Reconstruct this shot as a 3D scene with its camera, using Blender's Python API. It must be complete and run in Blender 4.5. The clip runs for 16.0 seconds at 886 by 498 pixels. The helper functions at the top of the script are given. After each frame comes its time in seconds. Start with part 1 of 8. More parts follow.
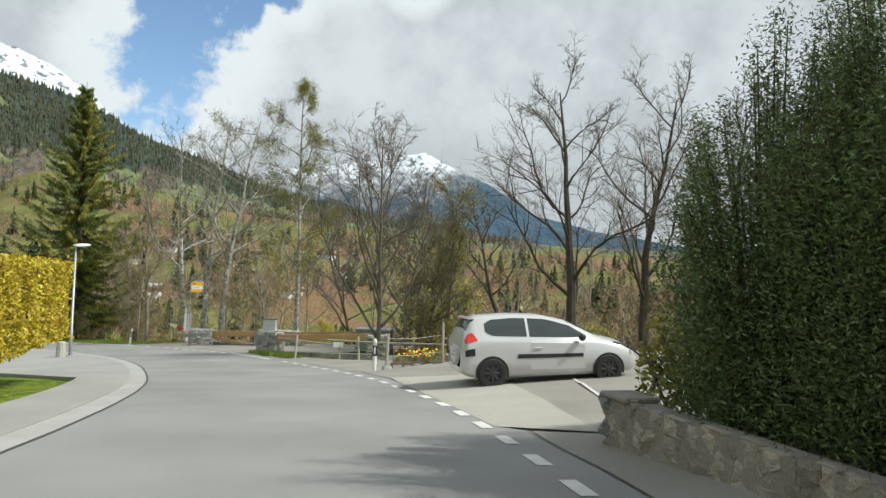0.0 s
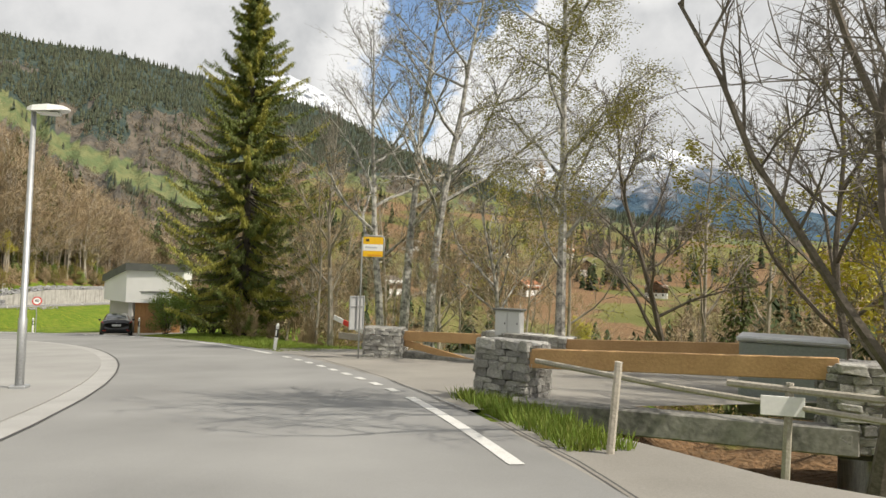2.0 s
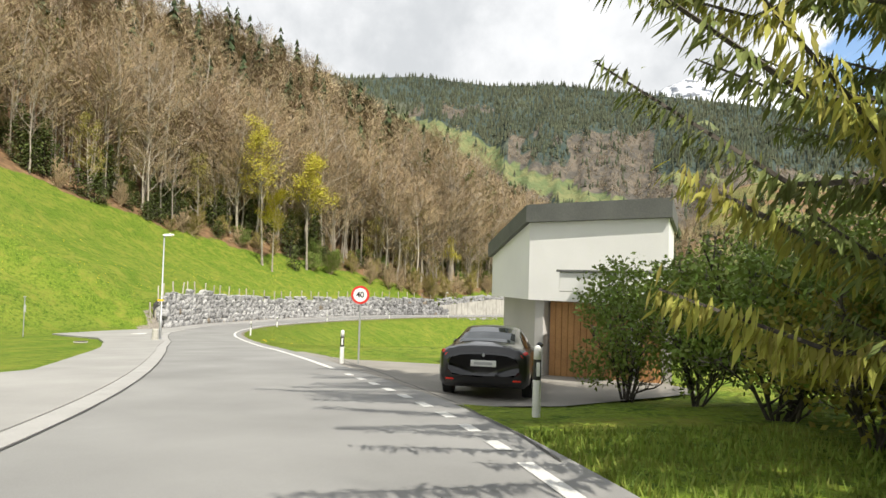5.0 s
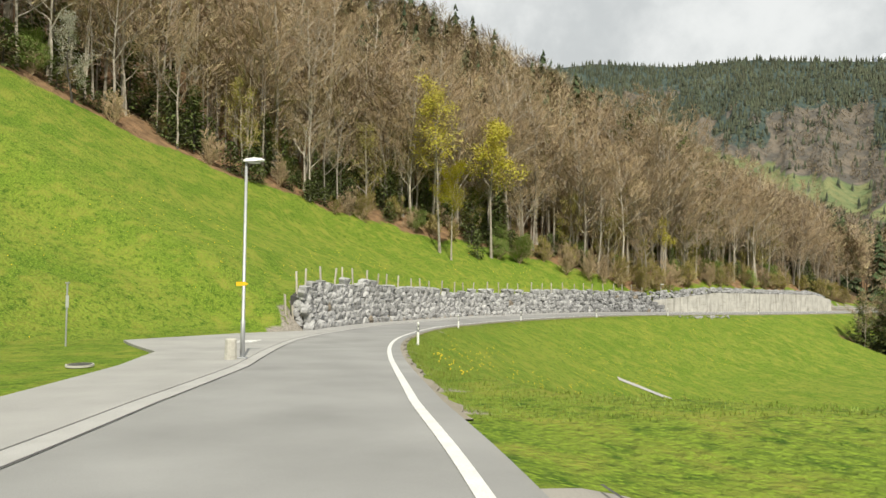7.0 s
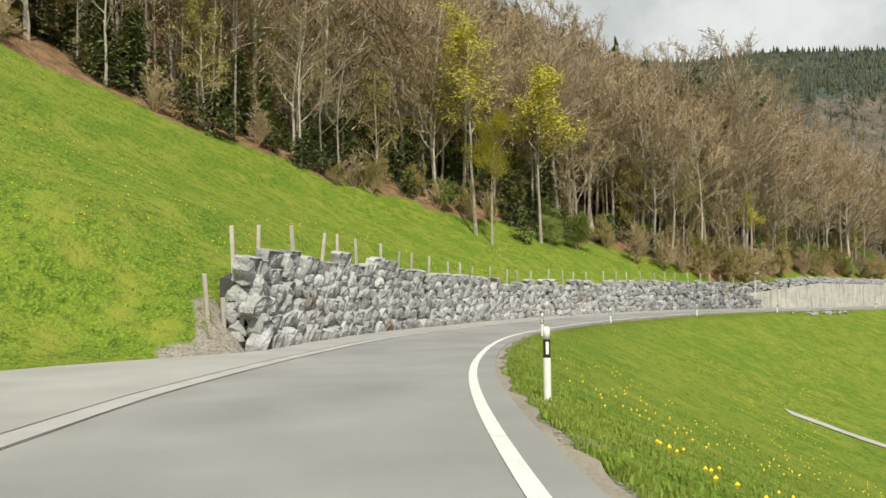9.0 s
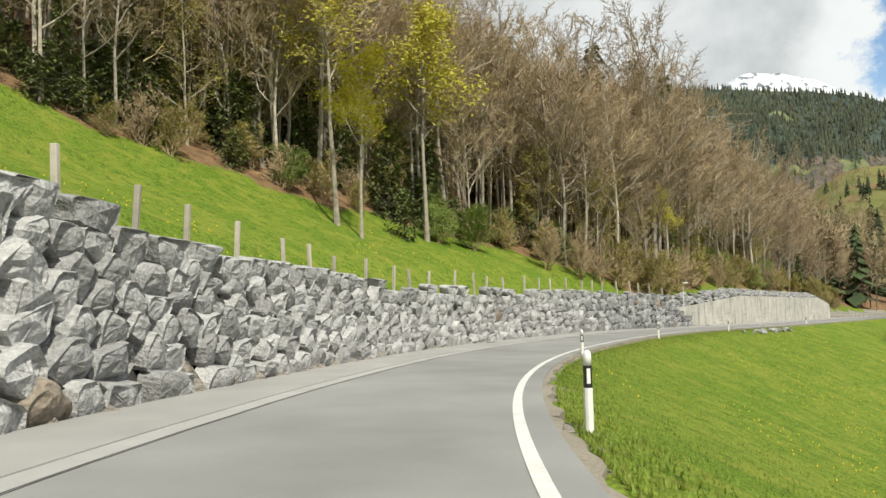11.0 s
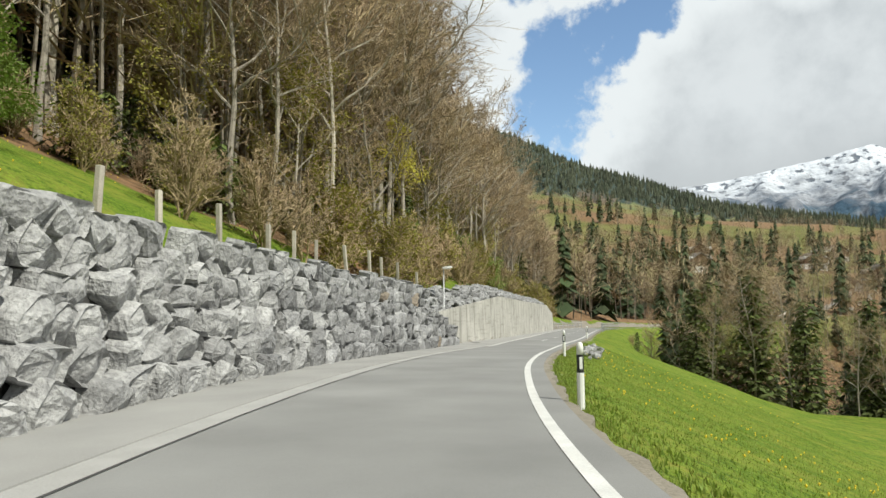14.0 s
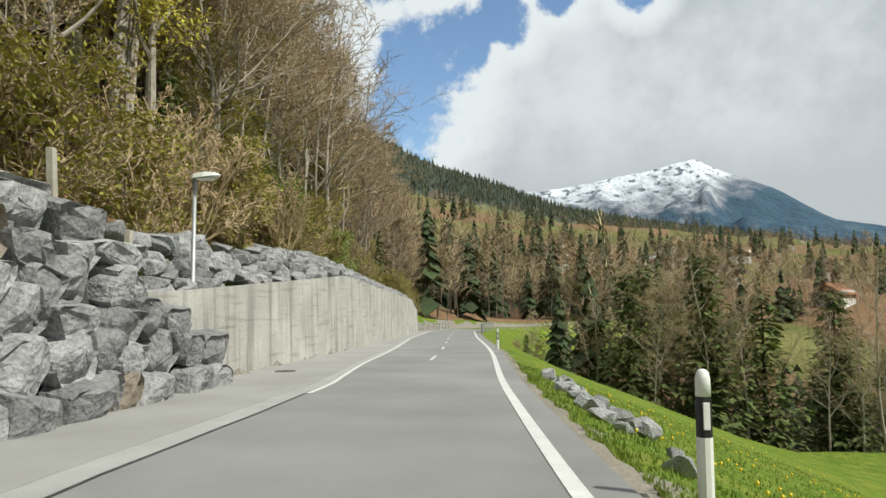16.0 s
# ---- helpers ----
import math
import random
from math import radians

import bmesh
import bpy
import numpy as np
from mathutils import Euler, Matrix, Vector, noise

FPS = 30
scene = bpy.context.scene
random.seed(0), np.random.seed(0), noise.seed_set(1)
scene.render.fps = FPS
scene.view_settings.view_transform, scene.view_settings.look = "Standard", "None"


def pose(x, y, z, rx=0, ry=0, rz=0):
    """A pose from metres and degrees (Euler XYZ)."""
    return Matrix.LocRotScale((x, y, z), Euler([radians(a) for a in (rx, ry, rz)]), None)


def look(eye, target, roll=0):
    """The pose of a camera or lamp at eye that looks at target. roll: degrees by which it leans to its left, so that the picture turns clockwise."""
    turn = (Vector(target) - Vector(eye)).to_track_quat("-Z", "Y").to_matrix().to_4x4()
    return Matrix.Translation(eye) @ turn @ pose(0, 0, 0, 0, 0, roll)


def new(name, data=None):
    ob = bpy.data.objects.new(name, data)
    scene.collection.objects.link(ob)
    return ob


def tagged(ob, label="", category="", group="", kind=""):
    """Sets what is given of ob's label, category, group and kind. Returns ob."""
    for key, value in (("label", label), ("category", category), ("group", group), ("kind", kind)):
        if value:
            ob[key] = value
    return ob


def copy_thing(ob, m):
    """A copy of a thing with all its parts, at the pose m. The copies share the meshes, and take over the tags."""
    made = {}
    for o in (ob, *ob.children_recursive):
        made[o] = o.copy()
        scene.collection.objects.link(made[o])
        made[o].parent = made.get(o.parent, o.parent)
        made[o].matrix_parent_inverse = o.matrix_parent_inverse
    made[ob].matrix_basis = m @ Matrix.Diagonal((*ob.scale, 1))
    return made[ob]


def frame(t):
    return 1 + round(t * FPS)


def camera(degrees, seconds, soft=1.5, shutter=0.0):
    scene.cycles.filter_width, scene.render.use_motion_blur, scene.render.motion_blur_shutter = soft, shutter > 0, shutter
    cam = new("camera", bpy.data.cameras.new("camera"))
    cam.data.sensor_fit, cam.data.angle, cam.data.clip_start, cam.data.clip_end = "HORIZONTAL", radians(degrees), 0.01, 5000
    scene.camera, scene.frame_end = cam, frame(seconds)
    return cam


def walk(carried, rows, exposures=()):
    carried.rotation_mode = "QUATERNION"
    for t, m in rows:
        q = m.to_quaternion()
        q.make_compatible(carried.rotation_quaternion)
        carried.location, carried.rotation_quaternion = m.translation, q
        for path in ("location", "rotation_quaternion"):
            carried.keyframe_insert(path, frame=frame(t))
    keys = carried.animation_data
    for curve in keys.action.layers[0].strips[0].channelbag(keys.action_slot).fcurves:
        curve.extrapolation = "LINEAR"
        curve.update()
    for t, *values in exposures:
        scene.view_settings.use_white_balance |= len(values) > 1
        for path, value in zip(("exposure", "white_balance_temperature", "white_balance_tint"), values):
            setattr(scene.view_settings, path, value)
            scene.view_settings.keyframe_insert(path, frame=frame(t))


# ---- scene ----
cam = camera(64.9, 16.0)
METRES, EYE, TILT, LEAN, TURN = 190.0, 1.3, 0.0, 0.0, 0.0
ROWS = [
    (0.0, 0.0, 0.0, 0.0, -0.08, 2.58, -1.83),
    (0.5, -0.0031, 0.0284, -0.0019, 3.84, 2.26, -2.06),
    (1.0, -0.0086, 0.0566, -0.0038, 8.52, 1.92, -2.07),
    (1.5, -0.0165, 0.0838, -0.0059, 13.74, 1.8, -2.18),
    (2.0, -0.0272, 0.1107, -0.0082, 19.13, 1.97, -1.93),
    (2.5, -0.0398, 0.1365, -0.0104, 24.89, 2.33, -1.46),
    (3.0, -0.056, 0.1609, -0.012, 30.44, 2.49, -1.19),
    (3.5, -0.0737, 0.1839, -0.014, 36.26, 2.62, -1.21),
    (4.0, -0.0942, 0.2053, -0.0158, 42.2, 2.44, -1.21),
    (4.5, -0.1176, 0.2249, -0.0176, 48.07, 2.26, -1.29),
    (5.0, -0.1434, 0.2425, -0.0197, 53.96, 2.24, -1.58),
    (7.5, -0.283, 0.2969, -0.0291, 70.23, 1.49, -0.19),
    (8.0, -0.315, 0.3053, -0.0319, 71.05, 1.37, 0.25),
    (10.5, -0.4643, 0.3549, -0.0409, 61.94, 3.83, 1.23),
    (11.0, -0.4926, 0.3697, -0.0421, 57.95, 3.91, 1.2),
    (11.5, -0.5208, 0.3871, -0.0435, 53.74, 3.89, 1.03),
    (12.0, -0.5492, 0.4076, -0.0449, 49.12, 3.94, 0.91),
    (12.5, -0.5743, 0.4292, -0.0464, 44.76, 4.13, 0.99),
    (13.0, -0.5971, 0.4522, -0.0475, 40.2, 4.44, 1.03),
    (13.5, -0.6179, 0.4768, -0.0482, 35.72, 4.61, 0.83),
    (14.0, -0.637, 0.5031, -0.0489, 31.56, 4.58, 0.57),
    (14.5, -0.6539, 0.5306, -0.0499, 27.89, 4.65, 0.6),
    (15.0, -0.6697, 0.5604, -0.0507, 24.69, 4.81, 0.55),
    (15.5, -0.684, 0.591, -0.0512, 21.64, 4.71, 0.38),
    (16.0, -0.6973, 0.6231, -0.0523, 19.29, 4.46, 0.35),
]
walk(cam, [(t, pose(0, 0, EYE, TILT, LEAN, TURN) @ pose(METRES * x, METRES * y, METRES * z, 90 + pitch, roll, yaw)) for t, x, y, z, yaw, pitch, roll in ROWS],
     [(0.0, -0.02, 6250, 3), (1.5, -0.02, 6700, 8), (2.5, 0.14, 6850, 10), (3.5, 0.06, 6650, 8), (5.0, 0.42, 6650, 9), (8.0, 0.1, 6750, 5), (11.5, 0.12, 6600, 5), (16.0, -0.06, 6350, 4)])

# ---- world, sun, clouds ----
SUN = Vector((0.99, -0.142, 1.16)).normalized()
world = bpy.data.worlds.new("sky")
scene.world = world
world.use_nodes = True
wn, wl = world.node_tree.nodes, world.node_tree.links
wn.clear()
out = wn.new("ShaderNodeOutputWorld")
bg = wn.new("ShaderNodeBackground")
bg.inputs["Strength"].default_value = 0.16
sky = wn.new("ShaderNodeTexSky")
sky.sky_type = "NISHITA"
sky.sun_disc = False
sky.sun_elevation = math.asin(SUN.z)
sky.sun_rotation = math.atan2(SUN.x, SUN.y)
sky.altitude = 900
sky.air_density = 1.1
sky.dust_density = 0.3
sky.ozone_density = 1.6
geo = wn.new("ShaderNodeTexCoord")


def wmath(op, a, b=None, c=None):
    n = wn.new("ShaderNodeMath")
    n.operation = op
    for i, v in enumerate((a, b, c)):
        if v is None:
            continue
        if isinstance(v, (int, float)):
            n.inputs[i].default_value = v
        else:
            wl.new(v, n.inputs[i])
    return n.outputs[0]


def wnoise(scale, detail, rough, offset):
    t, sh = wn.new("ShaderNodeTexNoise"), wn.new("ShaderNodeVectorMath")
    t.inputs["Scale"].default_value, t.inputs["Detail"].default_value, t.inputs["Roughness"].default_value = scale, detail, rough
    sh.operation = "ADD"
    sh.inputs[1].default_value = offset
    wl.new(geo.outputs["Generated"], sh.inputs[0])
    wl.new(sh.outputs[0], t.inputs["Vector"])
    return t.outputs[0]


def wrange(src, lo, hi, a=0.0, b=1.0, smooth=True):
    r = wn.new("ShaderNodeMapRange")
    if smooth:
        r.interpolation_type = "SMOOTHSTEP"
    for i, v in enumerate((lo, hi, a, b)):
        r.inputs[i + 1].default_value = v
    wl.new(src, r.inputs[0])
    return r.outputs[0]


def wmix(fac, a, b):
    x = wn.new("ShaderNodeMixRGB")
    wl.new(fac, x.inputs[0])
    for i, v in ((1, a), (2, b)):
        if isinstance(v, tuple):
            x.inputs[i].default_value = (*v, 1)
        else:
            wl.new(v, x.inputs[i])
    return x.outputs[0]


# cloud cover broken by blue gaps: (degrees left of +y, degrees up, radius in degrees)
GAPS = ((23.4, 12.0, 3.4), (22.6, 15.0, 4.4), (21.4, 18.2, 4.4), (18.0, 21.0, 3.0), (14.0, 22.8, 2.4), (9.5, 24.2, 2.0), (3.0, 24.4, 2.0), (24, 28, 4.0), (8, 32, 5.0))
gap = None
for az, el, wide in GAPS:
    dot = wn.new("ShaderNodeVectorMath")
    dot.operation = "DOT_PRODUCT"
    dot.inputs[1].default_value = (-math.sin(radians(az)) * math.cos(radians(el)), math.cos(radians(az)) * math.cos(radians(el)), math.sin(radians(el)))
    wl.new(geo.outputs["Generated"], dot.inputs[0])
    c0 = math.cos(radians(wide))
    lobe = wmath("MULTIPLY", wmath("SUBTRACT", dot.outputs["Value"], c0), 1 / (1 - c0))
    gap = lobe if gap is None else wmath("MAXIMUM", gap, lobe)
gap = wmath("MAXIMUM", gap, -4.0)
ragged = wmath("ADD", wmath("MULTIPLY", wmath("SUBTRACT", wnoise(9.0, 9, 0.6, (3.1, 1.7, 0.4)), 0.5), 4.2), wmath("MULTIPLY", wmath("SUBTRACT", wnoise(34.0, 7, 0.62, (0.3, 5.0, 2.0)), 0.5), 1.6))
field = wmath("ADD", gap, ragged)
clear = wrange(field, -0.05, 0.6)
# billows: pale rims towards the gaps, greyer undersides
billow = wmath("ADD", wmath("MULTIPLY", wnoise(4.2, 8, 0.5, (1.0, 2.0, 7.0)), 0.7), wmath("MULTIPLY", wnoise(22.0, 7, 0.58, (4.0, 0.0, 1.0)), 0.3))
shade = wmix(wrange(billow, 0.36, 0.64), (3.3, 3.45, 3.65), (4.7, 4.8, 4.98))
sep = wn.new("ShaderNodeSeparateXYZ")
wl.new(geo.outputs["Generated"], sep.inputs[0])
shade = wmix(wrange(wmath("ADD", sep.outputs[2], wmath("MULTIPLY", billow, 0.12)), 0.2, 0.34), (3.55, 3.65, 3.8), shade)
shade = wmix(wrange(field, -3.2, -0.2), shade, (5.35, 5.45, 5.6))
mixed = wmix(clear, shade, sky.outputs[0])
wl.new(mixed, bg.inputs[0])
wl.new(bg.outputs[0], out.inputs[0])

sun_data = bpy.data.lights.new("sun", "SUN")
sun_data.energy = 4.6
sun_data.angle = radians(0.5)
sun_data.color = (1.0, 0.94, 0.84)
sun_lamp = new("sun", sun_data)
sun_lamp.matrix_world = look(SUN * 50, (0, 0, 0))

# ---- materials ----


def material(name, dark, light, scale=4.0, fine=40.0, rough=0.85, bump=0.25, metal=0.0, spread=0.5, vary=0.0, bump_scale=None, dist=0.02, contrast=1.0):
    """Two-scale procedural surface: broad patches, fine grain and relief; vary shifts each object's value."""
    m = bpy.data.materials.new(name)
    m.use_nodes = True
    n, l = m.node_tree.nodes, m.node_tree.links
    b = n["Principled BSDF"]
    b.inputs["Roughness"].default_value = rough
    b.inputs["Metallic"].default_value = metal
    tc = n.new("ShaderNodeTexCoord")
    broad, grain = n.new("ShaderNodeTexNoise"), n.new("ShaderNodeTexNoise")
    broad.inputs["Scale"].default_value, broad.inputs["Detail"].default_value = scale, 5
    grain.inputs["Scale"].default_value, grain.inputs["Detail"].default_value = fine, 4
    for t in (broad, grain):
        l.new(tc.outputs["Object"], t.inputs["Vector"])
    mixer = n.new("ShaderNodeMix")
    l.new(broad.outputs[0], mixer.inputs[2])
    l.new(grain.outputs[0], mixer.inputs[3])
    mixer.inputs[0].default_value = spread
    ramp = n.new("ShaderNodeMapRange")
    ramp.inputs[1].default_value, ramp.inputs[2].default_value = 0.5 - 0.2 / contrast, 0.5 + 0.2 / contrast
    l.new(mixer.outputs[0], ramp.inputs[0])
    col = n.new("ShaderNodeMixRGB")
    col.inputs[1].default_value, col.inputs[2].default_value = (*dark, 1), (*light, 1)
    l.new(ramp.outputs[0], col.inputs[0])
    last = col.outputs[0]
    if vary:
        info, hsv = n.new("ShaderNodeObjectInfo"), n.new("ShaderNodeHueSaturation")
        rng = n.new("ShaderNodeMapRange")
        rng.inputs[3].default_value, rng.inputs[4].default_value = 1 - vary, 1 + vary
        l.new(info.outputs["Random"], rng.inputs[0])
        l.new(rng.outputs[0], hsv.inputs["Value"])
        l.new(last, hsv.inputs["Color"])
        last = hsv.outputs[0]
    l.new(last, b.inputs["Base Color"])
    if bump:
        bn = n.new("ShaderNodeBump")
        bn.inputs["Strength"].default_value, bn.inputs["Distance"].default_value = bump, dist
        l.new(grain.outputs[0], bn.inputs["Height"])
        l.new(bn.outputs[0], b.inputs["Normal"])
    return m


def island_vary(m, amount, hue=0.0):
    """Shift value (and hue) from clump to clump of a joined mesh."""
    n, l = m.node_tree.nodes, m.node_tree.links
    b = n["Principled BSDF"]
    src = b.inputs["Base Color"].links[0].from_socket
    g, hsv, r = n.new("ShaderNodeNewGeometry"), n.new("ShaderNodeHueSaturation"), n.new("ShaderNodeMapRange")
    r.inputs[3].default_value, r.inputs[4].default_value = 1 - amount, 1 + amount
    l.new(g.outputs["Random Per Island"], r.inputs[0])
    l.new(r.outputs[0], hsv.inputs["Value"])
    if hue:
        r2 = n.new("ShaderNodeMapRange")
        r2.inputs[3].default_value, r2.inputs[4].default_value = 0.5 - hue, 0.5 + hue
        l.new(g.outputs["Random Per Island"], r2.inputs[0])
        l.new(r2.outputs[0], hsv.inputs["Hue"])
    l.new(src, hsv.inputs["Color"])
    l.new(hsv.outputs[0], b.inputs["Base Color"])
    return m


def translucent(m, share, colour):
    n, l = m.node_tree.nodes, m.node_tree.links
    b, o = n["Principled BSDF"], n["Material Output"]
    t, mx = n.new("ShaderNodeBsdfTranslucent"), n.new("ShaderNodeMixShader")
    t.inputs[0].default_value = (*colour, 1)
    mx.inputs[0].default_value = share
    l.new(b.outputs[0], mx.inputs[1])
    l.new(t.outputs[0], mx.inputs[2])
    l.new(mx.outputs[0], o.inputs[0])
    return m


ASPHALT = material("asphalt", (0.18, 0.18, 0.176), (0.3, 0.3, 0.293), 0.4, 90, 0.88, 0.35, spread=0.36, dist=0.006)
PAVING = material("pavement_asphalt", (0.25, 0.247, 0.237), (0.37, 0.365, 0.35), 0.5, 70, 0.9, 0.3, spread=0.4, dist=0.006)
LOT = material("old_asphalt", (0.19, 0.18, 0.162), (0.325, 0.307, 0.275), 0.6, 60, 0.9, 0.3, spread=0.45, dist=0.006)
KERB = material("kerb_granite", (0.29, 0.286, 0.276), (0.43, 0.425, 0.412), 1.5, 60, 0.85, 0.3, dist=0.006)
WHITE_LINE = material("road_paint", (0.5, 0.5, 0.48), (0.74, 0.74, 0.72), 3.0, 45, 0.7, 0.2, spread=0.55, dist=0.004)
CONCRETE = material("weathered_concrete", (0.3, 0.29, 0.25), (0.56, 0.54, 0.48), 0.7, 14, 0.9, 0.3, spread=0.4)
ROCK = material("limestone_boulder", (0.15, 0.15, 0.153), (0.53, 0.53, 0.525), 2.3, 13, 0.9, 1.0, vary=0.25, contrast=0.95, spread=0.45, dist=0.06)
BROWN_ROCK = material("rusty_boulder", (0.13, 0.105, 0.08), (0.34, 0.295, 0.235), 2.4, 13, 0.9, 0.7, spread=0.5, dist=0.05)
MASONRY = material("grey_fieldstone", (0.17, 0.167, 0.158), (0.6, 0.585, 0.545), 3.0, 26, 0.9, 0.8, vary=0.45, dist=0.02)
WHITE_PAINT = material("white_plastic", (0.72, 0.72, 0.7), (0.84, 0.84, 0.82), 3, 30, 0.5, 0.05)
BLACK_PAINT = material("black_plastic", (0.012, 0.012, 0.013), (0.025, 0.025, 0.026), 3, 30, 0.5, 0.05)
GALV = material("galvanised_steel", (0.34, 0.35, 0.36), (0.52, 0.53, 0.54), 3, 40, 0.5, 0.1, metal=0.6)
LAMP_WHITE = material("lamp_housing", (0.66, 0.66, 0.64), (0.78, 0.78, 0.76), 2, 20, 0.45, 0.05)
FENCE_WOOD = material("grey_fence_wood", (0.3, 0.27, 0.22), (0.55, 0.51, 0.44), 3, 35, 0.9, 0.5, vary=0.2)
NEW_WOOD = material("fresh_timber", (0.38, 0.22, 0.1), (0.56, 0.35, 0.17), 1.6, 22, 0.75, 0.3, vary=0.12)
DARK_WOOD = material("brown_stained_wood", (0.3, 0.15, 0.06), (0.5, 0.27, 0.11), 2.0, 25, 0.7, 0.3)
RENDER_WHITE = material("white_render", (0.78, 0.78, 0.77), (0.88, 0.88, 0.87), 0.8, 60, 0.9, 0.3, dist=0.005)
RENDER_GREY = material("grey_render", (0.4, 0.39, 0.38), (0.52, 0.51, 0.5), 0.8, 60, 0.9, 0.3, dist=0.005)
ROOF_DARK = material("dark_roof_edge", (0.09, 0.095, 0.09), (0.16, 0.165, 0.155), 1.5, 30, 0.7, 0.2)
BARK = material("ash_bark", (0.2, 0.17, 0.14), (0.54, 0.49, 0.41), 2.5, 20, 0.95, 0.6, spread=0.5, vary=0.25)
BARK_DARK = material("dark_bark", (0.035, 0.03, 0.025), (0.11, 0.095, 0.08), 2.5, 20, 0.95, 0.6, vary=0.25)
BIRCH = material("birch_bark", (0.1, 0.095, 0.09), (0.6, 0.58, 0.54), 5.0, 16, 0.85, 0.4, spread=0.35, contrast=1.6)
TWIG = material("beech_twigs", (0.25, 0.185, 0.112), (0.52, 0.4, 0.25), 1.0, 8, 0.95, 0.0, vary=0.3)
TWIG_GREY = material("grey_twigs", (0.12, 0.105, 0.09), (0.27, 0.245, 0.215), 1.0, 8, 0.95, 0.0, vary=0.2)
NEEDLE = translucent(island_vary(material("spruce_needles", (0.045, 0.066, 0.018), (0.15, 0.18, 0.045), 0.5, 5, 0.8, 0.0, spread=0.6, vary=0.2), 0.35, 0.02), 0.2, (0.12, 0.15, 0.03))
NEEDLE_OLD = translucent(island_vary(material("old_spruce_needles", (0.07, 0.095, 0.026), (0.22, 0.25, 0.07), 0.5, 5, 0.8, 0.0, spread=0.6), 0.4, 0.02), 0.3, (0.2, 0.24, 0.05))
# brighter copy of NEEDLE_OLD: sun on the outer sprays put into the colour
NEEDLE_LIT = translucent(island_vary(material("hanging_spruce_needles", (0.19, 0.195, 0.035), (0.46, 0.43, 0.1), 0.5, 5, 0.8, 0.0, spread=0.6), 0.4, 0.02), 0.35, (0.42, 0.4, 0.07))
YEW = island_vary(material("juniper_green", (0.07, 0.105, 0.042), (0.2, 0.26, 0.1), 0.9, 5, 0.7, 0.0, spread=0.6), 0.4, 0.02)
LEAF_YELLOW = translucent(island_vary(material("young_yellow_leaves", (0.32, 0.28, 0.03), (0.52, 0.46, 0.06), 0.6, 6, 0.7, 0.0, vary=0.15), 0.25, 0.02), 0.3, (0.45, 0.4, 0.05))
LEAF_BIRCH = translucent(island_vary(material("young_birch_leaves", (0.2, 0.19, 0.035), (0.38, 0.34, 0.06), 0.6, 6, 0.7, 0.0), 0.25, 0.02), 0.3, (0.3, 0.28, 0.05))
LEAF_GREEN = translucent(island_vary(material("shrub_leaves", (0.1, 0.155, 0.025), (0.26, 0.34, 0.065), 0.8, 6, 0.65, 0.0, vary=0.2), 0.35, 0.02), 0.2, (0.14, 0.2, 0.04))
HEDGE_GOLD = translucent(island_vary(material("golden_hedge_leaves", (0.4, 0.3, 0.02), (0.62, 0.5, 0.05), 0.9, 7, 0.6, 0.0), 0.3, 0.02), 0.25, (0.5, 0.42, 0.04))
GRASS_BLADE = translucent(island_vary(material("grass_blades", (0.13, 0.19, 0.025), (0.29, 0.345, 0.06), 0.4, 3, 0.7, 0.0), 0.3, 0.025), 0.25, (0.17, 0.25, 0.03))
DANDELION = material("dandelion_yellow", (0.7, 0.5, 0.02), (0.8, 0.62, 0.04), 5, 20, 0.7, 0.0)
TULIP_RED = material("tulip_red", (0.55, 0.02, 0.015), (0.7, 0.04, 0.02), 5, 20, 0.5, 0.0)


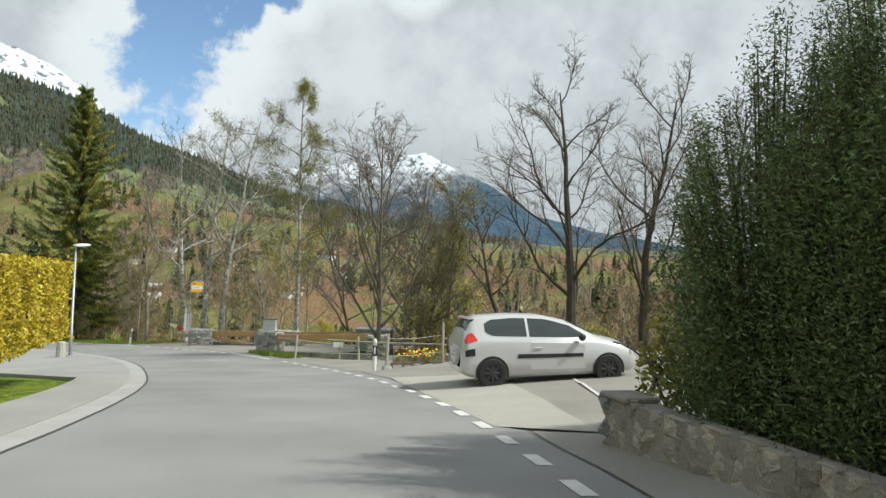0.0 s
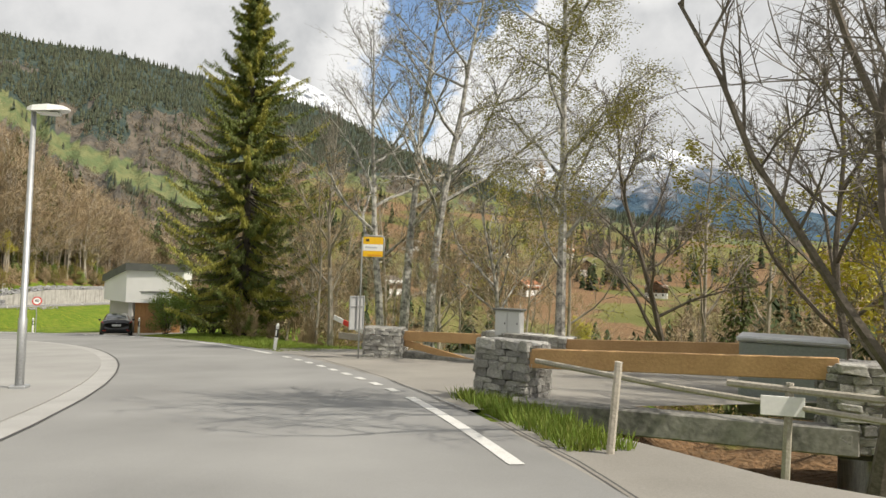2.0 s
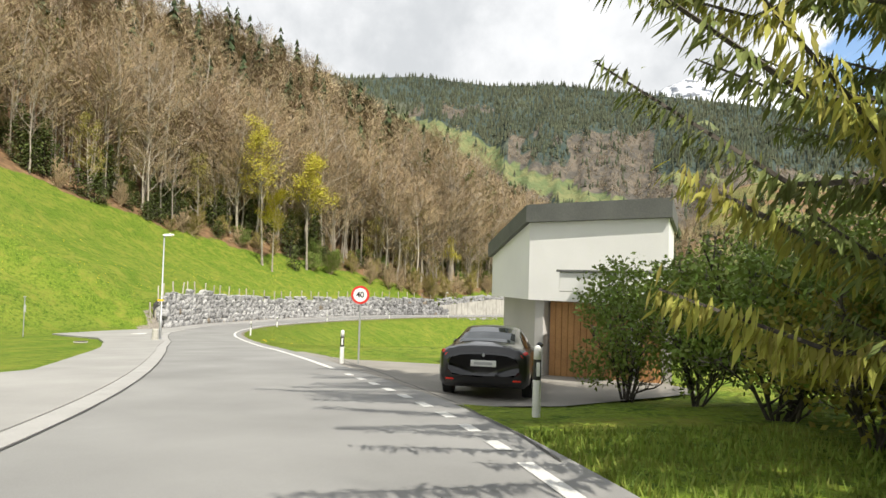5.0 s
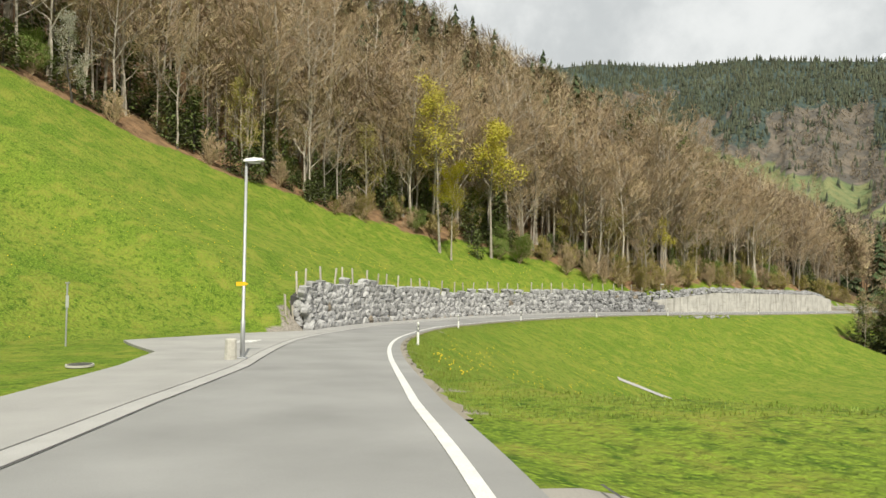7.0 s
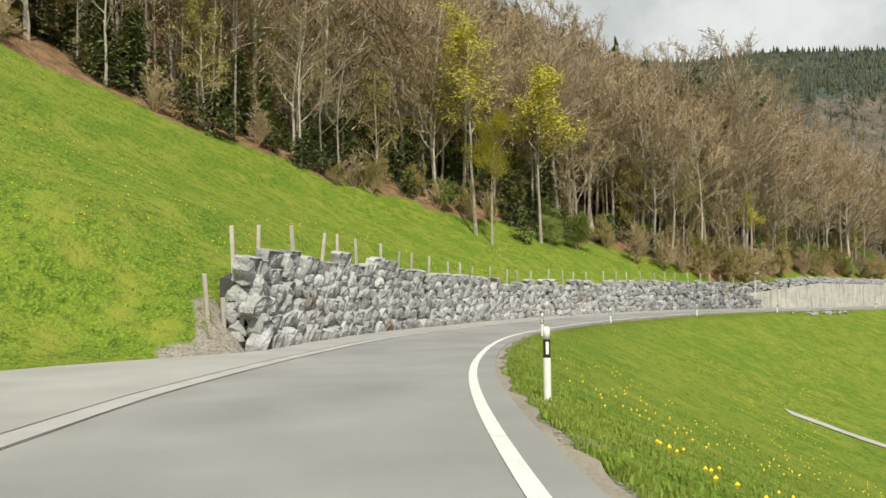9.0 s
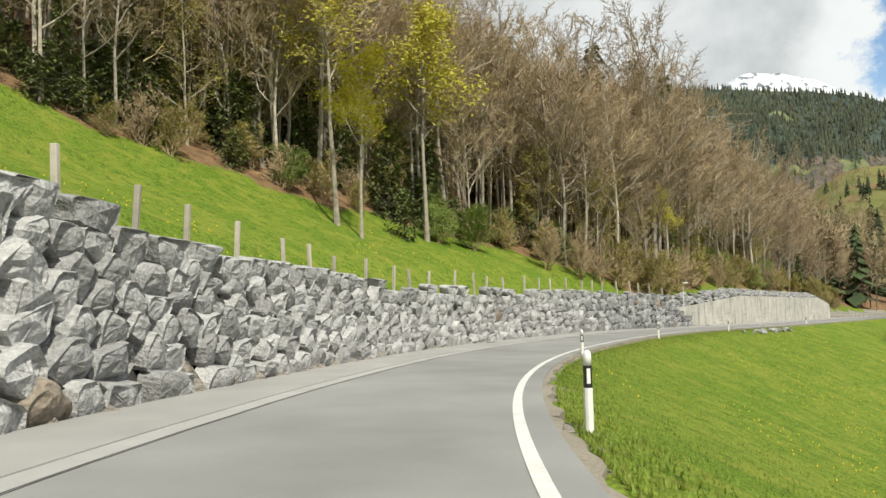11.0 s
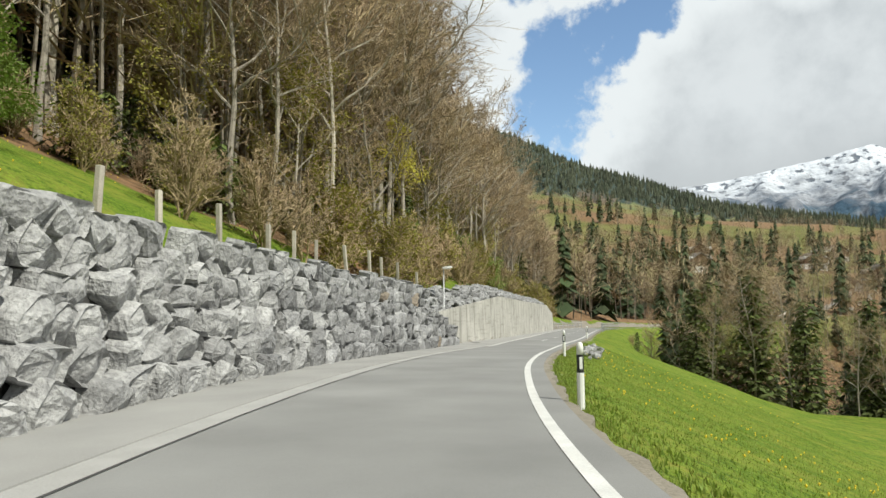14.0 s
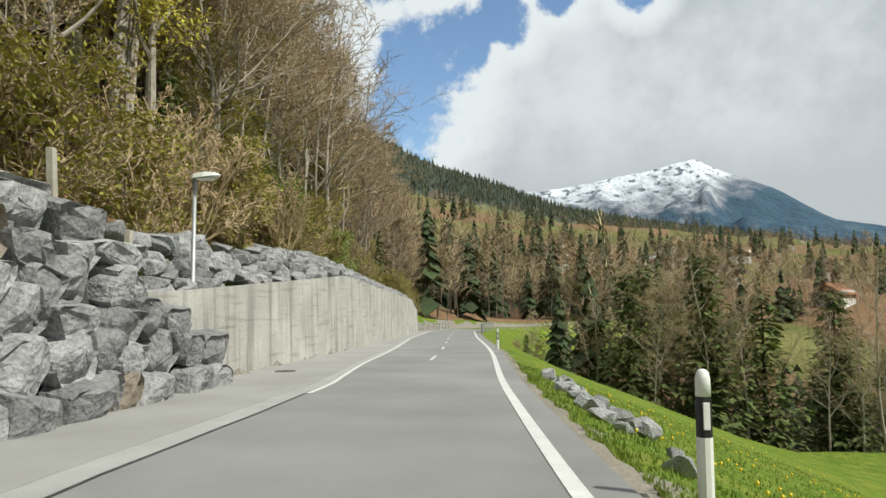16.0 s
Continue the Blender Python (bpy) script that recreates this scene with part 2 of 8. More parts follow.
def ground_material():
    """Meadow, leaf litter and far valley floor, by the regions stored on the sheet."""
    m = bpy.data.materials.new("meadow_and_forest_floor")
    m.use_nodes = True
    n, l = m.node_tree.nodes, m.node_tree.links
    b = n["Principled BSDF"]
    b.inputs["Roughness"].default_value = 0.95
    b.inputs["Specular IOR Level"].default_value = 0.15
    tc = n.new("ShaderNodeTexCoord")

    def noise_at(scale, detail=5):
        t = n.new("ShaderNodeTexNoise")
        t.inputs["Scale"].default_value, t.inputs["Detail"].default_value = scale, detail
        l.new(tc.outputs["Object"], t.inputs["Vector"])
        return t.outputs[0]

    def pair(fac, a, c, lo=0.35, hi=0.65):
        r, x = n.new("ShaderNodeMapRange"), n.new("ShaderNodeMixRGB")
        r.inputs[1].default_value, r.inputs[2].default_value = lo, hi
        l.new(fac, r.inputs[0])
        l.new(r.outputs[0], x.inputs[0])
        for i, v in ((1, a), (2, c)):
            if isinstance(v, tuple):
                x.inputs[i].default_value = (*v, 1)
            else:
                l.new(v, x.inputs[i])
        return x.outputs[0]

    green = pair(noise_at(0.22), (0.095, 0.165, 0.016), (0.185, 0.225, 0.034))
    green = pair(noise_at(2.6, 9), green, (0.05, 0.1, 0.01), 0.46, 0.66)
    green = pair(noise_at(0.7, 8), green, (0.215, 0.225, 0.04), 0.5, 0.68)
    green = pair(noise_at(11.0, 7), green, (0.19, 0.275, 0.03), 0.47, 0.66)
    litter = pair(noise_at(1.1), (0.14, 0.085, 0.045), (0.3, 0.18, 0.095))
    litter = pair(noise_at(14.0), litter, (0.19, 0.14, 0.09), 0.45, 0.75)
    gravel = pair(noise_at(12.0, 6), (0.2, 0.18, 0.15), (0.34, 0.31, 0.27))
    pasture = pair(noise_at(0.035, 6), (0.11, 0.125, 0.035), (0.19, 0.185, 0.065))
    for name, c in (("pasture", pasture), ("litter", litter), ("gravel", gravel)):
        a = n.new("ShaderNodeAttribute")
        a.attribute_name = name
        w = n.new("ShaderNodeMath")
        w.operation = "ADD"
        l.new(a.outputs["Fac"], w.inputs[0])
        k = n.new("ShaderNodeMath")
        k.operation = "MULTIPLY_ADD"
        k.inputs[1].default_value, k.inputs[2].default_value = 0.7, -0.35
        l.new(noise_at(0.9), k.inputs[0])
        l.new(k.outputs[0], w.inputs[1])
        green = pair(w.outputs[0], green, c, 0.4, 0.6)
    l.new(green, b.inputs["Base Color"])
    bn = n.new("ShaderNodeBump")
    bn.inputs["Strength"].default_value, bn.inputs["Distance"].default_value = 1.0, 0.22
    l.new(noise_at(5.0, 8), bn.inputs["Height"])
    l.new(bn.outputs[0], b.inputs["Normal"])
    return m


GROUND = ground_material()

# ---- plan: the road's reference line and the lie of the land ----
LINE = [(5, -40, 2.6), (2, -20, 1.3), (0, 0, 0), (-0.6, 5.4, -0.36), (-1.6, 10.8, -0.72), (-3.1, 15.9, -1.12), (-5.2, 21, -1.56), (-7.6, 25.9, -1.95),
        (-10.6, 30.6, -2.3), (-14, 34.9, -2.66), (-17.9, 39, -3.0), (-22.3, 42.7, -3.34), (-27.2, 46.1, -3.74), (-53.8, 56.4, -5.6), (-59.8, 58, -6.03),
        (-88.2, 67.4, -7.74), (-99, 73.5, -8.26), (-109.1, 81.5, -8.8), (-117.4, 90.6, -9.16), (-124.2, 100.8, -9.46), (-130, 112.3, -9.75),
        (-136.6, 130.6, -10.3), (-141.2, 146, -10.7), (-152.4, 181, -11.6), (-159, 204, -12.1), (-161, 222, -12.5), (-156, 245, -13)]


def smooth_line(points, step=0.5):
    p = np.array(points, float)
    u = np.concatenate([[0], np.cumsum(np.linalg.norm(np.diff(p[:, :2], axis=0), axis=1))])
    m = np.gradient(p, u, axis=0)
    rows = []
    for i in range(len(p) - 1):
        h = u[i + 1] - u[i]
        for k in np.arange(0, 1, step / h):
            rows.append((2 * k**3 - 3 * k**2 + 1) * p[i] + (k**3 - 2 * k**2 + k) * h * m[i] + (-2 * k**3 + 3 * k**2) * p[i + 1] + (k**3 - k**2) * h * m[i + 1])
    rows = np.array(rows + [p[-1]])
    s = np.concatenate([[0], np.cumsum(np.linalg.norm(np.diff(rows[:, :2], axis=0), axis=1))])
    s -= s[np.argmin(np.hypot(rows[:, 0], rows[:, 1]))]
    d = np.gradient(rows[:, :2], s, axis=0)
    d /= np.linalg.norm(d, axis=1)[:, None]
    return rows, s, d


REF, REF_S, REF_D = smooth_line(LINE)


def along(s, o=0.0, dz=0.0):
    """The place s metres along the road and o metres to its right."""
    x, y, z = (np.interp(s, REF_S, REF[:, i]) for i in range(3))
    dx, dy = np.interp(s, REF_S, REF_D[:, 0]), np.interp(s, REF_S, REF_D[:, 1])
    k = math.hypot(dx, dy)
    return Vector((x + o * dy / k, y - o * dx / k, z + dz))


def heading(s):
    """Degrees about z that turn +y into the road's direction."""
    return math.degrees(math.atan2(-np.interp(s, REF_S, REF_D[:, 0]), np.interp(s, REF_S, REF_D[:, 1])))


def locate(x, y):
    """s and o of places, vectorised."""
    x, y = np.atleast_1d(np.asarray(x, float)), np.atleast_1d(np.asarray(y, float))
    s, o = np.empty(len(x)), np.empty(len(x))
    for a in range(0, len(x), 4000):
        b = slice(a, a + 4000)
        i = np.argmin((x[b, None] - REF[None, :, 0]) ** 2 + (y[b, None] - REF[None, :, 1]) ** 2, axis=1)
        vx, vy = x[b] - REF[i, 0], y[b] - REF[i, 1]
        side = vx * REF_D[i, 1] - vy * REF_D[i, 0]
        end = (i == 0) | (i == len(REF) - 1)
        s[b], o[b] = REF_S[i], np.where(end, side, np.sign(side) * np.hypot(vx, vy))
    return s, o


def foot(s):
    """How far left of the line the hill begins."""
    return np.interp(s, [55, 85, 102, 113, 122.3, 205, 212, 300], [45, 28, 16.5, 12, 6.6, 6.1, 6.2, 6.2])


def wall_l(s):
    """How far left of the line the stone wall stands."""
    return float(np.interp(s, [121, 160, 172, 185, 207, 212], [5.75, 5.75, 5.25, 5.1, 4.85, 4.85]))


def kerb_out(s):
    """Outer edge of the flush kerb, to the left."""
    return -float(np.interp(s, [90, 98, 113, 121, 128, 137, 160, 175, 196, 205, 209, 213, 243, 290], [3.7, 3.55, 4.3, 4.2, 4.05, 3.78, 3.6, 3.5, 3.4, 3.0, 3.2, 3.45, 4.3, 4.5]))


def kerb_in(s):
    return kerb_out(s) + float(np.interp(s, [200, 209], [0.38, 0.2]))


def bank(s):
    """Height of the retaining wall."""
    return np.interp(s, [121, 124.3, 130, 143, 156, 172, 183, 198, 203, 208, 216, 232, 262, 280], [0, 2.2, 3.0, 2.9, 2.5, 2.6, 2.9, 2.9, 2.3, 2.6, 3.4, 4.2, 3.9, 1.5])


def wood_edge(s):
    """How far left of the line the wood begins."""
    return np.interp(s, [60, 100, 118, 135, 150, 165, 180, 192, 202, 300], [75, 66, 50, 38, 30, 25, 21.5, 17, 10.5, 8])


def right_flat(s):
    """How far right of the line the level ground ends."""
    return np.interp(s, [0, 14, 20, 26, 34, 44, 49, 60, 66, 84, 92, 98, 300], [16, 15, 11, 7.5, 9, 7.5, 4.5, 6, 16, 16, 4, 1.6, 1.7])


def wobble(x, y, size, seed=0.0):
    return (np.sin(x / size + seed) * np.cos(y / (size * 1.27) + 1.3 * seed) + 0.5 * np.sin((x + 1.7 * y) / (size * 0.53) + 2.1 * seed)) * 0.66


def hillside(x, y):
    """The settled slope across the valley: height, and how far the place belongs to it."""
    dx, dy = x + 130, y - 115
    r, a = np.hypot(dx, dy), np.degrees(np.arctan2(-dx, dy))
    el = np.interp(a, [-75, -40, -20, -10, -2, 6, 12, 17, 21, 25, 30], [2.2, 2.8, 3.5, 4.2, 5.1, 6.1, 7.0, 7.9, 8.7, 9.2, 9.0])
    top = np.tan(np.radians(el)) * 760 + 25
    h = -34 + top * np.interp(r, [150, 230, 300, 400, 760, 1200], [0, 0.2, 0.33, 0.42, 1, 1.1])
    h = h + np.clip((r - 200) / 150, 0, 1) * (wobble(x, y, 48, 1.1) * 4.0 + wobble(x, y, 17, 0.4) * 1.2)
    return h, np.clip((a + 78) / 12, 0, 1) * np.clip((33 - a) / 5, 0, 1) * np.clip((r - 165) / 40, 0, 1)


def land(x, y):
    """Height of the ground, with the marks for leaf litter and gravel."""
    s, o = locate(x, y)
    z = np.interp(s, REF_S, REF[:, 2])
    left = -o
    f, h = foot(s), bank(s)
    d = np.maximum(left - f - 0.8, 0)
    ease = np.interp(s, [0, 205, 250, 290], [1, 1, 1.0, 0.85])
    steep = 0.47 * d + 0.2 * np.maximum(d - 14, 0)
    steep = np.where(steep > 70, 70 + (steep - 70) * 0.35, steep) * ease
    steep = np.minimum(steep, 150 + 0.02 * steep)
    steep = steep * np.clip(d / 5, 0.35, 1)
    rise = np.clip((left - f) / 0.8, 0, 1) * h + steep + np.clip(d / 10, 0, 1) * wobble(x, y, 9.0) * 0.4
    beyond = (x - REF[-1, 0]) * REF_D[-1, 0] + (y - REF[-1, 1]) * REF_D[-1, 1]
    rise = rise * np.clip((25 - beyond) / 60, 0.1, 1)
    u = np.maximum(o - right_flat(s), 0)
    down = np.interp(u, [0, 1, 15, 20, 46, 85, 115, 640, 1300, 3000], [0, -0.28, -6.0, -7.3, -9.2, -25, -26, 78, 130, 300])
    down = down + np.clip(u / 200, 0, 1) * wobble(x, y, 60, 2.0) * 9 + np.clip(u / 25, 0, 1) * wobble(x, y, 11, 1.0) * 0.35
    brink = -0.63 * x + 0.775 * y - 211.5
    down = down - np.clip(brink * 0.6, 0, 18) * np.clip((u - 4) / 12, 0, 1) * np.clip((330 - u) / 200, 0, 1)
    down = down - 0.26 * np.clip((o - 1.6) / 1.5, 0, 1) * np.clip((s - 66) / 2, 0, 1) * np.clip((88 - s) / 3, 0, 1)
    # the stream's cutting beside the small bridge
    edge = np.interp(s, [25, 27, 30.5, 34], [5.4, 3.9, 3.6, 5.5])
    down = down - 1.9 * np.clip((o - edge) / 1.2, 0, 1) * np.clip((s - 25) / 2, 0, 1) * np.clip((39 - s) / 2, 0, 1) * np.clip((13 - o) / 3, 0, 1)
    side = np.where(o < 0, rise, down)
    litter = np.clip((left - wood_edge(s) - 2.2 * wobble(x, y, 2.6, 0.9)) / 3.0 + 0.35, 0, 1) * np.clip((wood_edge(s) + 90 - left) / 30, 0.52, 1) + np.clip(brink / 6, 0, 1) * np.clip((u - 4) / 6, 0, 1) * (u < 150) + 0.8 * np.clip((u - 44) / 8, 0, 1) * np.clip((120 - u) / 40, 0, 1)
    scrub = np.clip((o - np.interp(s, [0, 14, 26, 34, 44, 60], [16, 11, 4.4, 5, 4.5, 6])) / 2, 0, 1) * np.clip((46 - s) / 4, 0, 1) * np.clip((46 - o) / 12, 0, 1)
    litter = litter + scrub * np.clip(0.62 + 0.5 * wobble(x, y, 3.1, 0.4), 0, 1)
    gravel = np.where((s > 88) & (o > 0.6) & (o < 1.75), 0.75, 0.0)
    gravel = np.where((s > 120.5) & (left > 4.5) & (left < f + 0.9), 1.0, gravel)
    base = z + side - 0.07
    hill, share = hillside(x, y)
    lifted = np.maximum(base, base * (1 - share) + hill * share)
    woods = wobble(x, y, 38, 0.7) + wobble(x, y, 15, 2.7) * 0.6
    litter = np.where((share > 0.5) & (lifted > base), np.clip(woods * 2 + 0.5, 0, 0.72), litter)
    return lifted, np.clip(litter, 0, 1), gravel


def ground_at(x, y):
    return float(land(np.array([x]), np.array([y]))[0][0])


# ---- mesh tools ----


class Shape:
    """Gathers vertices and faces of one mesh."""

    def __init__(self):
        self.v, self.f = [], []

    def add(self, verts, faces):
        k = len(self.v)
        self.v.extend(verts)
        self.f.extend([tuple(k + i for i in f) for f in faces])
        return self

    def tube(self, pts, radii, n=6, cap=True):
        k = len(self.v)
        pts = [Vector(p) for p in pts]
        for i, (p, r) in enumerate(zip(pts, radii)):
            d = (pts[min(i + 1, len(pts) - 1)] - pts[max(i - 1, 0)]).normalized()
            a = d.orthogonal().normalized() if abs(d.z) < 0.9 else Vector((1, 0, 0))
            a = (a - d * a.dot(d)).normalized()
            b = d.cross(a)
            for j in range(n):
                t = 2 * math.pi * j / n
                self.v.append(tuple(p + (a * math.cos(t) + b * math.sin(t)) * r))
        for i in range(len(pts) - 1):
            for j in range(n):
                q = (j + 1) % n
                self.f.append((k + i * n + j, k + i * n + q, k + (i + 1) * n + q, k + (i + 1) * n + j))
        if cap:
            self.f.append(tuple(k + j for j in reversed(range(n))))
            self.f.append(tuple(k + (len(pts) - 1) * n + j for j in range(n)))
        return self

    def box(self, c, size, rot=0.0, bevel=0.0, m=None):
        """A box with chamfered upright edges and top, about centre c, turned rot degrees about z."""
        hx, hy, hz = (q / 2 for q in size)
        b = min(bevel, hx * 0.9, hy * 0.9, hz * 0.9)
        t = (m or Matrix.Identity(4)) @ Matrix.Translation(c) @ Matrix.Rotation(radians(rot), 4, "Z")
        if b <= 0:
            vs = [(x, y, z) for z in (-hz, hz) for x, y in ((-hx, -hy), (hx, -hy), (hx, hy), (-hx, hy))]
            fs = [(3, 2, 1, 0), (4, 5, 6, 7), (0, 1, 5, 4), (1, 2, 6, 5), (2, 3, 7, 6), (3, 0, 4, 7)]
        else:
            def ring(x, y, z, e):
                return [(-x + e, -y, z), (x - e, -y, z), (x, -y + e, z), (x, y - e, z), (x - e, y, z), (-x + e, y, z), (-x, y - e, z), (-x, -y + e, z)]
            vs = ring(hx - b, hy - b, -hz, b * 0.4) + ring(hx, hy, -hz + b, b) + ring(hx, hy, hz - b, b) + ring(hx - b, hy - b, hz, b * 0.4)
            fs = [tuple(reversed(range(8))), tuple(range(24, 32))]
            fs += [(8 * r + j, 8 * r + (j + 1) % 8, 8 * r + 8 + (j + 1) % 8, 8 * r + 8 + j) for r in range(3) for j in range(8)]
        return self.add([tuple(t @ Vector(p)) for p in vs], fs)

    def mesh(self, name, mats, smooth=False):
        me = bpy.data.meshes.new(name)
        me.from_pydata(self.v, [], self.f)
        for q in mats if isinstance(mats, (list, tuple)) else [mats]:
            me.materials.append(q)
        if smooth:
            me.polygons.foreach_set("use_smooth", [True] * len(me.polygons))
        me.update()
        return me


def thing(name, shape, mat, label, category, kind="", group="", m=None, smooth=False):
    ob = new(name, shape.mesh(name, mat, smooth) if shape else None)
    if m is not None:
        ob.matrix_world = m
    return tagged(ob, label, category, group, kind)


def part(name, shape, mat, parent, label="", smooth=False, m=None):
    ob = new(name, shape if isinstance(shape, bpy.types.Mesh) else shape.mesh(name, mat, smooth))
    ob.parent = parent
    if m is not None:
        ob.matrix_basis = m
    return tagged(ob, label) if label else ob


def ribbon(name, s0, s1, left, right, lift, mat, step=1.0, skirt=0.12, label="", category="road"):
    """A strip along the road between two offsets, which may vary with s, with edges that go down."""
    sh = Shape()
    k = max(2, int((s1 - s0) / step) + 1)
    rows = []
    for i in range(k):
        s = s0 + (s1 - s0) * i / (k - 1)
        a, b = (q(s) if callable(q) else q for q in (left, right))
        mid = [a + (b - a) * j / 3 for j in range(4)]
        rows.append([tuple(along(s, a, lift - skirt))] + [tuple(along(s, q, lift)) for q in mid] + [tuple(along(s, b, lift - skirt))])
    vs = [p for r in rows for p in r]
    fs = [(i * 6 + j, i * 6 + j + 1, i * 6 + 7 + j, i * 6 + 6 + j) for i in range(k - 1) for j in range(5)]
    sh.add(vs, fs)
    return thing(name, sh, mat, label, category, "structure") if name else sh


# ---- ground sheet ----


def steps(lo, hi, fine, grow, far):
    a, d = [0.0], fine
    while a[-1] < far:
        d *= grow
        a.append(a[-1] + d)
    core = list(np.arange(lo, hi + fine / 2, fine))
    return np.array([lo - q for q in reversed(a[1:])] + core + [hi + q for q in a[1:]])


gx, gy = steps(-200, 45, 1.0, 1.09, 2400), steps(-25, 235, 1.0, 1.09, 2400)
mx, my = np.meshgrid(gx, gy)
hz, litter_mark, gravel_mark = land(mx.ravel(), my.ravel())
pasture_mark = hillside(mx.ravel(), my.ravel())[1]
gm = bpy.data.meshes.new("ground")
nx, ny = len(gx), len(gy)
idx = np.arange(nx * ny).reshape(ny, nx)
quads = np.stack([idx[:-1, :-1], idx[:-1, 1:], idx[1:, 1:], idx[1:, :-1]], -1).reshape(-1, 4)
gm.from_pydata(np.stack([mx.ravel(), my.ravel(), hz], 1).tolist(), [], quads.tolist())
for nm, vals in (("litter", litter_mark), ("gravel", gravel_mark), ("pasture", pasture_mark)):
    gm.attributes.new(nm, "FLOAT", "POINT").data.foreach_set("value", vals.astype(np.float32))
gm.polygons.foreach_set("use_smooth", [True] * len(gm.polygons))
gm.materials.append(GROUND)
tagged(new("ground", gm), "green sloping meadow with brown leaf litter under the woods", "ground", kind="structure")

# ---- road and pavement ----


def line_right(s):
    return float(np.interp(s, [0, 20, 28, 33, 45, 49, 54, 60, 65, 73, 90, 100, 125, 150, 166, 180, 195, 210, 300], [1.8, 1.84, 1.62, 1.65, 1.3, 1.2, 1.32, 1.6, 1.55, 1.12, 0.85, 0.82, 0.85, 1.05, 1.25, 1.18, 1.02, 1.1, 1.25]))


def road_right(s):
    return line_right(s) + float(np.interp(s, [0, 88, 96, 300], [0.5, 0.5, 0.45, 0.45]))


def pave_left(s):
    return -float(np.interp(s, [-40, 20, 26, 60, 75, 90, 98, 104, 111, 118, 122.3, 205, 209, 290], [4.9, 4.9, 9, 14, 6, 6, 6.6, 7.5, 11.5, 8.5, 5.75, 5.4, 5.7, 5.4]))


ribbon("road", -40, 290, kerb_in, road_right, 0.0, ASPHALT, label="worn grey asphalt road bending along the hillside")
ribbon("kerb", -40, 290, kerb_out, kerb_in, 0.012, KERB, label="pale flush granite kerb along the asphalt", category="kerb")
ribbon("pavement", -40, 290, pave_left, kerb_out, 0.03, PAVING, label="light grey asphalt pavement beside the road", category="pavement")

EARTH = material("verge_earth", (0.17, 0.15, 0.115), (0.32, 0.29, 0.235), 0.9, 18, 0.95, 0.7, spread=0.5, dist=0.03)
ribbon("verge", 88, 262, lambda s: road_right(s) - 0.02, lambda s: road_right(s) + 0.16 + 0.06 * math.sin(s * 1.7) + 0.05 * math.sin(s * 4.3), -0.025, EARTH, 0.4, 0.3, "bare brown earth strip beside the asphalt", "verge")

# ---- road markings ----
marks = Shape()


def strip(s0, s1, o0, o1, lift=0.008):
    k = max(2, int((s1 - s0) / 0.8) + 1)
    rows = []
    for i in range(k):
        s = s0 + (s1 - s0) * i / (k - 1)
        a, b = (q(s) if callable(q) else q for q in (o0, o1))
        rows += [tuple(along(s, a, lift)), tuple(along(s, b, lift))]
    marks.add(rows, [(2 * i, 2 * i + 1, 2 * i + 3, 2 * i + 2) for i in range(k - 1)])


def edge_in(s):
    return line_right(s) - 0.08


def edge_out(s):
    return line_right(s) + 0.08


for a, b in ((-40, 2), (28, 33), (45, 62), (74, 290)):
    strip(a, b, edge_in, edge_out)
for a, b in ((3, 28), (33.8, 45), (62.6, 74)):
    for k in range(int((b - a) / 1.15)):
        strip(a + 1.15 * k, a + 1.15 * k + 0.55, edge_in, edge_out)
strip(203, 288, lambda s: kerb_in(s) + 0.03, lambda s: kerb_in(s) + 0.15)
for k in range(8):
    strip(214 + 9 * k, 217 + 9 * k, -1.15, -1.05)
thing("road_marking", marks, WHITE_LINE, "worn white painted edge lines and dashes", "road marking", "structure")

# ---- distant ridges ----
EYE_MID = Vector((-70, 60, -5))


def slope_cover(a, e, x, y):
    """What grows on the range at that bearing and height: meadow, bare wood or spruce."""
    mid = float(np.interp(a, [37, 44, 48, 51, 54, 59], [5.6, 7.7, 9.2, 11.0, 12.0, 12.2]))
    half = float(np.interp(a, [38, 44, 50, 59], [1.0, 0.85, 0.95, 1.3])) + 0.5 * noise.noise(Vector((x / 90, y / 90, 1.0)))
    w = noise.noise(Vector((x / 120, y / 120, 4.2))) + 0.5 * noise.noise(Vector((x / 45, y / 45, 2.2)))
    if 36 < a < 60:
        if abs(e - mid) < half:
            return "meadow"
        if e < mid or (a < 48 and e < 12.2 + w):
            return "bare" if w > -0.45 else "spruce"
        return "spruce" if w > -0.6 else "bare"
    if e < float(np.interp(a, [-40, 0, 10, 20, 30, 37], [3.5, 4.6, 5.8, 8.0, 9.2, 9.0])) + 0.5 * w:
        return "meadow" if w < 0.0 else "bare"
    return "spruce" if w > -0.62 else "meadow"


def ridge_height(a, k, top, foot_z, x, y, rough_amp, seed):
    n1 = noise.fractal(Vector((x / 420 + seed, y / 420, seed)), 1.0, 2.0, 5)
    ribs = abs(noise.noise(Vector((a / 2.6 + seed, k * 1.6, seed)))) * 0.18
    return foot_z + (top - foot_z) * max(0.0, k ** 1.15 - ribs * math.sin(math.pi * k)) + n1 * rough_amp * math.sin(math.pi * min(k + 0.12, 1))


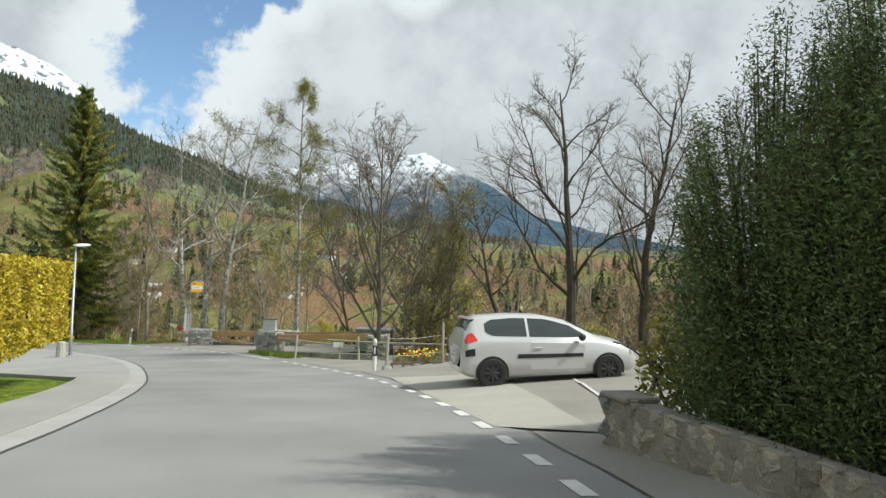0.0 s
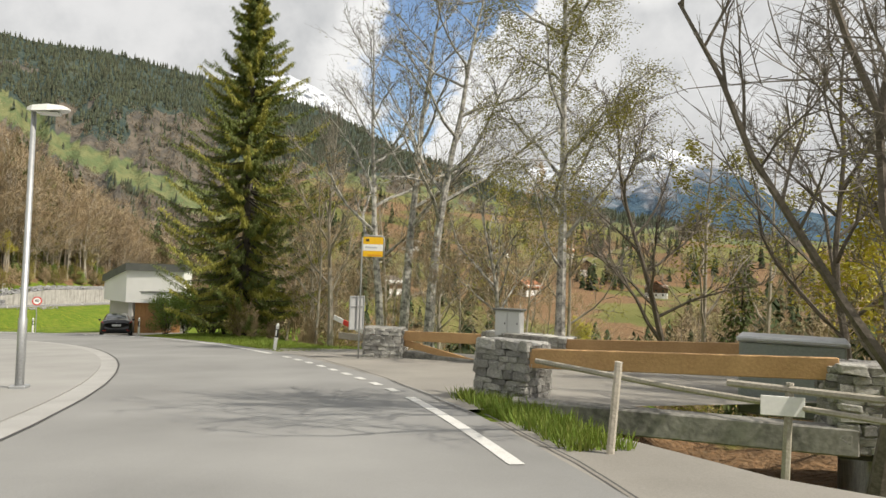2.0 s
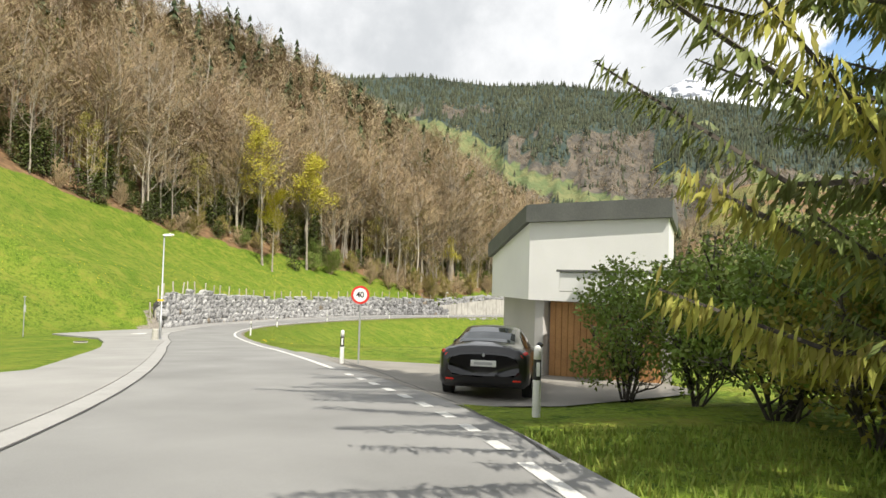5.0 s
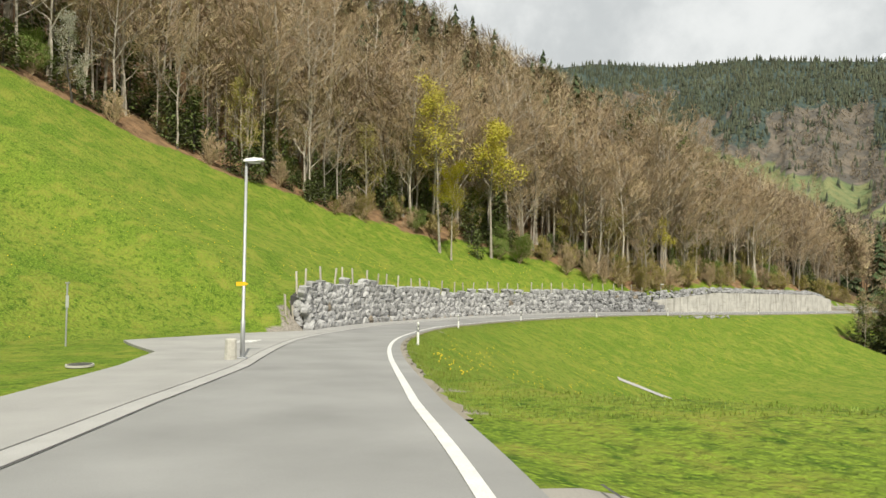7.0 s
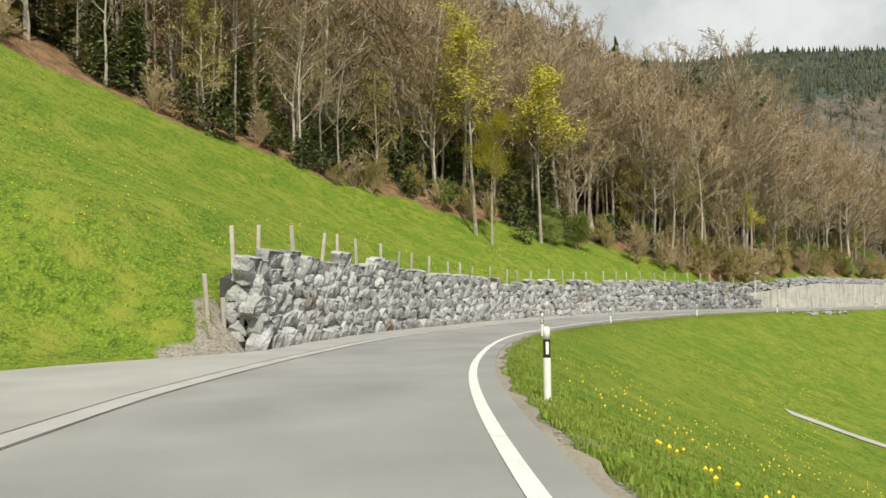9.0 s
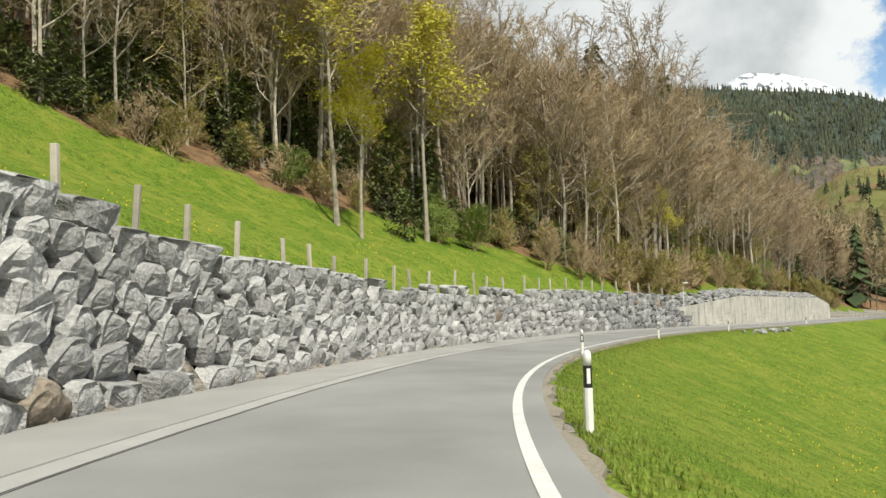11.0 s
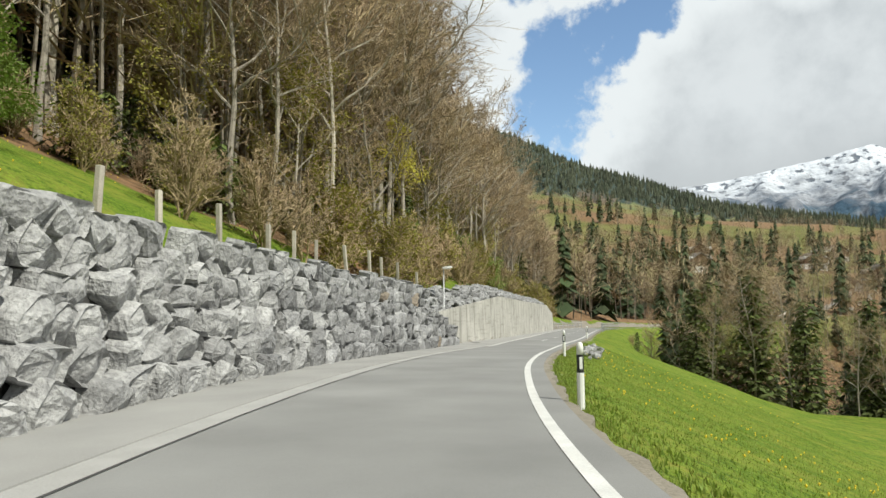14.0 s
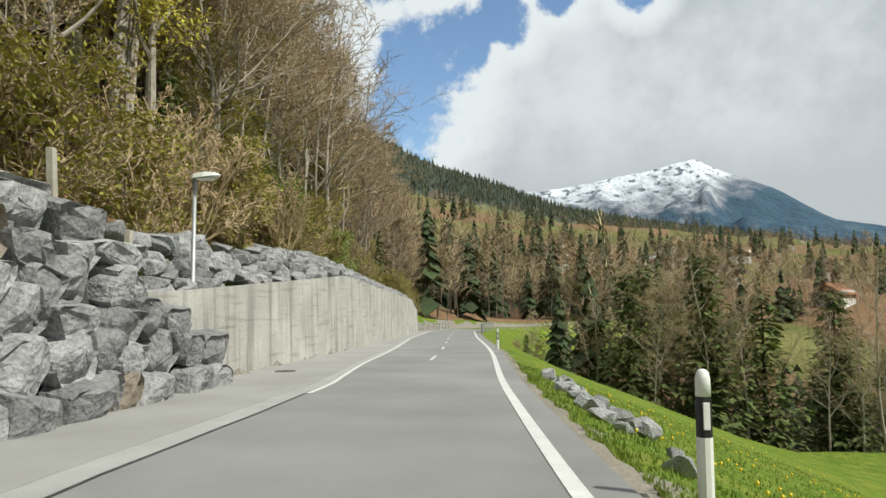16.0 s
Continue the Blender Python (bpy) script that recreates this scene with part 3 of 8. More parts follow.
def ridge(name, label, profile, near, far, foot_z, mat, rough_amp, seed, cover=False, crag=0.0):
    """A range seen from the valley: skyline given as (degrees to the left of +y, degrees up)."""
    az = np.arange(profile[0][0], profile[-1][0] + 0.01, 0.35)
    el = np.interp(az, [p[0] for p in profile], [p[1] for p in profile])
    rows = 44
    vs, fs, green, brown = [], [], [], []
    for j in range(rows):
        k = j / (rows - 1)
        r = near + (far - near) * k
        for a, e in zip(az, el):
            t = radians(a)
            top = math.tan(radians(e)) * far + EYE_MID.z
            x, y = EYE_MID.x - math.sin(t) * r, EYE_MID.y + math.cos(t) * r
            z = ridge_height(a, k, top, foot_z, x, y, rough_amp, seed)
            if crag:
                z += crag * (noise.ridged_multi_fractal(Vector((x / 330 + seed, y / 330, seed)), 0.9, 2.1, 6, 1.0, 2.0) - 1.1) * math.sin(math.pi * min(1, 0.15 + k * 0.8))
            vs.append((x, y, z))
            kind = slope_cover(a, math.degrees(math.atan2(z - EYE_MID.z, r)), x, y) if cover else "spruce"
            green.append(1.0 if kind == "meadow" else 0.0)
            brown.append(1.0 if kind == "bare" else 0.0)
    for t_, e_ in zip(az, el):
        t = radians(t_)
        vs.append((EYE_MID.x - math.sin(t) * (far + 500), EYE_MID.y + math.cos(t) * (far + 500), foot_z))
    w = len(az)
    green += [0.0] * w
    brown += [0.0] * w
    for j in range(rows):
        for i in range(w - 1):
            fs.append((j * w + i + 1, j * w + i, (j + 1) * w + i, (j + 1) * w + i + 1))
    ob = thing(name, Shape().add(vs, fs), mat, label, "mountain", "structure", smooth=True)
    for nm, vals in (("meadow", green), ("bare", brown)):
        ob.data.attributes.new(nm, "FLOAT", "POINT").data.foreach_set("value", vals)
    return ob


def mountain_material(name, low, high, rock, snow_from, snow_to, haze, haze_amt):
    m = bpy.data.materials.new(name)
    m.use_nodes = True
    n, l = m.node_tree.nodes, m.node_tree.links
    b = n["Principled BSDF"]
    b.inputs["Roughness"].default_value = 0.95
    b.inputs["Specular IOR Level"].default_value = 0.1
    tc, g, sp = n.new("ShaderNodeTexCoord"), n.new("ShaderNodeNewGeometry"), n.new("ShaderNodeSeparateXYZ")
    l.new(g.outputs["Position"], sp.inputs[0])

    def tex(scale, detail=6):
        t = n.new("ShaderNodeTexNoise")
        t.inputs["Scale"].default_value, t.inputs["Detail"].default_value = scale, detail
        l.new(tc.outputs["Object"], t.inputs["Vector"])
        return t.outputs[0]

    def mixc(fac, a, c):
        x = n.new("ShaderNodeMixRGB")
        if isinstance(fac, float):
            x.inputs[0].default_value = fac
        else:
            l.new(fac, x.inputs[0])
        for i, v in ((1, a), (2, c)):
            if isinstance(v, tuple):
                x.inputs[i].default_value = (*v, 1)
            else:
                l.new(v, x.inputs[i])
        return x.outputs[0]

    def rng(src, lo, hi):
        r = n.new("ShaderNodeMapRange")
        r.inputs[1].default_value, r.inputs[2].default_value = lo, hi
        l.new(src, r.inputs[0])
        return r.outputs[0]

    wood = mixc(rng(tex(0.16, 4), 0.4, 0.6), low, high)
    wood = mixc(rng(tex(0.006), 0.57, 0.66), wood, rock)
    for nm, c1, c2 in (("bare", (0.09, 0.07, 0.045), (0.17, 0.13, 0.085)), ("meadow", (0.12, 0.15, 0.035), (0.2, 0.2, 0.06))):
        at = n.new("ShaderNodeAttribute")
        at.attribute_name = nm
        wood = mixc(rng(at.outputs["Fac"], 0.35, 0.65), wood, mixc(rng(tex(0.05, 6), 0.4, 0.6), c1, c2))
    add = n.new("ShaderNodeMath")
    add.operation = "MULTIPLY_ADD"
    add.inputs[1].default_value = (snow_to - snow_from) * 2.2
    l.new(tex(0.012, 9), add.inputs[0])
    # the snow line rises across the eastern flank
    flank = n.new("ShaderNodeMath")
    flank.operation, flank.use_clamp = "MULTIPLY_ADD", True
    flank.inputs[1].default_value, flank.inputs[2].default_value = 1 / 330, 90 / 330
    l.new(sp.outputs[0], flank.inputs[0])
    drop = n.new("ShaderNodeMath")
    drop.operation = "MULTIPLY_ADD"
    drop.inputs[1].default_value = -210
    l.new(flank.outputs[0], drop.inputs[0])
    l.new(sp.outputs[2], drop.inputs[2])
    l.new(drop.outputs[0], add.inputs[2])
    shift = (snow_to - snow_from) * 1.1
    stone = mixc(rng(tex(0.02, 8), 0.42, 0.6), (0.13, 0.13, 0.14), (0.26, 0.25, 0.25))
    base = mixc(rng(add.outputs[0], snow_from + shift - 60, snow_from + shift), wood, stone)
    c = mixc(rng(add.outputs[0], snow_from + shift, snow_to + shift), base, (0.8, 0.82, 0.86))
    c = mixc(rng(tex(0.03, 9), 0.55, 0.6), c, base)
    # distance haze painted in: surface colour drawn towards a flat blue-grey
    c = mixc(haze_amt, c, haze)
    l.new(c, b.inputs["Base Color"])
    bn = n.new("ShaderNodeBump")
    bn.inputs["Strength"].default_value, bn.inputs["Distance"].default_value = 1.0, 25
    l.new(tex(0.02, 9), bn.inputs["Height"])
    l.new(bn.outputs[0], b.inputs["Normal"])
    return m


# last two values: painted haze colour and its share of the surface
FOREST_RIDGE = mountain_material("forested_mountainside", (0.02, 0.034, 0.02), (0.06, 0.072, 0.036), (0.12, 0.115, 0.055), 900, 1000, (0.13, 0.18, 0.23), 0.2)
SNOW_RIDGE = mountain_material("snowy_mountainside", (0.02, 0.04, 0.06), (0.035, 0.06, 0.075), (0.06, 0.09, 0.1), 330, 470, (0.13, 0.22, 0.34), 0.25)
GREEN_SKYLINE = [(-40, 2.5), (-25, 3), (-12, 3.4), (-7, 4.0), (5, 5.9), (11, 7.0), (15, 8.5), (18, 9.6), (22, 10.8), (27, 13.2), (30, 13.9), (36, 14.9), (44, 16.0), (50, 16.0), (56, 16.6), (62, 16.2), (70, 17), (85, 19), (110, 18)]
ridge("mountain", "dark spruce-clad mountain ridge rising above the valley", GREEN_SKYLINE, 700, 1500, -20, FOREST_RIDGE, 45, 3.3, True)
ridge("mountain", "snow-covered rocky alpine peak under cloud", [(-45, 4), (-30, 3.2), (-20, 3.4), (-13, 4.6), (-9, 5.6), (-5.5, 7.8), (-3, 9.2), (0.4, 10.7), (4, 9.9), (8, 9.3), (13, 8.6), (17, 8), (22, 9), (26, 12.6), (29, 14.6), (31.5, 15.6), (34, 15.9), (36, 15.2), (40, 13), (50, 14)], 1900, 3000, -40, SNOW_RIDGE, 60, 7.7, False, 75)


def ridge_trees(profile, near, far, foot_z, rough_amp, seed, count):
    """Single far trees on that range, joined by kind."""
    r = np.random.RandomState(int(seed * 10))
    dark, bare = Shape(), Shape()
    for _ in range(count):
        a, k = r.uniform(-10, 74), 0.06 + 0.94 * r.rand() ** 0.8
        e = float(np.interp(a, [p[0] for p in profile], [p[1] for p in profile]))
        t, d = radians(a), near + (far - near) * k
        top = math.tan(radians(e)) * far + EYE_MID.z
        x, y = EYE_MID.x - math.sin(t) * d, EYE_MID.y + math.cos(t) * d
        z = ridge_height(a, k, top, foot_z, x, y, rough_amp, seed)
        kind = slope_cover(a, math.degrees(math.atan2(z - EYE_MID.z, d)), x, y)
        if kind == "meadow" and r.rand() > 0.04:
            continue
        if kind == "bare" and r.rand() < 0.88:
            h = r.uniform(8, 14)
            w = h * r.uniform(0.22, 0.32)
            for _ in range(16):
                b0, q, lev = r.uniform(0, 6.283), w * math.sqrt(r.rand()), r.uniform(0.1, 0.8)
                q *= math.sqrt(max(0.1, 1 - ((lev - 0.5) / 0.6) ** 2))
                bx, by, bz = x + math.cos(b0) * q, y + math.sin(b0) * q, z + h * lev
                b1, tw = b0 + r.normal(0, 0.8), r.uniform(0.25, 0.5)
                c = len(bare.v)
                bare.v += [(bx - math.sin(b1) * tw, by + math.cos(b1) * tw, bz), (bx + math.sin(b1) * tw, by - math.cos(b1) * tw, bz + 0.3), (bx + math.cos(b1) * h * 0.12, by + math.sin(b1) * h * 0.12, bz + h * r.uniform(0.12, 0.3))]
                bare.f.append((c, c + 1, c + 2))
            continue
        h = r.uniform(9, 15)
        w, n = h * r.uniform(0.2, 0.3), 5
        for z0, z1, wd in ((-0.1, 0.55, 1.0), (0.3, 1.0, 0.66)):
            c, ph = len(dark.v), r.uniform(0, 6)
            dark.v += [(x + math.cos(ph + 6.283 * i / n) * w * wd * r.uniform(0.7, 1.2), y + math.sin(ph + 6.283 * i / n) * w * wd * r.uniform(0.7, 1.2), z + h * (z0 + r.uniform(-0.05, 0.05))) for i in range(n)] + [(x, y, z + h * z1)]
            dark.f += [(c + i, c + (i + 1) % n, c + n) for i in range(n)]
    thing("spruce_woods", dark, RIDGE_CONIFER, "dark spruce forest covering the mountain ridge", "woods", "stuff")
    thing("bare_woods", bare, RIDGE_BARE, "brown leafless woods on the lower mountainside", "woods", "stuff")


RIDGE_CONIFER = island_vary(material("ridge_conifers", (0.036, 0.05, 0.034), (0.1, 0.108, 0.062), 0.01, 0.2, 0.95, 0.0, spread=0.6), 0.35, 0.02)
RIDGE_BARE = island_vary(material("ridge_bare_woods", (0.13, 0.105, 0.07), (0.26, 0.205, 0.14), 0.01, 0.3, 0.95, 0.0, spread=0.6), 0.35, 0.02)
ridge_trees(GREEN_SKYLINE, 700, 1500, -20, 45, 3.3, 24000)

# ---- dry-stone retaining wall, concrete wall ----


def hull_rock(seed, n=20, box=(0.5, 0.5, 0.5), power=0.62):
    """An angular quarried block: the hull of points on a rounded box."""
    r = random.Random(seed)
    bm = bmesh.new()
    for _ in range(n):
        v = Vector((r.gauss(0, 1), r.gauss(0, 1), r.gauss(0, 1))).normalized()
        v = Vector([math.copysign(abs(q) ** power, q) for q in v]) * r.uniform(0.8, 1.0)
        bm.verts.new((v.x * box[0], v.y * box[1], v.z * box[2]))
    res = bmesh.ops.convex_hull(bm, input=bm.verts)
    bmesh.ops.delete(bm, geom=[g for g in res["geom_interior"] if isinstance(g, bmesh.types.BMVert)], context="VERTS")
    bmesh.ops.bevel(bm, geom=bm.edges[:], offset=0.025, segments=1, affect="EDGES", clamp_overlap=True)
    bm.normal_update()
    vs = [v.co.copy() for v in bm.verts]
    bm.verts.index_update()
    fs = [tuple(v.index for v in f.verts) for f in bm.faces]
    bm.free()
    return vs, fs


ROCKS = [hull_rock(40 + k, 15 + k % 5) for k in range(12)]
ROCK_MESHES = []
for vs_, fs_ in ROCKS:
    ROCK_MESHES.append(Shape().add([tuple(v) for v in vs_], fs_).mesh("boulder", ROCK))
ROCK_JOINED = island_vary(material("limestone_boulders_far", (0.15, 0.15, 0.153), (0.53, 0.53, 0.525), 2.3, 13, 0.9, 1.0, spread=0.45, dist=0.06, contrast=0.95), 0.2)
# same stone texture in darker tones, from about 181 m along the road
ROCK_DARK = island_vary(material("limestone_boulders_dark", (0.1, 0.102, 0.106), (0.42, 0.42, 0.422), 2.3, 13, 0.9, 1.0, spread=0.45, dist=0.06, contrast=0.95), 0.3)
STREAKED = material("streaked_concrete", (0.3, 0.29, 0.26), (0.56, 0.545, 0.5), 0.7, 14, 0.9, 0.3, spread=0.4)
sn_, sl_ = STREAKED.node_tree.nodes, STREAKED.node_tree.links
s_out = sn_["Principled BSDF"].inputs["Base Color"].links[0].from_socket
for sc_, lo_, hi_, dark_ in (((1.6, 1.6, 0.12), 0.5, 0.68, 0.62), ((0.25, 0.25, 5.0), 0.56, 0.66, 0.78)):
    mp_, nz_, rg_, mx_ = sn_.new("ShaderNodeMapping"), sn_.new("ShaderNodeTexNoise"), sn_.new("ShaderNodeMapRange"), sn_.new("ShaderNodeMixRGB")
    mp_.inputs["Scale"].default_value = sc_
    nz_.inputs["Scale"].default_value, nz_.inputs["Detail"].default_value = 1.6, 5
    rg_.inputs[1].default_value, rg_.inputs[2].default_value = lo_, hi_
    mx_.blend_type = "MULTIPLY"
    mx_.inputs[2].default_value = (dark_, dark_, dark_ * 0.98, 1)
    sl_.new(sn_["Texture Coordinate"].outputs["Object"], mp_.inputs[0])
    sl_.new(mp_.outputs[0], nz_.inputs["Vector"])
    sl_.new(nz_.outputs[0], rg_.inputs[0])
    sl_.new(rg_.outputs[0], mx_.inputs[0])
    sl_.new(s_out, mx_.inputs[1])
    s_out = mx_.outputs[0]
sl_.new(s_out, sn_["Principled BSDF"].inputs["Base Color"])
# near-black rubble: the shade of gaps between stones is put into the colour
CORE = material("shaded_gap_rubble", (0.03, 0.03, 0.029), (0.08, 0.078, 0.075), 3, 20, 0.95, 0.6)


def upright(name, s0, s1, l0, height, thick, lean, mat, parent=None, label="", category="", base=-0.4, step=1.0):
    """A wall that follows the road at l0 metres to its left, leaning back from it."""
    sh = Shape()
    k = max(2, int((s1 - s0) / step) + 1)
    for i in range(k):
        s = s0 + (s1 - s0) * i / (k - 1)
        h, l = (q(s) if callable(q) else q for q in (height, l0))
        sh.v += [tuple(along(s, -l, base)), tuple(along(s, -(l + lean * h), h)), tuple(along(s, -(l + lean * h + thick), h)), tuple(along(s, -(l + lean * h + thick), base))]
    for i in range(k - 1):
        for j in range(4):
            q = (j + 1) % 4
            sh.f.append((i * 4 + q, i * 4 + j, i * 4 + 4 + j, i * 4 + 4 + q))
    sh.f += [(0, 1, 2, 3), tuple(reversed([(k - 1) * 4 + j for j in range(4)]))]
    if parent:
        return part(name, sh, mat, parent, label)
    return thing(name, sh, mat, label, category, "structure")


def wall_height(s):
    return float(np.interp(s, [121, 123.4, 124.6, 130, 137, 143, 156, 172, 183, 196, 199, 200, 201.4, 202.1, 203.1, 203.9, 205.6], [1.9, 2.6, 2.9, 3.25, 3.35, 3.1, 2.75, 2.85, 3.0, 3.15, 3.1, 2.9, 2.5, 2.1, 1.5, 1.05, 0.1]))


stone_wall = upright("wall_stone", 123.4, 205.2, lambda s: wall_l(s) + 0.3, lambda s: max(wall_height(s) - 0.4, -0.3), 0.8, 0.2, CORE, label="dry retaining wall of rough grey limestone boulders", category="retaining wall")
rr = random.Random(11)


def clip_cell(poly, px, py, nx, ny):
    """Keep the part of the polygon on this side of the line through p with normal n."""
    res = []
    for i in range(len(poly)):
        (ax, ay), (bx, by) = poly[i], poly[(i + 1) % len(poly)]
        da, db = (ax - px) * nx + (ay - py) * ny, (bx - px) * nx + (by - py) * ny
        if da <= 0:
            res.append((ax, ay))
        if (da < 0 < db) or (db < 0 < da):
            t = da / (da - db)
            res.append((ax + (bx - ax) * t, ay + (by - ay) * t))
    return res


def boulder_cells(s0, s1, top, r):
    """Close-fitting irregular stones: (s, z, outline about it)."""
    seeds, z, row = [], 0.18, 0
    while z < 4.0:
        tall = 0.7 - 0.03 * row
        s = s0 + (0.4 if row % 2 else 0.05)
        while s < s1:
            step = r.uniform(0.6, 1.35)
            q = (s + r.uniform(-0.12, 0.12), z + r.uniform(-0.13, 0.13))
            if q[1] < top(q[0]) - 0.05:
                seeds.append(q)
            s += step
        z += tall * 0.82
        row += 1
    arr = np.array(seeds)
    for i, (s, z) in enumerate(seeds):
        near = np.where((abs(arr[:, 0] - s) < 2.2) & (abs(arr[:, 1] - z) < 1.4))[0]
        w, h = 0.95, 0.46
        poly = [(s - w, z - h), (s + w, z - h), (s + w, z + h * 0.5), (s + w * 0.6, z + h * 0.9), (s - w * 0.6, z + h * 0.9), (s - w, z + h * 0.5)]
        for j in near:
            if j != i:
                ox, oz = arr[j]
                k = 0.5
                poly = clip_cell(poly, s + (ox - s) * k, z + (oz - z) * k, ox - s, oz - z)
                if len(poly) < 3:
                    break
        if len(poly) >= 3:
            yield s, z, [(a - s, b - z) for a, b in poly]


def boulder_shape(outline, r):
    """A stone of that outline: corners worn round, the face bulging and broken into a few planes."""
    pts = [Vector((q[0], 0, q[1])) for q in outline]
    v = []
    for i, a in enumerate(pts):
        b, c = pts[(i + 1) % len(pts)], pts[i - 1]
        if (b - a).length < 0.06:
            continue
        v += [a.lerp(c, min(0.15, 0.08 / max((a - c).length, 0.1))), a.lerp(b, min(0.15, 0.08 / (b - a).length))]
        if (b - a).length > 0.45:
            v.append((a + b) / 2 * r.uniform(0.95, 1.02))
    n = len(v)
    sh = Shape()
    jut = r.uniform(0.1, 0.17)
    size = sum(q.length for q in v) / n
    tip = Vector((r.uniform(-0.2, 0.2) * size, 0, r.uniform(-0.1, 0.3) * size))
    lean_x, lean_z = r.uniform(-0.1, 0.1), r.uniform(-0.06, 0.14)
    cuts = [(Vector((r.gauss(0, 1), 0, r.gauss(0, 0.8))).normalized(), r.uniform(0.12, 0.6) * size, r.uniform(0.3, 0.75)) for _ in range(5)]
    sd = r.uniform(0, 50)
    for k, y in ((1.0, -0.4), (0.99, -0.03), (0.96, jut * 0.5), (0.85, jut * 0.85), (0.5, jut)):
        for q in v:
            p = q * k + tip * (1 - k)
            yy = y
            if k < 0.95:
                yy += p.x * lean_x + p.z * lean_z
                yy -= min(0.13, sum(max(0.0, p.dot(d) - at) * slope for d, at, slope in cuts))
                yy += r.uniform(-0.022, 0.022) + 0.06 * noise.noise(Vector((p.x * 3.2 + sd, p.z * 3.2, sd)))
            p = p * (1 + 0.05 * noise.noise(Vector((p.x * 5 + sd, p.z * 5, 3.0))))
            sh.v.append((p.x, yy, p.z))
    sh.v.append((tip.x, jut * 1.02 + tip.x * lean_x + tip.z * lean_z, tip.z))
    for i in range(4):
        for j in range(n):
            q = (j + 1) % n
            sh.f.append((i * n + j, i * n + q, i * n + n + q, i * n + n + j))
    sh.f += [(4 * n + j, 4 * n + (j + 1) % n, 5 * n) for j in range(n)]
    return sh


rest, dark_rest = Shape(), Shape()
count = 0
for s, z, outline in boulder_cells(123.2, 206.0, wall_height, rr):
    sh = boulder_shape(outline, rr)
    m = Matrix.Translation(along(s, -(wall_l(s) - 0.02 + 0.2 * z), z)) @ Matrix.Rotation(radians(heading(s) + 90), 4, "Z") @ Matrix.Rotation(radians(11), 4, "X") @ Matrix.Rotation(radians(180), 4, "Z")
    m = m @ Matrix.Rotation(radians(rr.uniform(-2, 4)), 4, "X") @ Matrix.Rotation(radians(rr.uniform(-3, 3)), 4, "Z")
    brown = rr.random() < 0.012
    if count < 300 and (132 < s < 158 or brown):
        count += 1
        b = new("boulder", sh.mesh("boulder", BROWN_ROCK if brown else ROCK))
        b.parent = stone_wall
        b.matrix_basis = m
    else:
        (dark_rest if s > 181 + 6 * rr.random() else rest).add([tuple(m @ Vector(v)) for v in sh.v], sh.f)
# the wall's end turns into the slope
for k in range(26):
    d, zc = rr.uniform(0, 0.9), rr.uniform(0.2, 2.6)
    if zc > 2.3 - 0.1 * d:
        continue
    m = pose(*along(123.4 + rr.uniform(-0.2, 0.2), -(6.0 + d), zc), rr.uniform(-15, 15), rr.uniform(-15, 15), heading(121) + rr.uniform(-20, 20)) @ Matrix.Diagonal((rr.uniform(0.6, 1.0), 0.7, rr.uniform(0.5, 0.7), 1))
    rest.add([tuple(m @ v) for v in ROCKS[k % 12][0]], ROCKS[k % 12][1])
# rough blocks laid back above the concrete
for k in range(620):
    s = rr.uniform(203.6, 268)
    row = rr.random()
    h = float(np.interp(s, [203, 222, 262, 270], [1.85, 3.5, 3.6, 2.6]))
    tall = float(np.interp(s, [203, 214, 225, 268], [1.3, 1.0, 0.75, 0.6]))
    m = pose(*along(s, -(5.95 + row * 1.0), h + row * tall), rr.uniform(-12, 12), rr.uniform(-12, 12), heading(s) + 90 + rr.uniform(-25, 25)) @ Matrix.Diagonal((rr.uniform(0.6, 1.1), rr.uniform(0.6, 0.9), rr.uniform(0.4, 0.6), 1))
    dark_rest.add([tuple(m @ v) for v in ROCKS[k % 12][0]], ROCKS[k % 12][1])
tagged(part("boulder_courses", rest, ROCK_JOINED, stone_wall), kind="stuff")
tagged(part("boulder_courses", dark_rest, ROCK_DARK, stone_wall, "boulders in a darker grey"), kind="stuff")

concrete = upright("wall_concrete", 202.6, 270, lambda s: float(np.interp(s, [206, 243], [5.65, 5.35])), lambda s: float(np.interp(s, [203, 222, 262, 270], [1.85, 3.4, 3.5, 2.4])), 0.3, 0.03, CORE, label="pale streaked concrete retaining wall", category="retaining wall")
for k in range(12):
    a = 202.6 + 5.6 * k
    upright("panel", a + 0.01, a + 5.59, lambda s: float(np.interp(s, [206, 243], [5.55, 5.25])), lambda s: float(np.interp(s, [203, 222, 262, 270], [1.9, 3.45, 3.55, 2.45])), 0.12, 0.03, STREAKED, concrete)

# ---- fence along the wall's top ----
stake = Shape()
stake.box((0, 0, 0.35), (0.12, 0.12, 1.5), 0, 0.012)
stake_mesh = stake.mesh("fence_post", FENCE_WOOD)
s, k = 123.6, 0
while s < 203:
    l = wall_l(s) + 1.2 + 0.2 * math.sin(k * 1.7)
    p = along(s, -l)
    z = max(ground_at(p.x, p.y), p.z + wall_height(s) - 0.15) + 0.25
    ob = new("fence_post", stake_mesh)
    ob.matrix_world = pose(p.x, p.y, z, rr.uniform(-5, 5), rr.uniform(-5, 5), heading(s) + rr.uniform(-20, 20)) @ Matrix.Diagonal((1, 1, rr.uniform(0.88, 1.08), 1))
    tagged(ob, "weathered pale wooden fence post on the stone wall", "fence post", "fence posts above the wall")
    s += rr.uniform(2.2, 2.6)
    k += 1
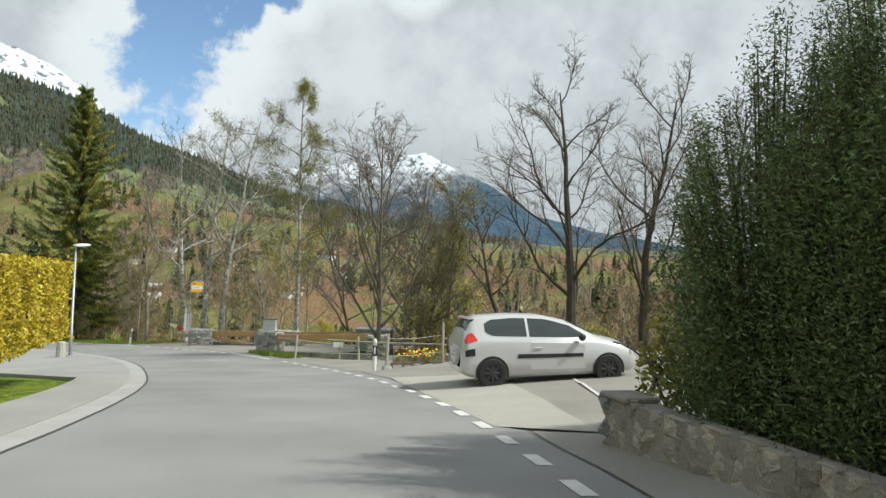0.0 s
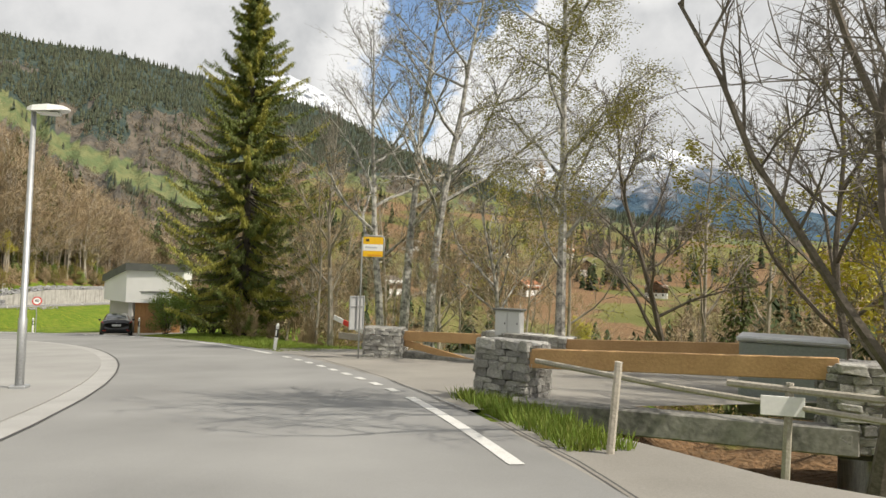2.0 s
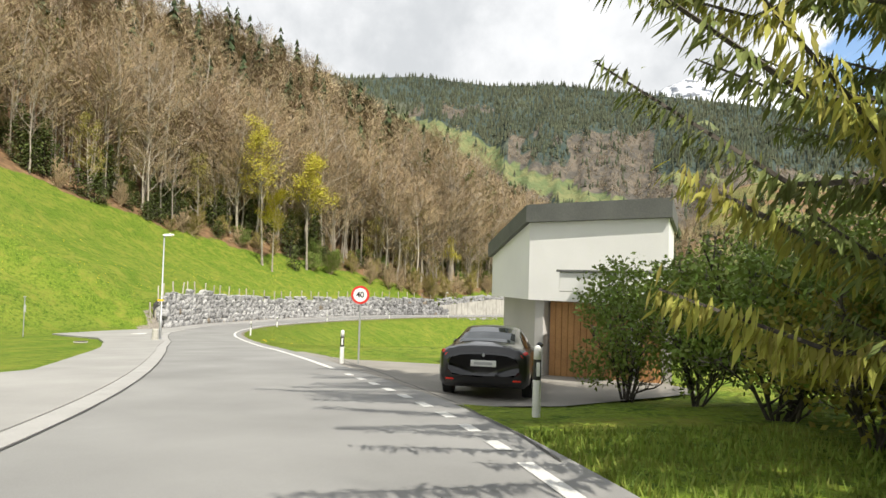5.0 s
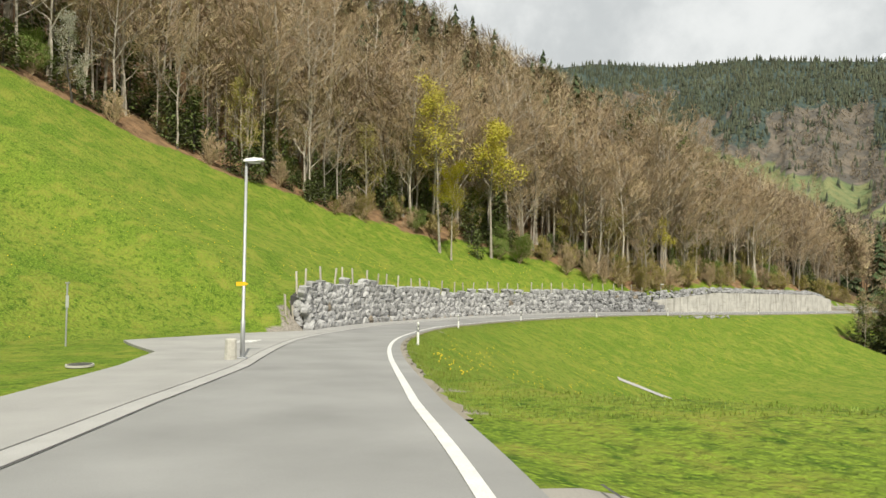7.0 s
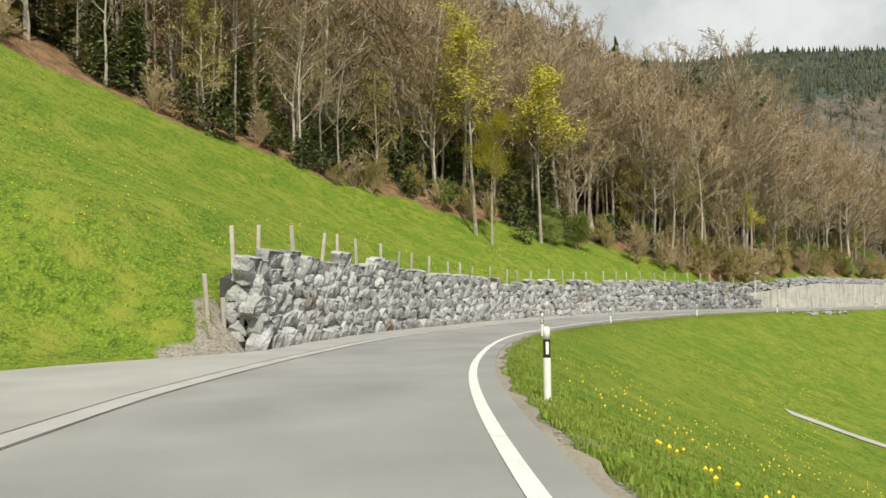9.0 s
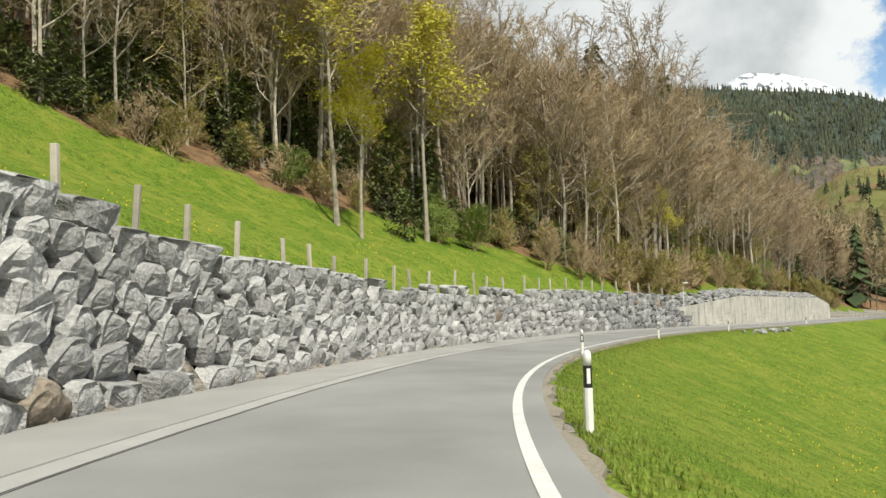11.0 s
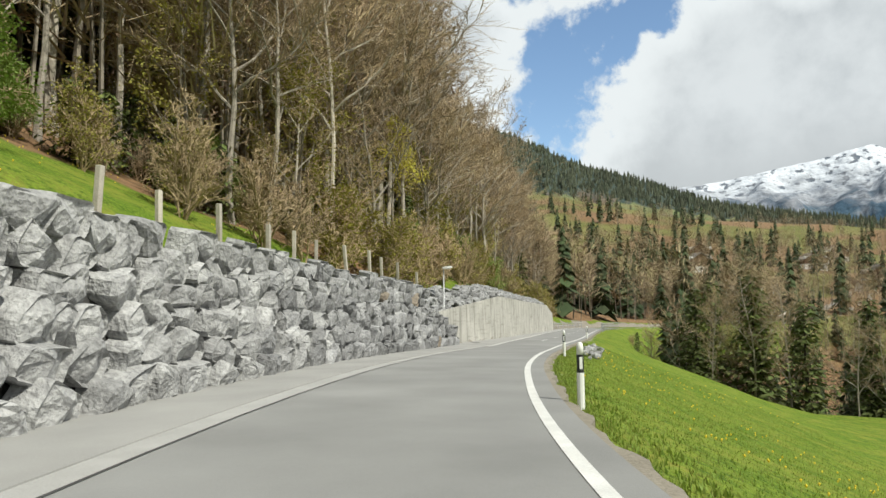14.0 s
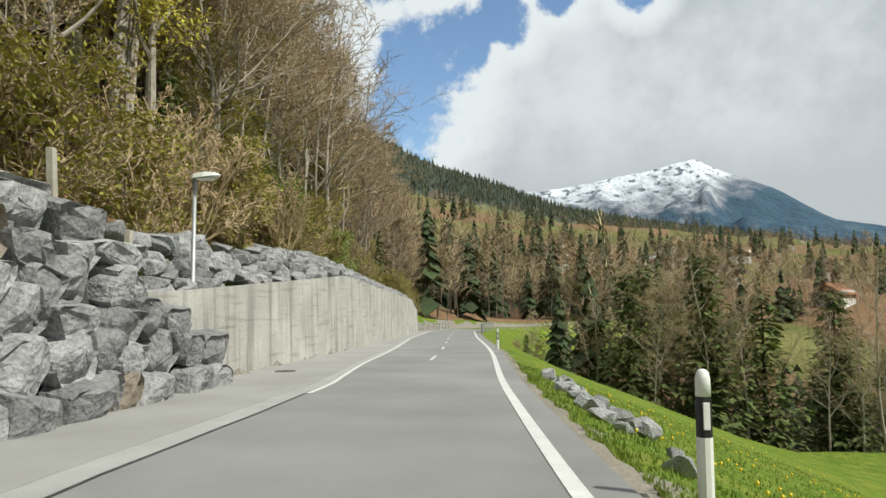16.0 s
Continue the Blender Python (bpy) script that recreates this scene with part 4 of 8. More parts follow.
for k in range(3):
    p = along(123.2 - 0.2 * k, -(6.5 + 0.45 * k))
    ob = new("fence_post", stake_mesh)
    ob.matrix_world = pose(p.x, p.y, ground_at(p.x, p.y), rr.uniform(-8, 8), rr.uniform(-8, 8), 20)
    tagged(ob, "weathered pale wooden fence post on the stone wall", "fence post", "fence posts above the wall")

# ---- level ground to the right of the road ----


def lot_sheet(name, poly_s, right, lift_out, mat, label, lift=-0.012):
    a, b = poly_s
    sh = Shape()
    k, w = int((b - a) / 0.8) + 2, 9
    for i in range(k):
        s = a + (b - a) * i / (k - 1)
        l, r = road_right(s) - 0.02, right(s)
        for j in range(w):
            o = l + (r - l) * j / (w - 1)
            sh.v.append(tuple(along(s, o, lift + lift_out(o))))
    sh.f = [(i * w + j, i * w + j + 1, i * w + w + j + 1, i * w + w + j) for i in range(k - 1) for j in range(w - 1)]
    return thing(name, sh, mat, label, "forecourt", "structure")


def lot_rise(o):
    return float(np.interp(o, [2.2, 3.2, 6, 12], [0, 0.12, 0.32, 0.55]))


lot_sheet("forecourt", (-8, 19.6), lambda s: 12.5, lot_rise, LOT, "dark patched asphalt parking place beside the road")
lot_sheet("forecourt", (19.6, 30.5), lambda s: float(np.interp(s, [19.6, 24, 27, 30.5], [9.0, 7.6, 3.9, 3.0])), lambda o: 0.0, LOT, "worn pale asphalt verge beside the road")
lot_sheet("side_road", (31.6, 41.6), lambda s: float(np.interp(s, [31.6, 41.6], [14, 7.0])), lambda o: 0.0, LOT, "worn asphalt side road over a small bridge")
lot_sheet("forecourt", (41.6, 48), lambda s: float(np.interp(s, [41.6, 45, 48], [8.0, 6.5, 2.6])), lambda o: 0.0, LOT, "worn asphalt edge beside the road")
lot_sheet("forecourt", (67, 84), lambda s: float(np.interp(s, [67, 69.5, 74, 84], [2.4, 9, 9.5, 2.2])), lambda o: float(np.interp(o, [1.8, 3.1, 9], [0, -0.25, -0.28])), LOT, "grey asphalt forecourt in front of the white house")

# ---- trees ----


def branch_path(r, p, d, length, segs, wander, lift):
    pts, d = [p.copy()], d.normalized()
    for _ in range(segs):
        d = (d + Vector((r.gauss(0, wander), r.gauss(0, wander), r.gauss(0, wander) + lift))).normalized()
        pts.append(pts[-1] + d * (length / segs))
    return pts


def bare_crown(seed, height, trunk_r, fork=0.3, limbs=9, spread=0.55, subs=(6, 5, 3), lean=(0, 0), stems=1, droop=0.0, trunk_wander=0.05, sweep=0.5, thick=1.0):
    """Trunk with limbs, and twigs; returns both shapes and the twig tips."""
    r = random.Random(seed)
    wood, twigs, tips = Shape(), Shape(), []
    for st in range(stems):
        tilt = Vector((lean[0] + (r.uniform(-0.35, 0.35) if stems > 1 else 0), lean[1] + (r.uniform(-0.35, 0.35) if stems > 1 else 0), 1))
        h = height * (1 if st == 0 else r.uniform(0.7, 0.95))
        trunk = branch_path(r, Vector((0, 0, -0.3)), tilt, h, 9, trunk_wander, 0.06)
        tr = trunk_r * (1 if stems == 1 else 0.7)
        wood.tube(trunk, [tr * (1.25 if i == 0 else 1) * (1 - 0.93 * (i / 9) ** 0.9) + 0.012 for i in range(10)], 7)
        for a in range(limbs):
            k = fork + (0.97 - fork) * (a + r.random()) / limbs
            x = k * 9
            i = min(int(x), 8)
            p = trunk[i].lerp(trunk[i + 1], x - i)
            az = a * 2.4 + r.uniform(-0.5, 0.5)
            length = height * spread * (1.1 - 0.75 * (k - fork) / (1 - fork)) * r.uniform(0.75, 1.15)
            d = Vector((math.cos(az), math.sin(az), sweep + r.uniform(-0.15, 0.35)))
            limb = branch_path(r, p, d, length, 5, 0.16, 0.09)
            lr = min(tr * (1 - 0.9 * k) * 0.6 + 0.008, length * 0.014 + 0.01)
            wood.tube(limb, [lr * (1 - 0.75 * i / 5) + 0.005 for i in range(6)], 5, cap=False)
            for b in range(subs[0]):
                y = (0.25 + 0.75 * (b + r.random()) / subs[0]) * 5
                j = min(int(y), 4)
                q = limb[j].lerp(limb[j + 1], y - j)
                e = (limb[j + 1] - limb[j]).normalized()
                e = (e + Vector((r.gauss(0, 0.6), r.gauss(0, 0.6), r.gauss(0, 0.4) + 0.15 - droop))).normalized()
                l2 = length * r.uniform(0.25, 0.48)
                sub = branch_path(r, q, e, l2, 3, 0.2, 0.06 - droop * 0.4)
                r2 = lr * 0.32 + 0.004
                wood.tube(sub, [r2 * (1 - 0.7 * i / 3) for i in range(4)], 3, cap=False)
                for c in range(subs[1]):
                    y = (0.15 + 0.85 * (c + r.random()) / subs[1]) * 3
                    j = min(int(y), 2)
                    q2 = sub[j].lerp(sub[j + 1], y - j)
                    e2 = ((sub[j + 1] - sub[j]).normalized() + Vector((r.gauss(0, 0.6), r.gauss(0, 0.6), r.gauss(0, 0.45) + 0.1 - droop))).normalized()
                    l3 = l2 * r.uniform(0.3, 0.6)
                    tw = branch_path(r, q2, e2, l3, 2, 0.2, 0.03 - droop)
                    twigs.tube(tw, [0.009 * thick, 0.006 * thick, 0.002], 3, cap=False)
                    tips.append((tw[1], tw[2]))
                    for _ in range(subs[2]):
                        e3 = ((tw[2] - tw[1]).normalized() + Vector((r.gauss(0, 0.7), r.gauss(0, 0.7), r.gauss(0, 0.5) - droop))).normalized()
                        q3 = tw[0].lerp(tw[2], r.uniform(0.3, 1))
                        end = q3 + e3 * l3 * r.uniform(0.4, 0.8)
                        twigs.tube([q3, end], [0.006 * thick, 0.002], 3, cap=False)
                        tips.append((q3, end))
    return wood, twigs, tips


def leaves(tips, per, size, seed, spread=0.12, hang=0.0):
    r = random.Random(seed)
    sh = Shape()
    for a, b in tips:
        for _ in range(per):
            c = a.lerp(b, r.random()) + Vector((r.gauss(0, spread), r.gauss(0, spread), r.gauss(0, spread) - hang * r.random()))
            u = Vector((r.gauss(0, 1), r.gauss(0, 1), r.gauss(0, 0.6))).normalized()
            w = u.orthogonal().normalized()
            l = size * r.uniform(0.6, 1.3)
            sh.add([tuple(c - u * l), tuple(c + w * l * 0.5), tuple(c + u * l), tuple(c - w * l * 0.5)], [(0, 1, 2, 3)])
    return sh


def spruce(seed, height, radius, whorl=0.55, per=6, sprays=12, spray=0.45, bare=0.08, width=0.2, droop=0.32, trunk_r=None, taper=0.72, ragged=0.0, skirt=0.75, grow=0.2, hang=0.0):
    """Spruce: straight stem, whorls of sagging boughs hung with needle sprays."""
    r = random.Random(seed)
    wood, green = Shape(), Shape()
    tr = trunk_r or height * 0.013
    wood.tube([(0, 0, -0.3), (0, 0, height * 0.5), (0, 0, height)], [tr * 1.2, tr * 0.6, 0.015], 7)
    z = height * bare
    while z < height * 0.985:
        k = z / height
        reach = radius * (1 - k) ** taper * (skirt + (1 - skirt) * min(1, k / grow))
        n = max(3, int(per * (1 - 0.45 * k)))
        for a in range(n):
            az = 6.283 * a / n + r.uniform(-0.4, 0.4) + z * 1.7
            l = reach * r.uniform(0.65 - ragged, 1.15) + 0.12
            out = Vector((math.cos(az), math.sin(az), 0))
            side = Vector((-out.y, out.x, 0))
            sag = droop * (1 - 0.4 * k)
            curve = [Vector((0, 0, z + r.uniform(-0.15, 0.15))) + out * l * t + Vector((0, 0, l * (0.24 * k * t - sag * t * (1.6 - t) + 0.2 * t * t * t))) for t in (0, 0.33, 0.66, 1)]
            wood.tube(curve, [0.012 + 0.01 * l * (1 - q / 3) for q in range(4)], 3, cap=False)
            m = max(3, int(sprays * (0.35 + 0.65 * l / radius)))
            for q in range(m):
                t = 0.12 + 0.88 * (q + r.random()) / m
                i = min(int(t * 3), 2)
                p = curve[i].lerp(curve[i + 1], t * 3 - i)
                sg = 1 if q % 2 else -1
                if hang:
                    p = p + Vector((r.gauss(0, 0.06), r.gauss(0, 0.06), r.gauss(0, 0.06)))
                d = (out * r.uniform(0.25, 0.9) + side * sg * r.uniform(0.3, 1.0) + Vector((0, 0, r.uniform(-0.95, 0.05) - hang * r.random()))).normalized()
                ln = spray * r.uniform(0.6, 1.35) * (1.1 - 0.5 * t)
                w = d.cross(Vector((r.gauss(0, 0.4), r.gauss(0, 0.4), 1))).normalized() * width * ln * r.uniform(0.7, 1.2)
                mid = p + d * ln * 0.45
                green.add([tuple(p), tuple(mid + w), tuple(p + d * ln + Vector((0, 0, -0.12 * ln))), tuple(mid - w + Vector((0, 0, -0.05 * ln)))], [(0, 1, 2, 3)])
        z += whorl * r.uniform(0.8, 1.2) * (1 - 0.4 * k)
    return wood, green


def tree(name, label, category, pieces, x, y, z=None, rot=0.0, scale=1.0, group=""):
    e = thing(name, None, None, label, category, group=group)
    for pn, sh, mt, pl in pieces:
        q = part(pn, sh, mt, e, pl)
        if pn == "twig":
            tagged(q, pl, kind="stuff")
    e.matrix_world = pose(x, y, ground_at(x, y) if z is None else z, 0, 0, rot) @ Matrix.Scale(scale, 4)
    return e


def stand(src, x, y, rot, scale, squash=1.0):
    """Another tree of the same make."""
    ob = copy_thing(src, Matrix.Identity(4))
    ob.matrix_basis = pose(x, y, ground_at(x, y) - 0.1, 0, 0, rot) @ Matrix.Diagonal((scale * squash, scale * squash, scale, 1))
    return ob


# kinds for the wood on the hill
kinds = {}
for k, (h, tr, fk, lm, sp, sb) in enumerate(((17, 0.14, 0.26, 13, 0.34, (7, 6, 4)), (19, 0.155, 0.32, 13, 0.31, (7, 6, 4)), (15, 0.105, 0.2, 13, 0.36, (7, 6, 4)), (21, 0.165, 0.3, 14, 0.3, (7, 6, 4)))):
    w, t, tips_ = bare_crown(100 + k, h, tr, fk, lm, sp, sb, trunk_wander=0.06, sweep=0.85, thick=2.1)
    kinds["bare%d" % k] = (("trunk", w.mesh("trunk", BARK), None, "pale grey bark"), ("crown", t.mesh("crown", TWIG), None, "leafless brown twigs"))
for k, (h, rad) in enumerate(((16, 3.0), (9, 2.3), (4.5, 1.9))):
    w, g = spruce(200 + k, h, rad, (0.62, 0.5, 0.4)[k], 7, (12, 11, 10)[k], (0.75, 0.6, 0.5)[k], width=0.24)
    kinds["spruce%d" % k] = (("trunk", w.mesh("trunk", BARK_DARK), None, ""), ("crown", g.mesh("crown", NEEDLE), None, "dark green needles"))
for k in range(2):
    w, t, tips_ = bare_crown(300 + k, 15 + 3 * k, 0.13, 0.42, 10, 0.22, (5, 4, 2), trunk_wander=0.03, sweep=0.9, thick=1.6)
    kinds["yellow%d" % k] = (("trunk", w.mesh("trunk", BARK), None, ""), ("twig", t.mesh("twig", TWIG), None, ""), ("crown", leaves(tips_, 7, 0.13, 5 + k, 0.35).mesh("crown", LEAF_YELLOW), None, "fresh yellow-green leaves"))
for k in range(2):
    w, t, tips_ = bare_crown(320 + k, 13 + 3 * k, 0.12, 0.12, 14, 0.3, (6, 5, 2), trunk_wander=0.05, sweep=0.8, thick=2.2)
    kinds["spring%d" % k] = (("trunk", w.mesh("trunk", BARK), None, ""), ("twig", t.mesh("twig", TWIG), None, ""), ("crown", leaves(tips_, 2, 0.11, 15 + k, 0.3).mesh("crown", LEAF_BIRCH), None, "sprouting olive leaves"))
for k in range(3):
    w, t, tips_ = bare_crown(330 + k, 3.4, 0.03, 0.05, 10, 0.42, (5, 5, 2), stems=4, trunk_wander=0.08, sweep=0.9, thick=1.7)
    pcs = [("stem", w.mesh("stem", TWIG), None, ""), ("crown", t.mesh("crown", TWIG), None, "tangled bare twigs")]
    if k == 1:
        pcs.append(("leaf", leaves(tips_, 1, 0.055, 9, 0.1).mesh("leaf", LEAF_BIRCH), None, "sprouting yellowish leaves"))
    if k == 2:
        pcs.append(("leaf", leaves(tips_, 3, 0.06, 9, 0.16).mesh("leaf", LEAF_GREEN), None, "dark green leaves"))
    kinds["shrub%d" % k] = tuple(pcs)
TREE_LABEL = {"bare": ("tall leafless beech with pale grey trunk in the hillside wood", "tree"), "spruce": ("dark green spruce at the edge of the wood", "tree"),
              "yellow": ("slender maple with fresh yellow-green leaves among bare trees", "tree"), "spring": ("young hornbeam with sprouting olive leaves above the wall", "tree"), "shrub": ("tangled twiggy shrub at the edge of the wood", "shrub")}
TREE_NAME = {"bare": "beech_tree", "spruce": "spruce_tree", "yellow": "maple_tree", "spring": "hornbeam_tree", "shrub": "shrub"}
made_trees = {}


def plant(kind, x, y, rot, scale, squash=1.0):
    base = kind.rstrip("0123456789")
    if kind not in made_trees:
        made_trees[kind] = tree(TREE_NAME[base], *TREE_LABEL[base], kinds[kind], x, y, None, rot, scale, group="hillside wood")
        made_trees[kind].matrix_basis = pose(x, y, ground_at(x, y) - 0.1, 0, 0, rot) @ Matrix.Diagonal((scale * squash, scale * squash, scale, 1))
        return made_trees[kind]
    ob = made_trees[kind].copy()
    scene.collection.objects.link(ob)
    for c in made_trees[kind].children:
        q = c.copy()
        scene.collection.objects.link(q)
        q.parent = ob
    ob.matrix_basis = pose(x, y, ground_at(x, y) - 0.1, 0, 0, rot) @ Matrix.Diagonal((scale * squash, scale * squash, scale, 1))
    return ob


w, t, tips_ = bare_crown(350, 8.5, 0.1, 0.15, 12, 0.28, (5, 4, 2), trunk_wander=0.05, sweep=0.9, thick=1.6)
BLOSSOM = island_vary(material("white_blossom", (0.5, 0.48, 0.44), (0.74, 0.72, 0.68), 0.6, 6, 0.8, 0.0), 0.2)
bx_, by_ = (-124.2, 45.6)
tree("cherry_tree", "small wild cherry in white blossom at the edge of the wood", "tree", (("trunk", w, BARK_DARK, ""), ("twig", t, TWIG, ""), ("crown", leaves(tips_, 5, 0.075, 77, 0.2), BLOSSOM, "white blossom")), bx_, by_)
tr_ = random.Random(5)
for k in range(260):
    s = tr_.uniform(96, 286)
    depth = abs(tr_.gauss(0, 10))
    p = along(s, -(wood_edge(s) + 0.5 + depth))
    plant("bare%d" % tr_.randrange(4), p.x, p.y, tr_.uniform(0, 360), tr_.uniform(0.8, 1.2) * (0.8 if depth < 2 else 1) * float(np.interp(s, [150, 170, 215, 240], [1.0, 1.3, 1.4, 1.15])), tr_.uniform(0.95, 1.25))
for k in range(64):
    s = tr_.uniform(100, 286)
    depth = 1 + abs(tr_.gauss(0, 7))
    p = along(s, -(wood_edge(s) + 0.5 + depth))
    plant("spruce%d" % tr_.choice((1, 1, 2, 2, 2)), p.x, p.y, tr_.uniform(0, 360), tr_.uniform(0.6, 1.1))
for k in range(190):
    s = tr_.uniform(96, 286)
    p = along(s, -(wood_edge(s) + tr_.uniform(-0.8, 6.5)))
    plant("shrub%d" % tr_.choice((0, 0, 0, 1, 1, 2)), p.x, p.y, tr_.uniform(0, 360), tr_.uniform(0.6, 1.4))
for x, y, sc, kd in ((-139.9, 90.4, 1.35, 1), (-144.4, 100.6, 1.4, 0), (-138.0, 91.4, 0.9, 0)):
    plant("yellow%d" % kd, x, y, tr_.uniform(0, 360), sc, 1.1)
for k in range(120):
    s = tr_.uniform(94, 150) if k % 3 else tr_.uniform(150, 190)
    p = along(s, -(wood_edge(s) + tr_.uniform(0.8, 8)))
    plant(tr_.choice(("spruce2", "spruce2", "spruce1")), p.x, p.y, tr_.uniform(0, 360), tr_.uniform(0.5, 1.1), 1.2)
for k in range(54):
    s, sd = tr_.uniform(262, 292), tr_.choice((1, 1, -1))
    p = along(s, sd * tr_.uniform(6, 30) - (2 if sd < 0 else 0))
    plant(tr_.choice(("bare0", "bare2", "shrub0", "shrub1", "shrub1", "spruce1")), p.x, p.y, tr_.uniform(0, 360), tr_.uniform(0.6, 1.1) * (0.55 if sd > 0 else 1))
for k in range(7):
    p = along(270 + k * 1.6, -7.5 - 0.5 * (k % 3))
    plant("shrub1", p.x, p.y, k * 50, 1.3)
# bushy growth right above the wall's far end
for s, l, sc, kd in ((176, 18, 1.0, "spruce2"), (180, 17.5, 1.1, "shrub2"), (183, 16, 1.3, "shrub2"), (190, 13, 1.6, "shrub0"), (194, 11.5, 1.7, "shrub0"), (197, 11, 1.5, "shrub0"), (200, 10.5, 1.8, "shrub1"), (205, 9.6, 1.6, "shrub1"), (209, 9.2, 1.6, "shrub1"), (213, 9.4, 1.8, "shrub0"), (219, 9.5, 1.6, "shrub1"), (226, 9.6, 1.5, "shrub0"), (233, 9.6, 1.6, "shrub1")):
    p = along(s, -l)
    plant(kd, p.x, p.y, tr_.uniform(0, 360), sc)
for k in range(44):
    s = tr_.uniform(196, 268)
    p = along(s, -(float(wood_edge(s)) + tr_.uniform(1.5, 15)))
    plant(tr_.choice(("spring0", "spring1", "spring0", "bare2", "spruce2")), p.x, p.y, tr_.uniform(0, 360), tr_.uniform(0.6, 1.1), 1.15)
for k in range(14):
    s = tr_.uniform(150, 200)
    p = along(s, -(float(wood_edge(s)) + tr_.uniform(1, 6)))
    plant(tr_.choice(("spruce2", "spruce1", "spring0")), p.x, p.y, tr_.uniform(0, 360), tr_.uniform(0.6, 1.0))
p = along(214, -12)
plant("yellow0", p.x, p.y, 30, 0.75)
for s, l, sc in ((217, 22, 1.75), (224, 19, 1.75), (229, 17, 1.7), (234, 16, 1.55), (239, 17, 1.5), (196, 34, 1.45), (203, 30, 1.35), (212, 33, 1.5), (219, 27, 1.4), (226, 30, 1.5), (232, 27, 1.45), (240, 24, 1.4), (247, 26, 1.5), (253, 21, 1.3), (160, 52, 1.2), (172, 56, 1.2), (152, 60, 1.3)):
    p = along(s, -l)
    plant("spruce0", p.x, p.y, tr_.uniform(0, 360), sc)

# trees on the brink of the lower meadow
for k in range(84):
    t, g = tr_.uniform(-8, 66), abs(tr_.gauss(0, 8)) + 3
    x, y = -129 + 0.775 * t - 0.63 * g, 168 + 0.63 * t + 0.775 * g
    kd = tr_.choice(("spruce0", "spruce0", "bare0", "bare2", "bare1"))
    plant(kd, x, y, tr_.uniform(0, 360), tr_.uniform(0.55, 1.0), tr_.uniform(1.3, 1.7) if kd == "spruce0" else 1.0)

# ---- far woods, joined ----


def far_woods(name, label, spots, kind, mat, seed):
    """Simplified trees: rounded crowns of fine upward twigs, or spires of drooping boughs."""
    r = np.random.RandomState(seed)
    q = np.array(spots)
    n = len(q)
    x, y, z, h = q[:, 0], q[:, 1], q[:, 2], q[:, 3]
    if kind == "bare":
        m = 120
        full = h * r.uniform(0.17, 0.25, n)
        az, u = r.uniform(0, 6.283, (n, m)), r.uniform(0, 1, (n, m))
        lev = r.uniform(0.22, 1.0, (n, m)) ** 0.9
        wide = np.sqrt(np.clip(1 - ((lev - 0.6) / 0.44) ** 2, 0.05, 1)) * full[:, None] * np.sqrt(u)
        bx, by, bz = x[:, None] + np.cos(az) * wide * 0.8, y[:, None] + np.sin(az) * wide * 0.8, z[:, None] + h[:, None] * lev * 0.93
        ln = h[:, None] * r.uniform(0.07, 0.17, (n, m))
        a2 = az + r.normal(0, 0.7, (n, m))
        up = r.uniform(0.1, 1.3, (n, m))
        k = 1 / np.sqrt(1 + up * up)
        dx, dy, dz = np.cos(a2) * ln * k, np.sin(a2) * ln * k, ln * k * up
        t = (0.014 + 0.0023 * h)[:, None] * r.uniform(0.7, 1.4, (n, m))
        px, py = -np.sin(a2) * t, np.cos(a2) * t
        tri = np.stack([np.stack([bx - px, by - py, bz - t * 0.6], -1), np.stack([bx + px, by + py, bz + t * 0.6], -1), np.stack([bx + dx, by + dy, bz + dz], -1)], 2).reshape(-1, 3)
        w = (0.03 + 0.006 * h) * r.uniform(0.5, 1.3, n)
        lean = r.normal(0, 0.03, (2, n)) * h
        trunk = np.stack([np.stack([x - w, y - w, z - 0.5], -1), np.stack([x + w, y - w, z - 0.5], -1), np.stack([x, y + w, z - 0.5], -1), np.stack([x + lean[0], y + lean[1], z + h * 0.85], -1)], 1).reshape(-1, 3)
        faces, verts = np.arange(len(tri)).reshape(-1, 3), tri
        o = 4 * np.arange(n)[:, None]
        stems = Shape()
        stems.v, stems.f = trunk.tolist(), np.concatenate([o + np.array(c)[None, :] for c in ((0, 1, 3), (1, 2, 3), (2, 0, 3))]).tolist()
    else:
        m = 84
        t, az = np.sort(r.uniform(0.06, 0.97, (n, m)), 1), r.uniform(0, 6.283, (n, m))
        c, sn = np.cos(az), np.sin(az)
        l = h[:, None] * 0.225 * (1 - t) ** 0.7 * r.uniform(0.7, 1.2, (n, m)) + 0.15
        wd = l * 0.42 + 0.1
        zt = z[:, None] + h[:, None] * (t + 0.05)
        zd = zt - l * r.uniform(0.35, 0.8, (n, m))
        X, Y = x[:, None] + 0 * l, y[:, None] + 0 * l
        mx_, my_ = X + c * l * 0.6, Y + sn * l * 0.6
        verts = np.stack([np.stack([X, Y, zt + 0.04 * h[:, None]], -1), np.stack([mx_ - sn * wd, my_ + c * wd, (zt + zd) / 2], -1), np.stack([X + c * l, Y + sn * l, zd], -1), np.stack([mx_ + sn * wd, my_ - c * wd, (zt + zd) / 2], -1)], 2).reshape(-1, 3)
        faces = np.arange(len(verts)).reshape(-1, 4)
    sh = Shape()
    sh.v, sh.f = verts.tolist(), faces.tolist()
    ob = thing(name, sh, mat, label, "woods", "stuff")
    if kind == "bare":
        tagged(part("trunks", stems, FAR_STEM, ob, "pale grey trunks"), kind="stuff")
    return ob


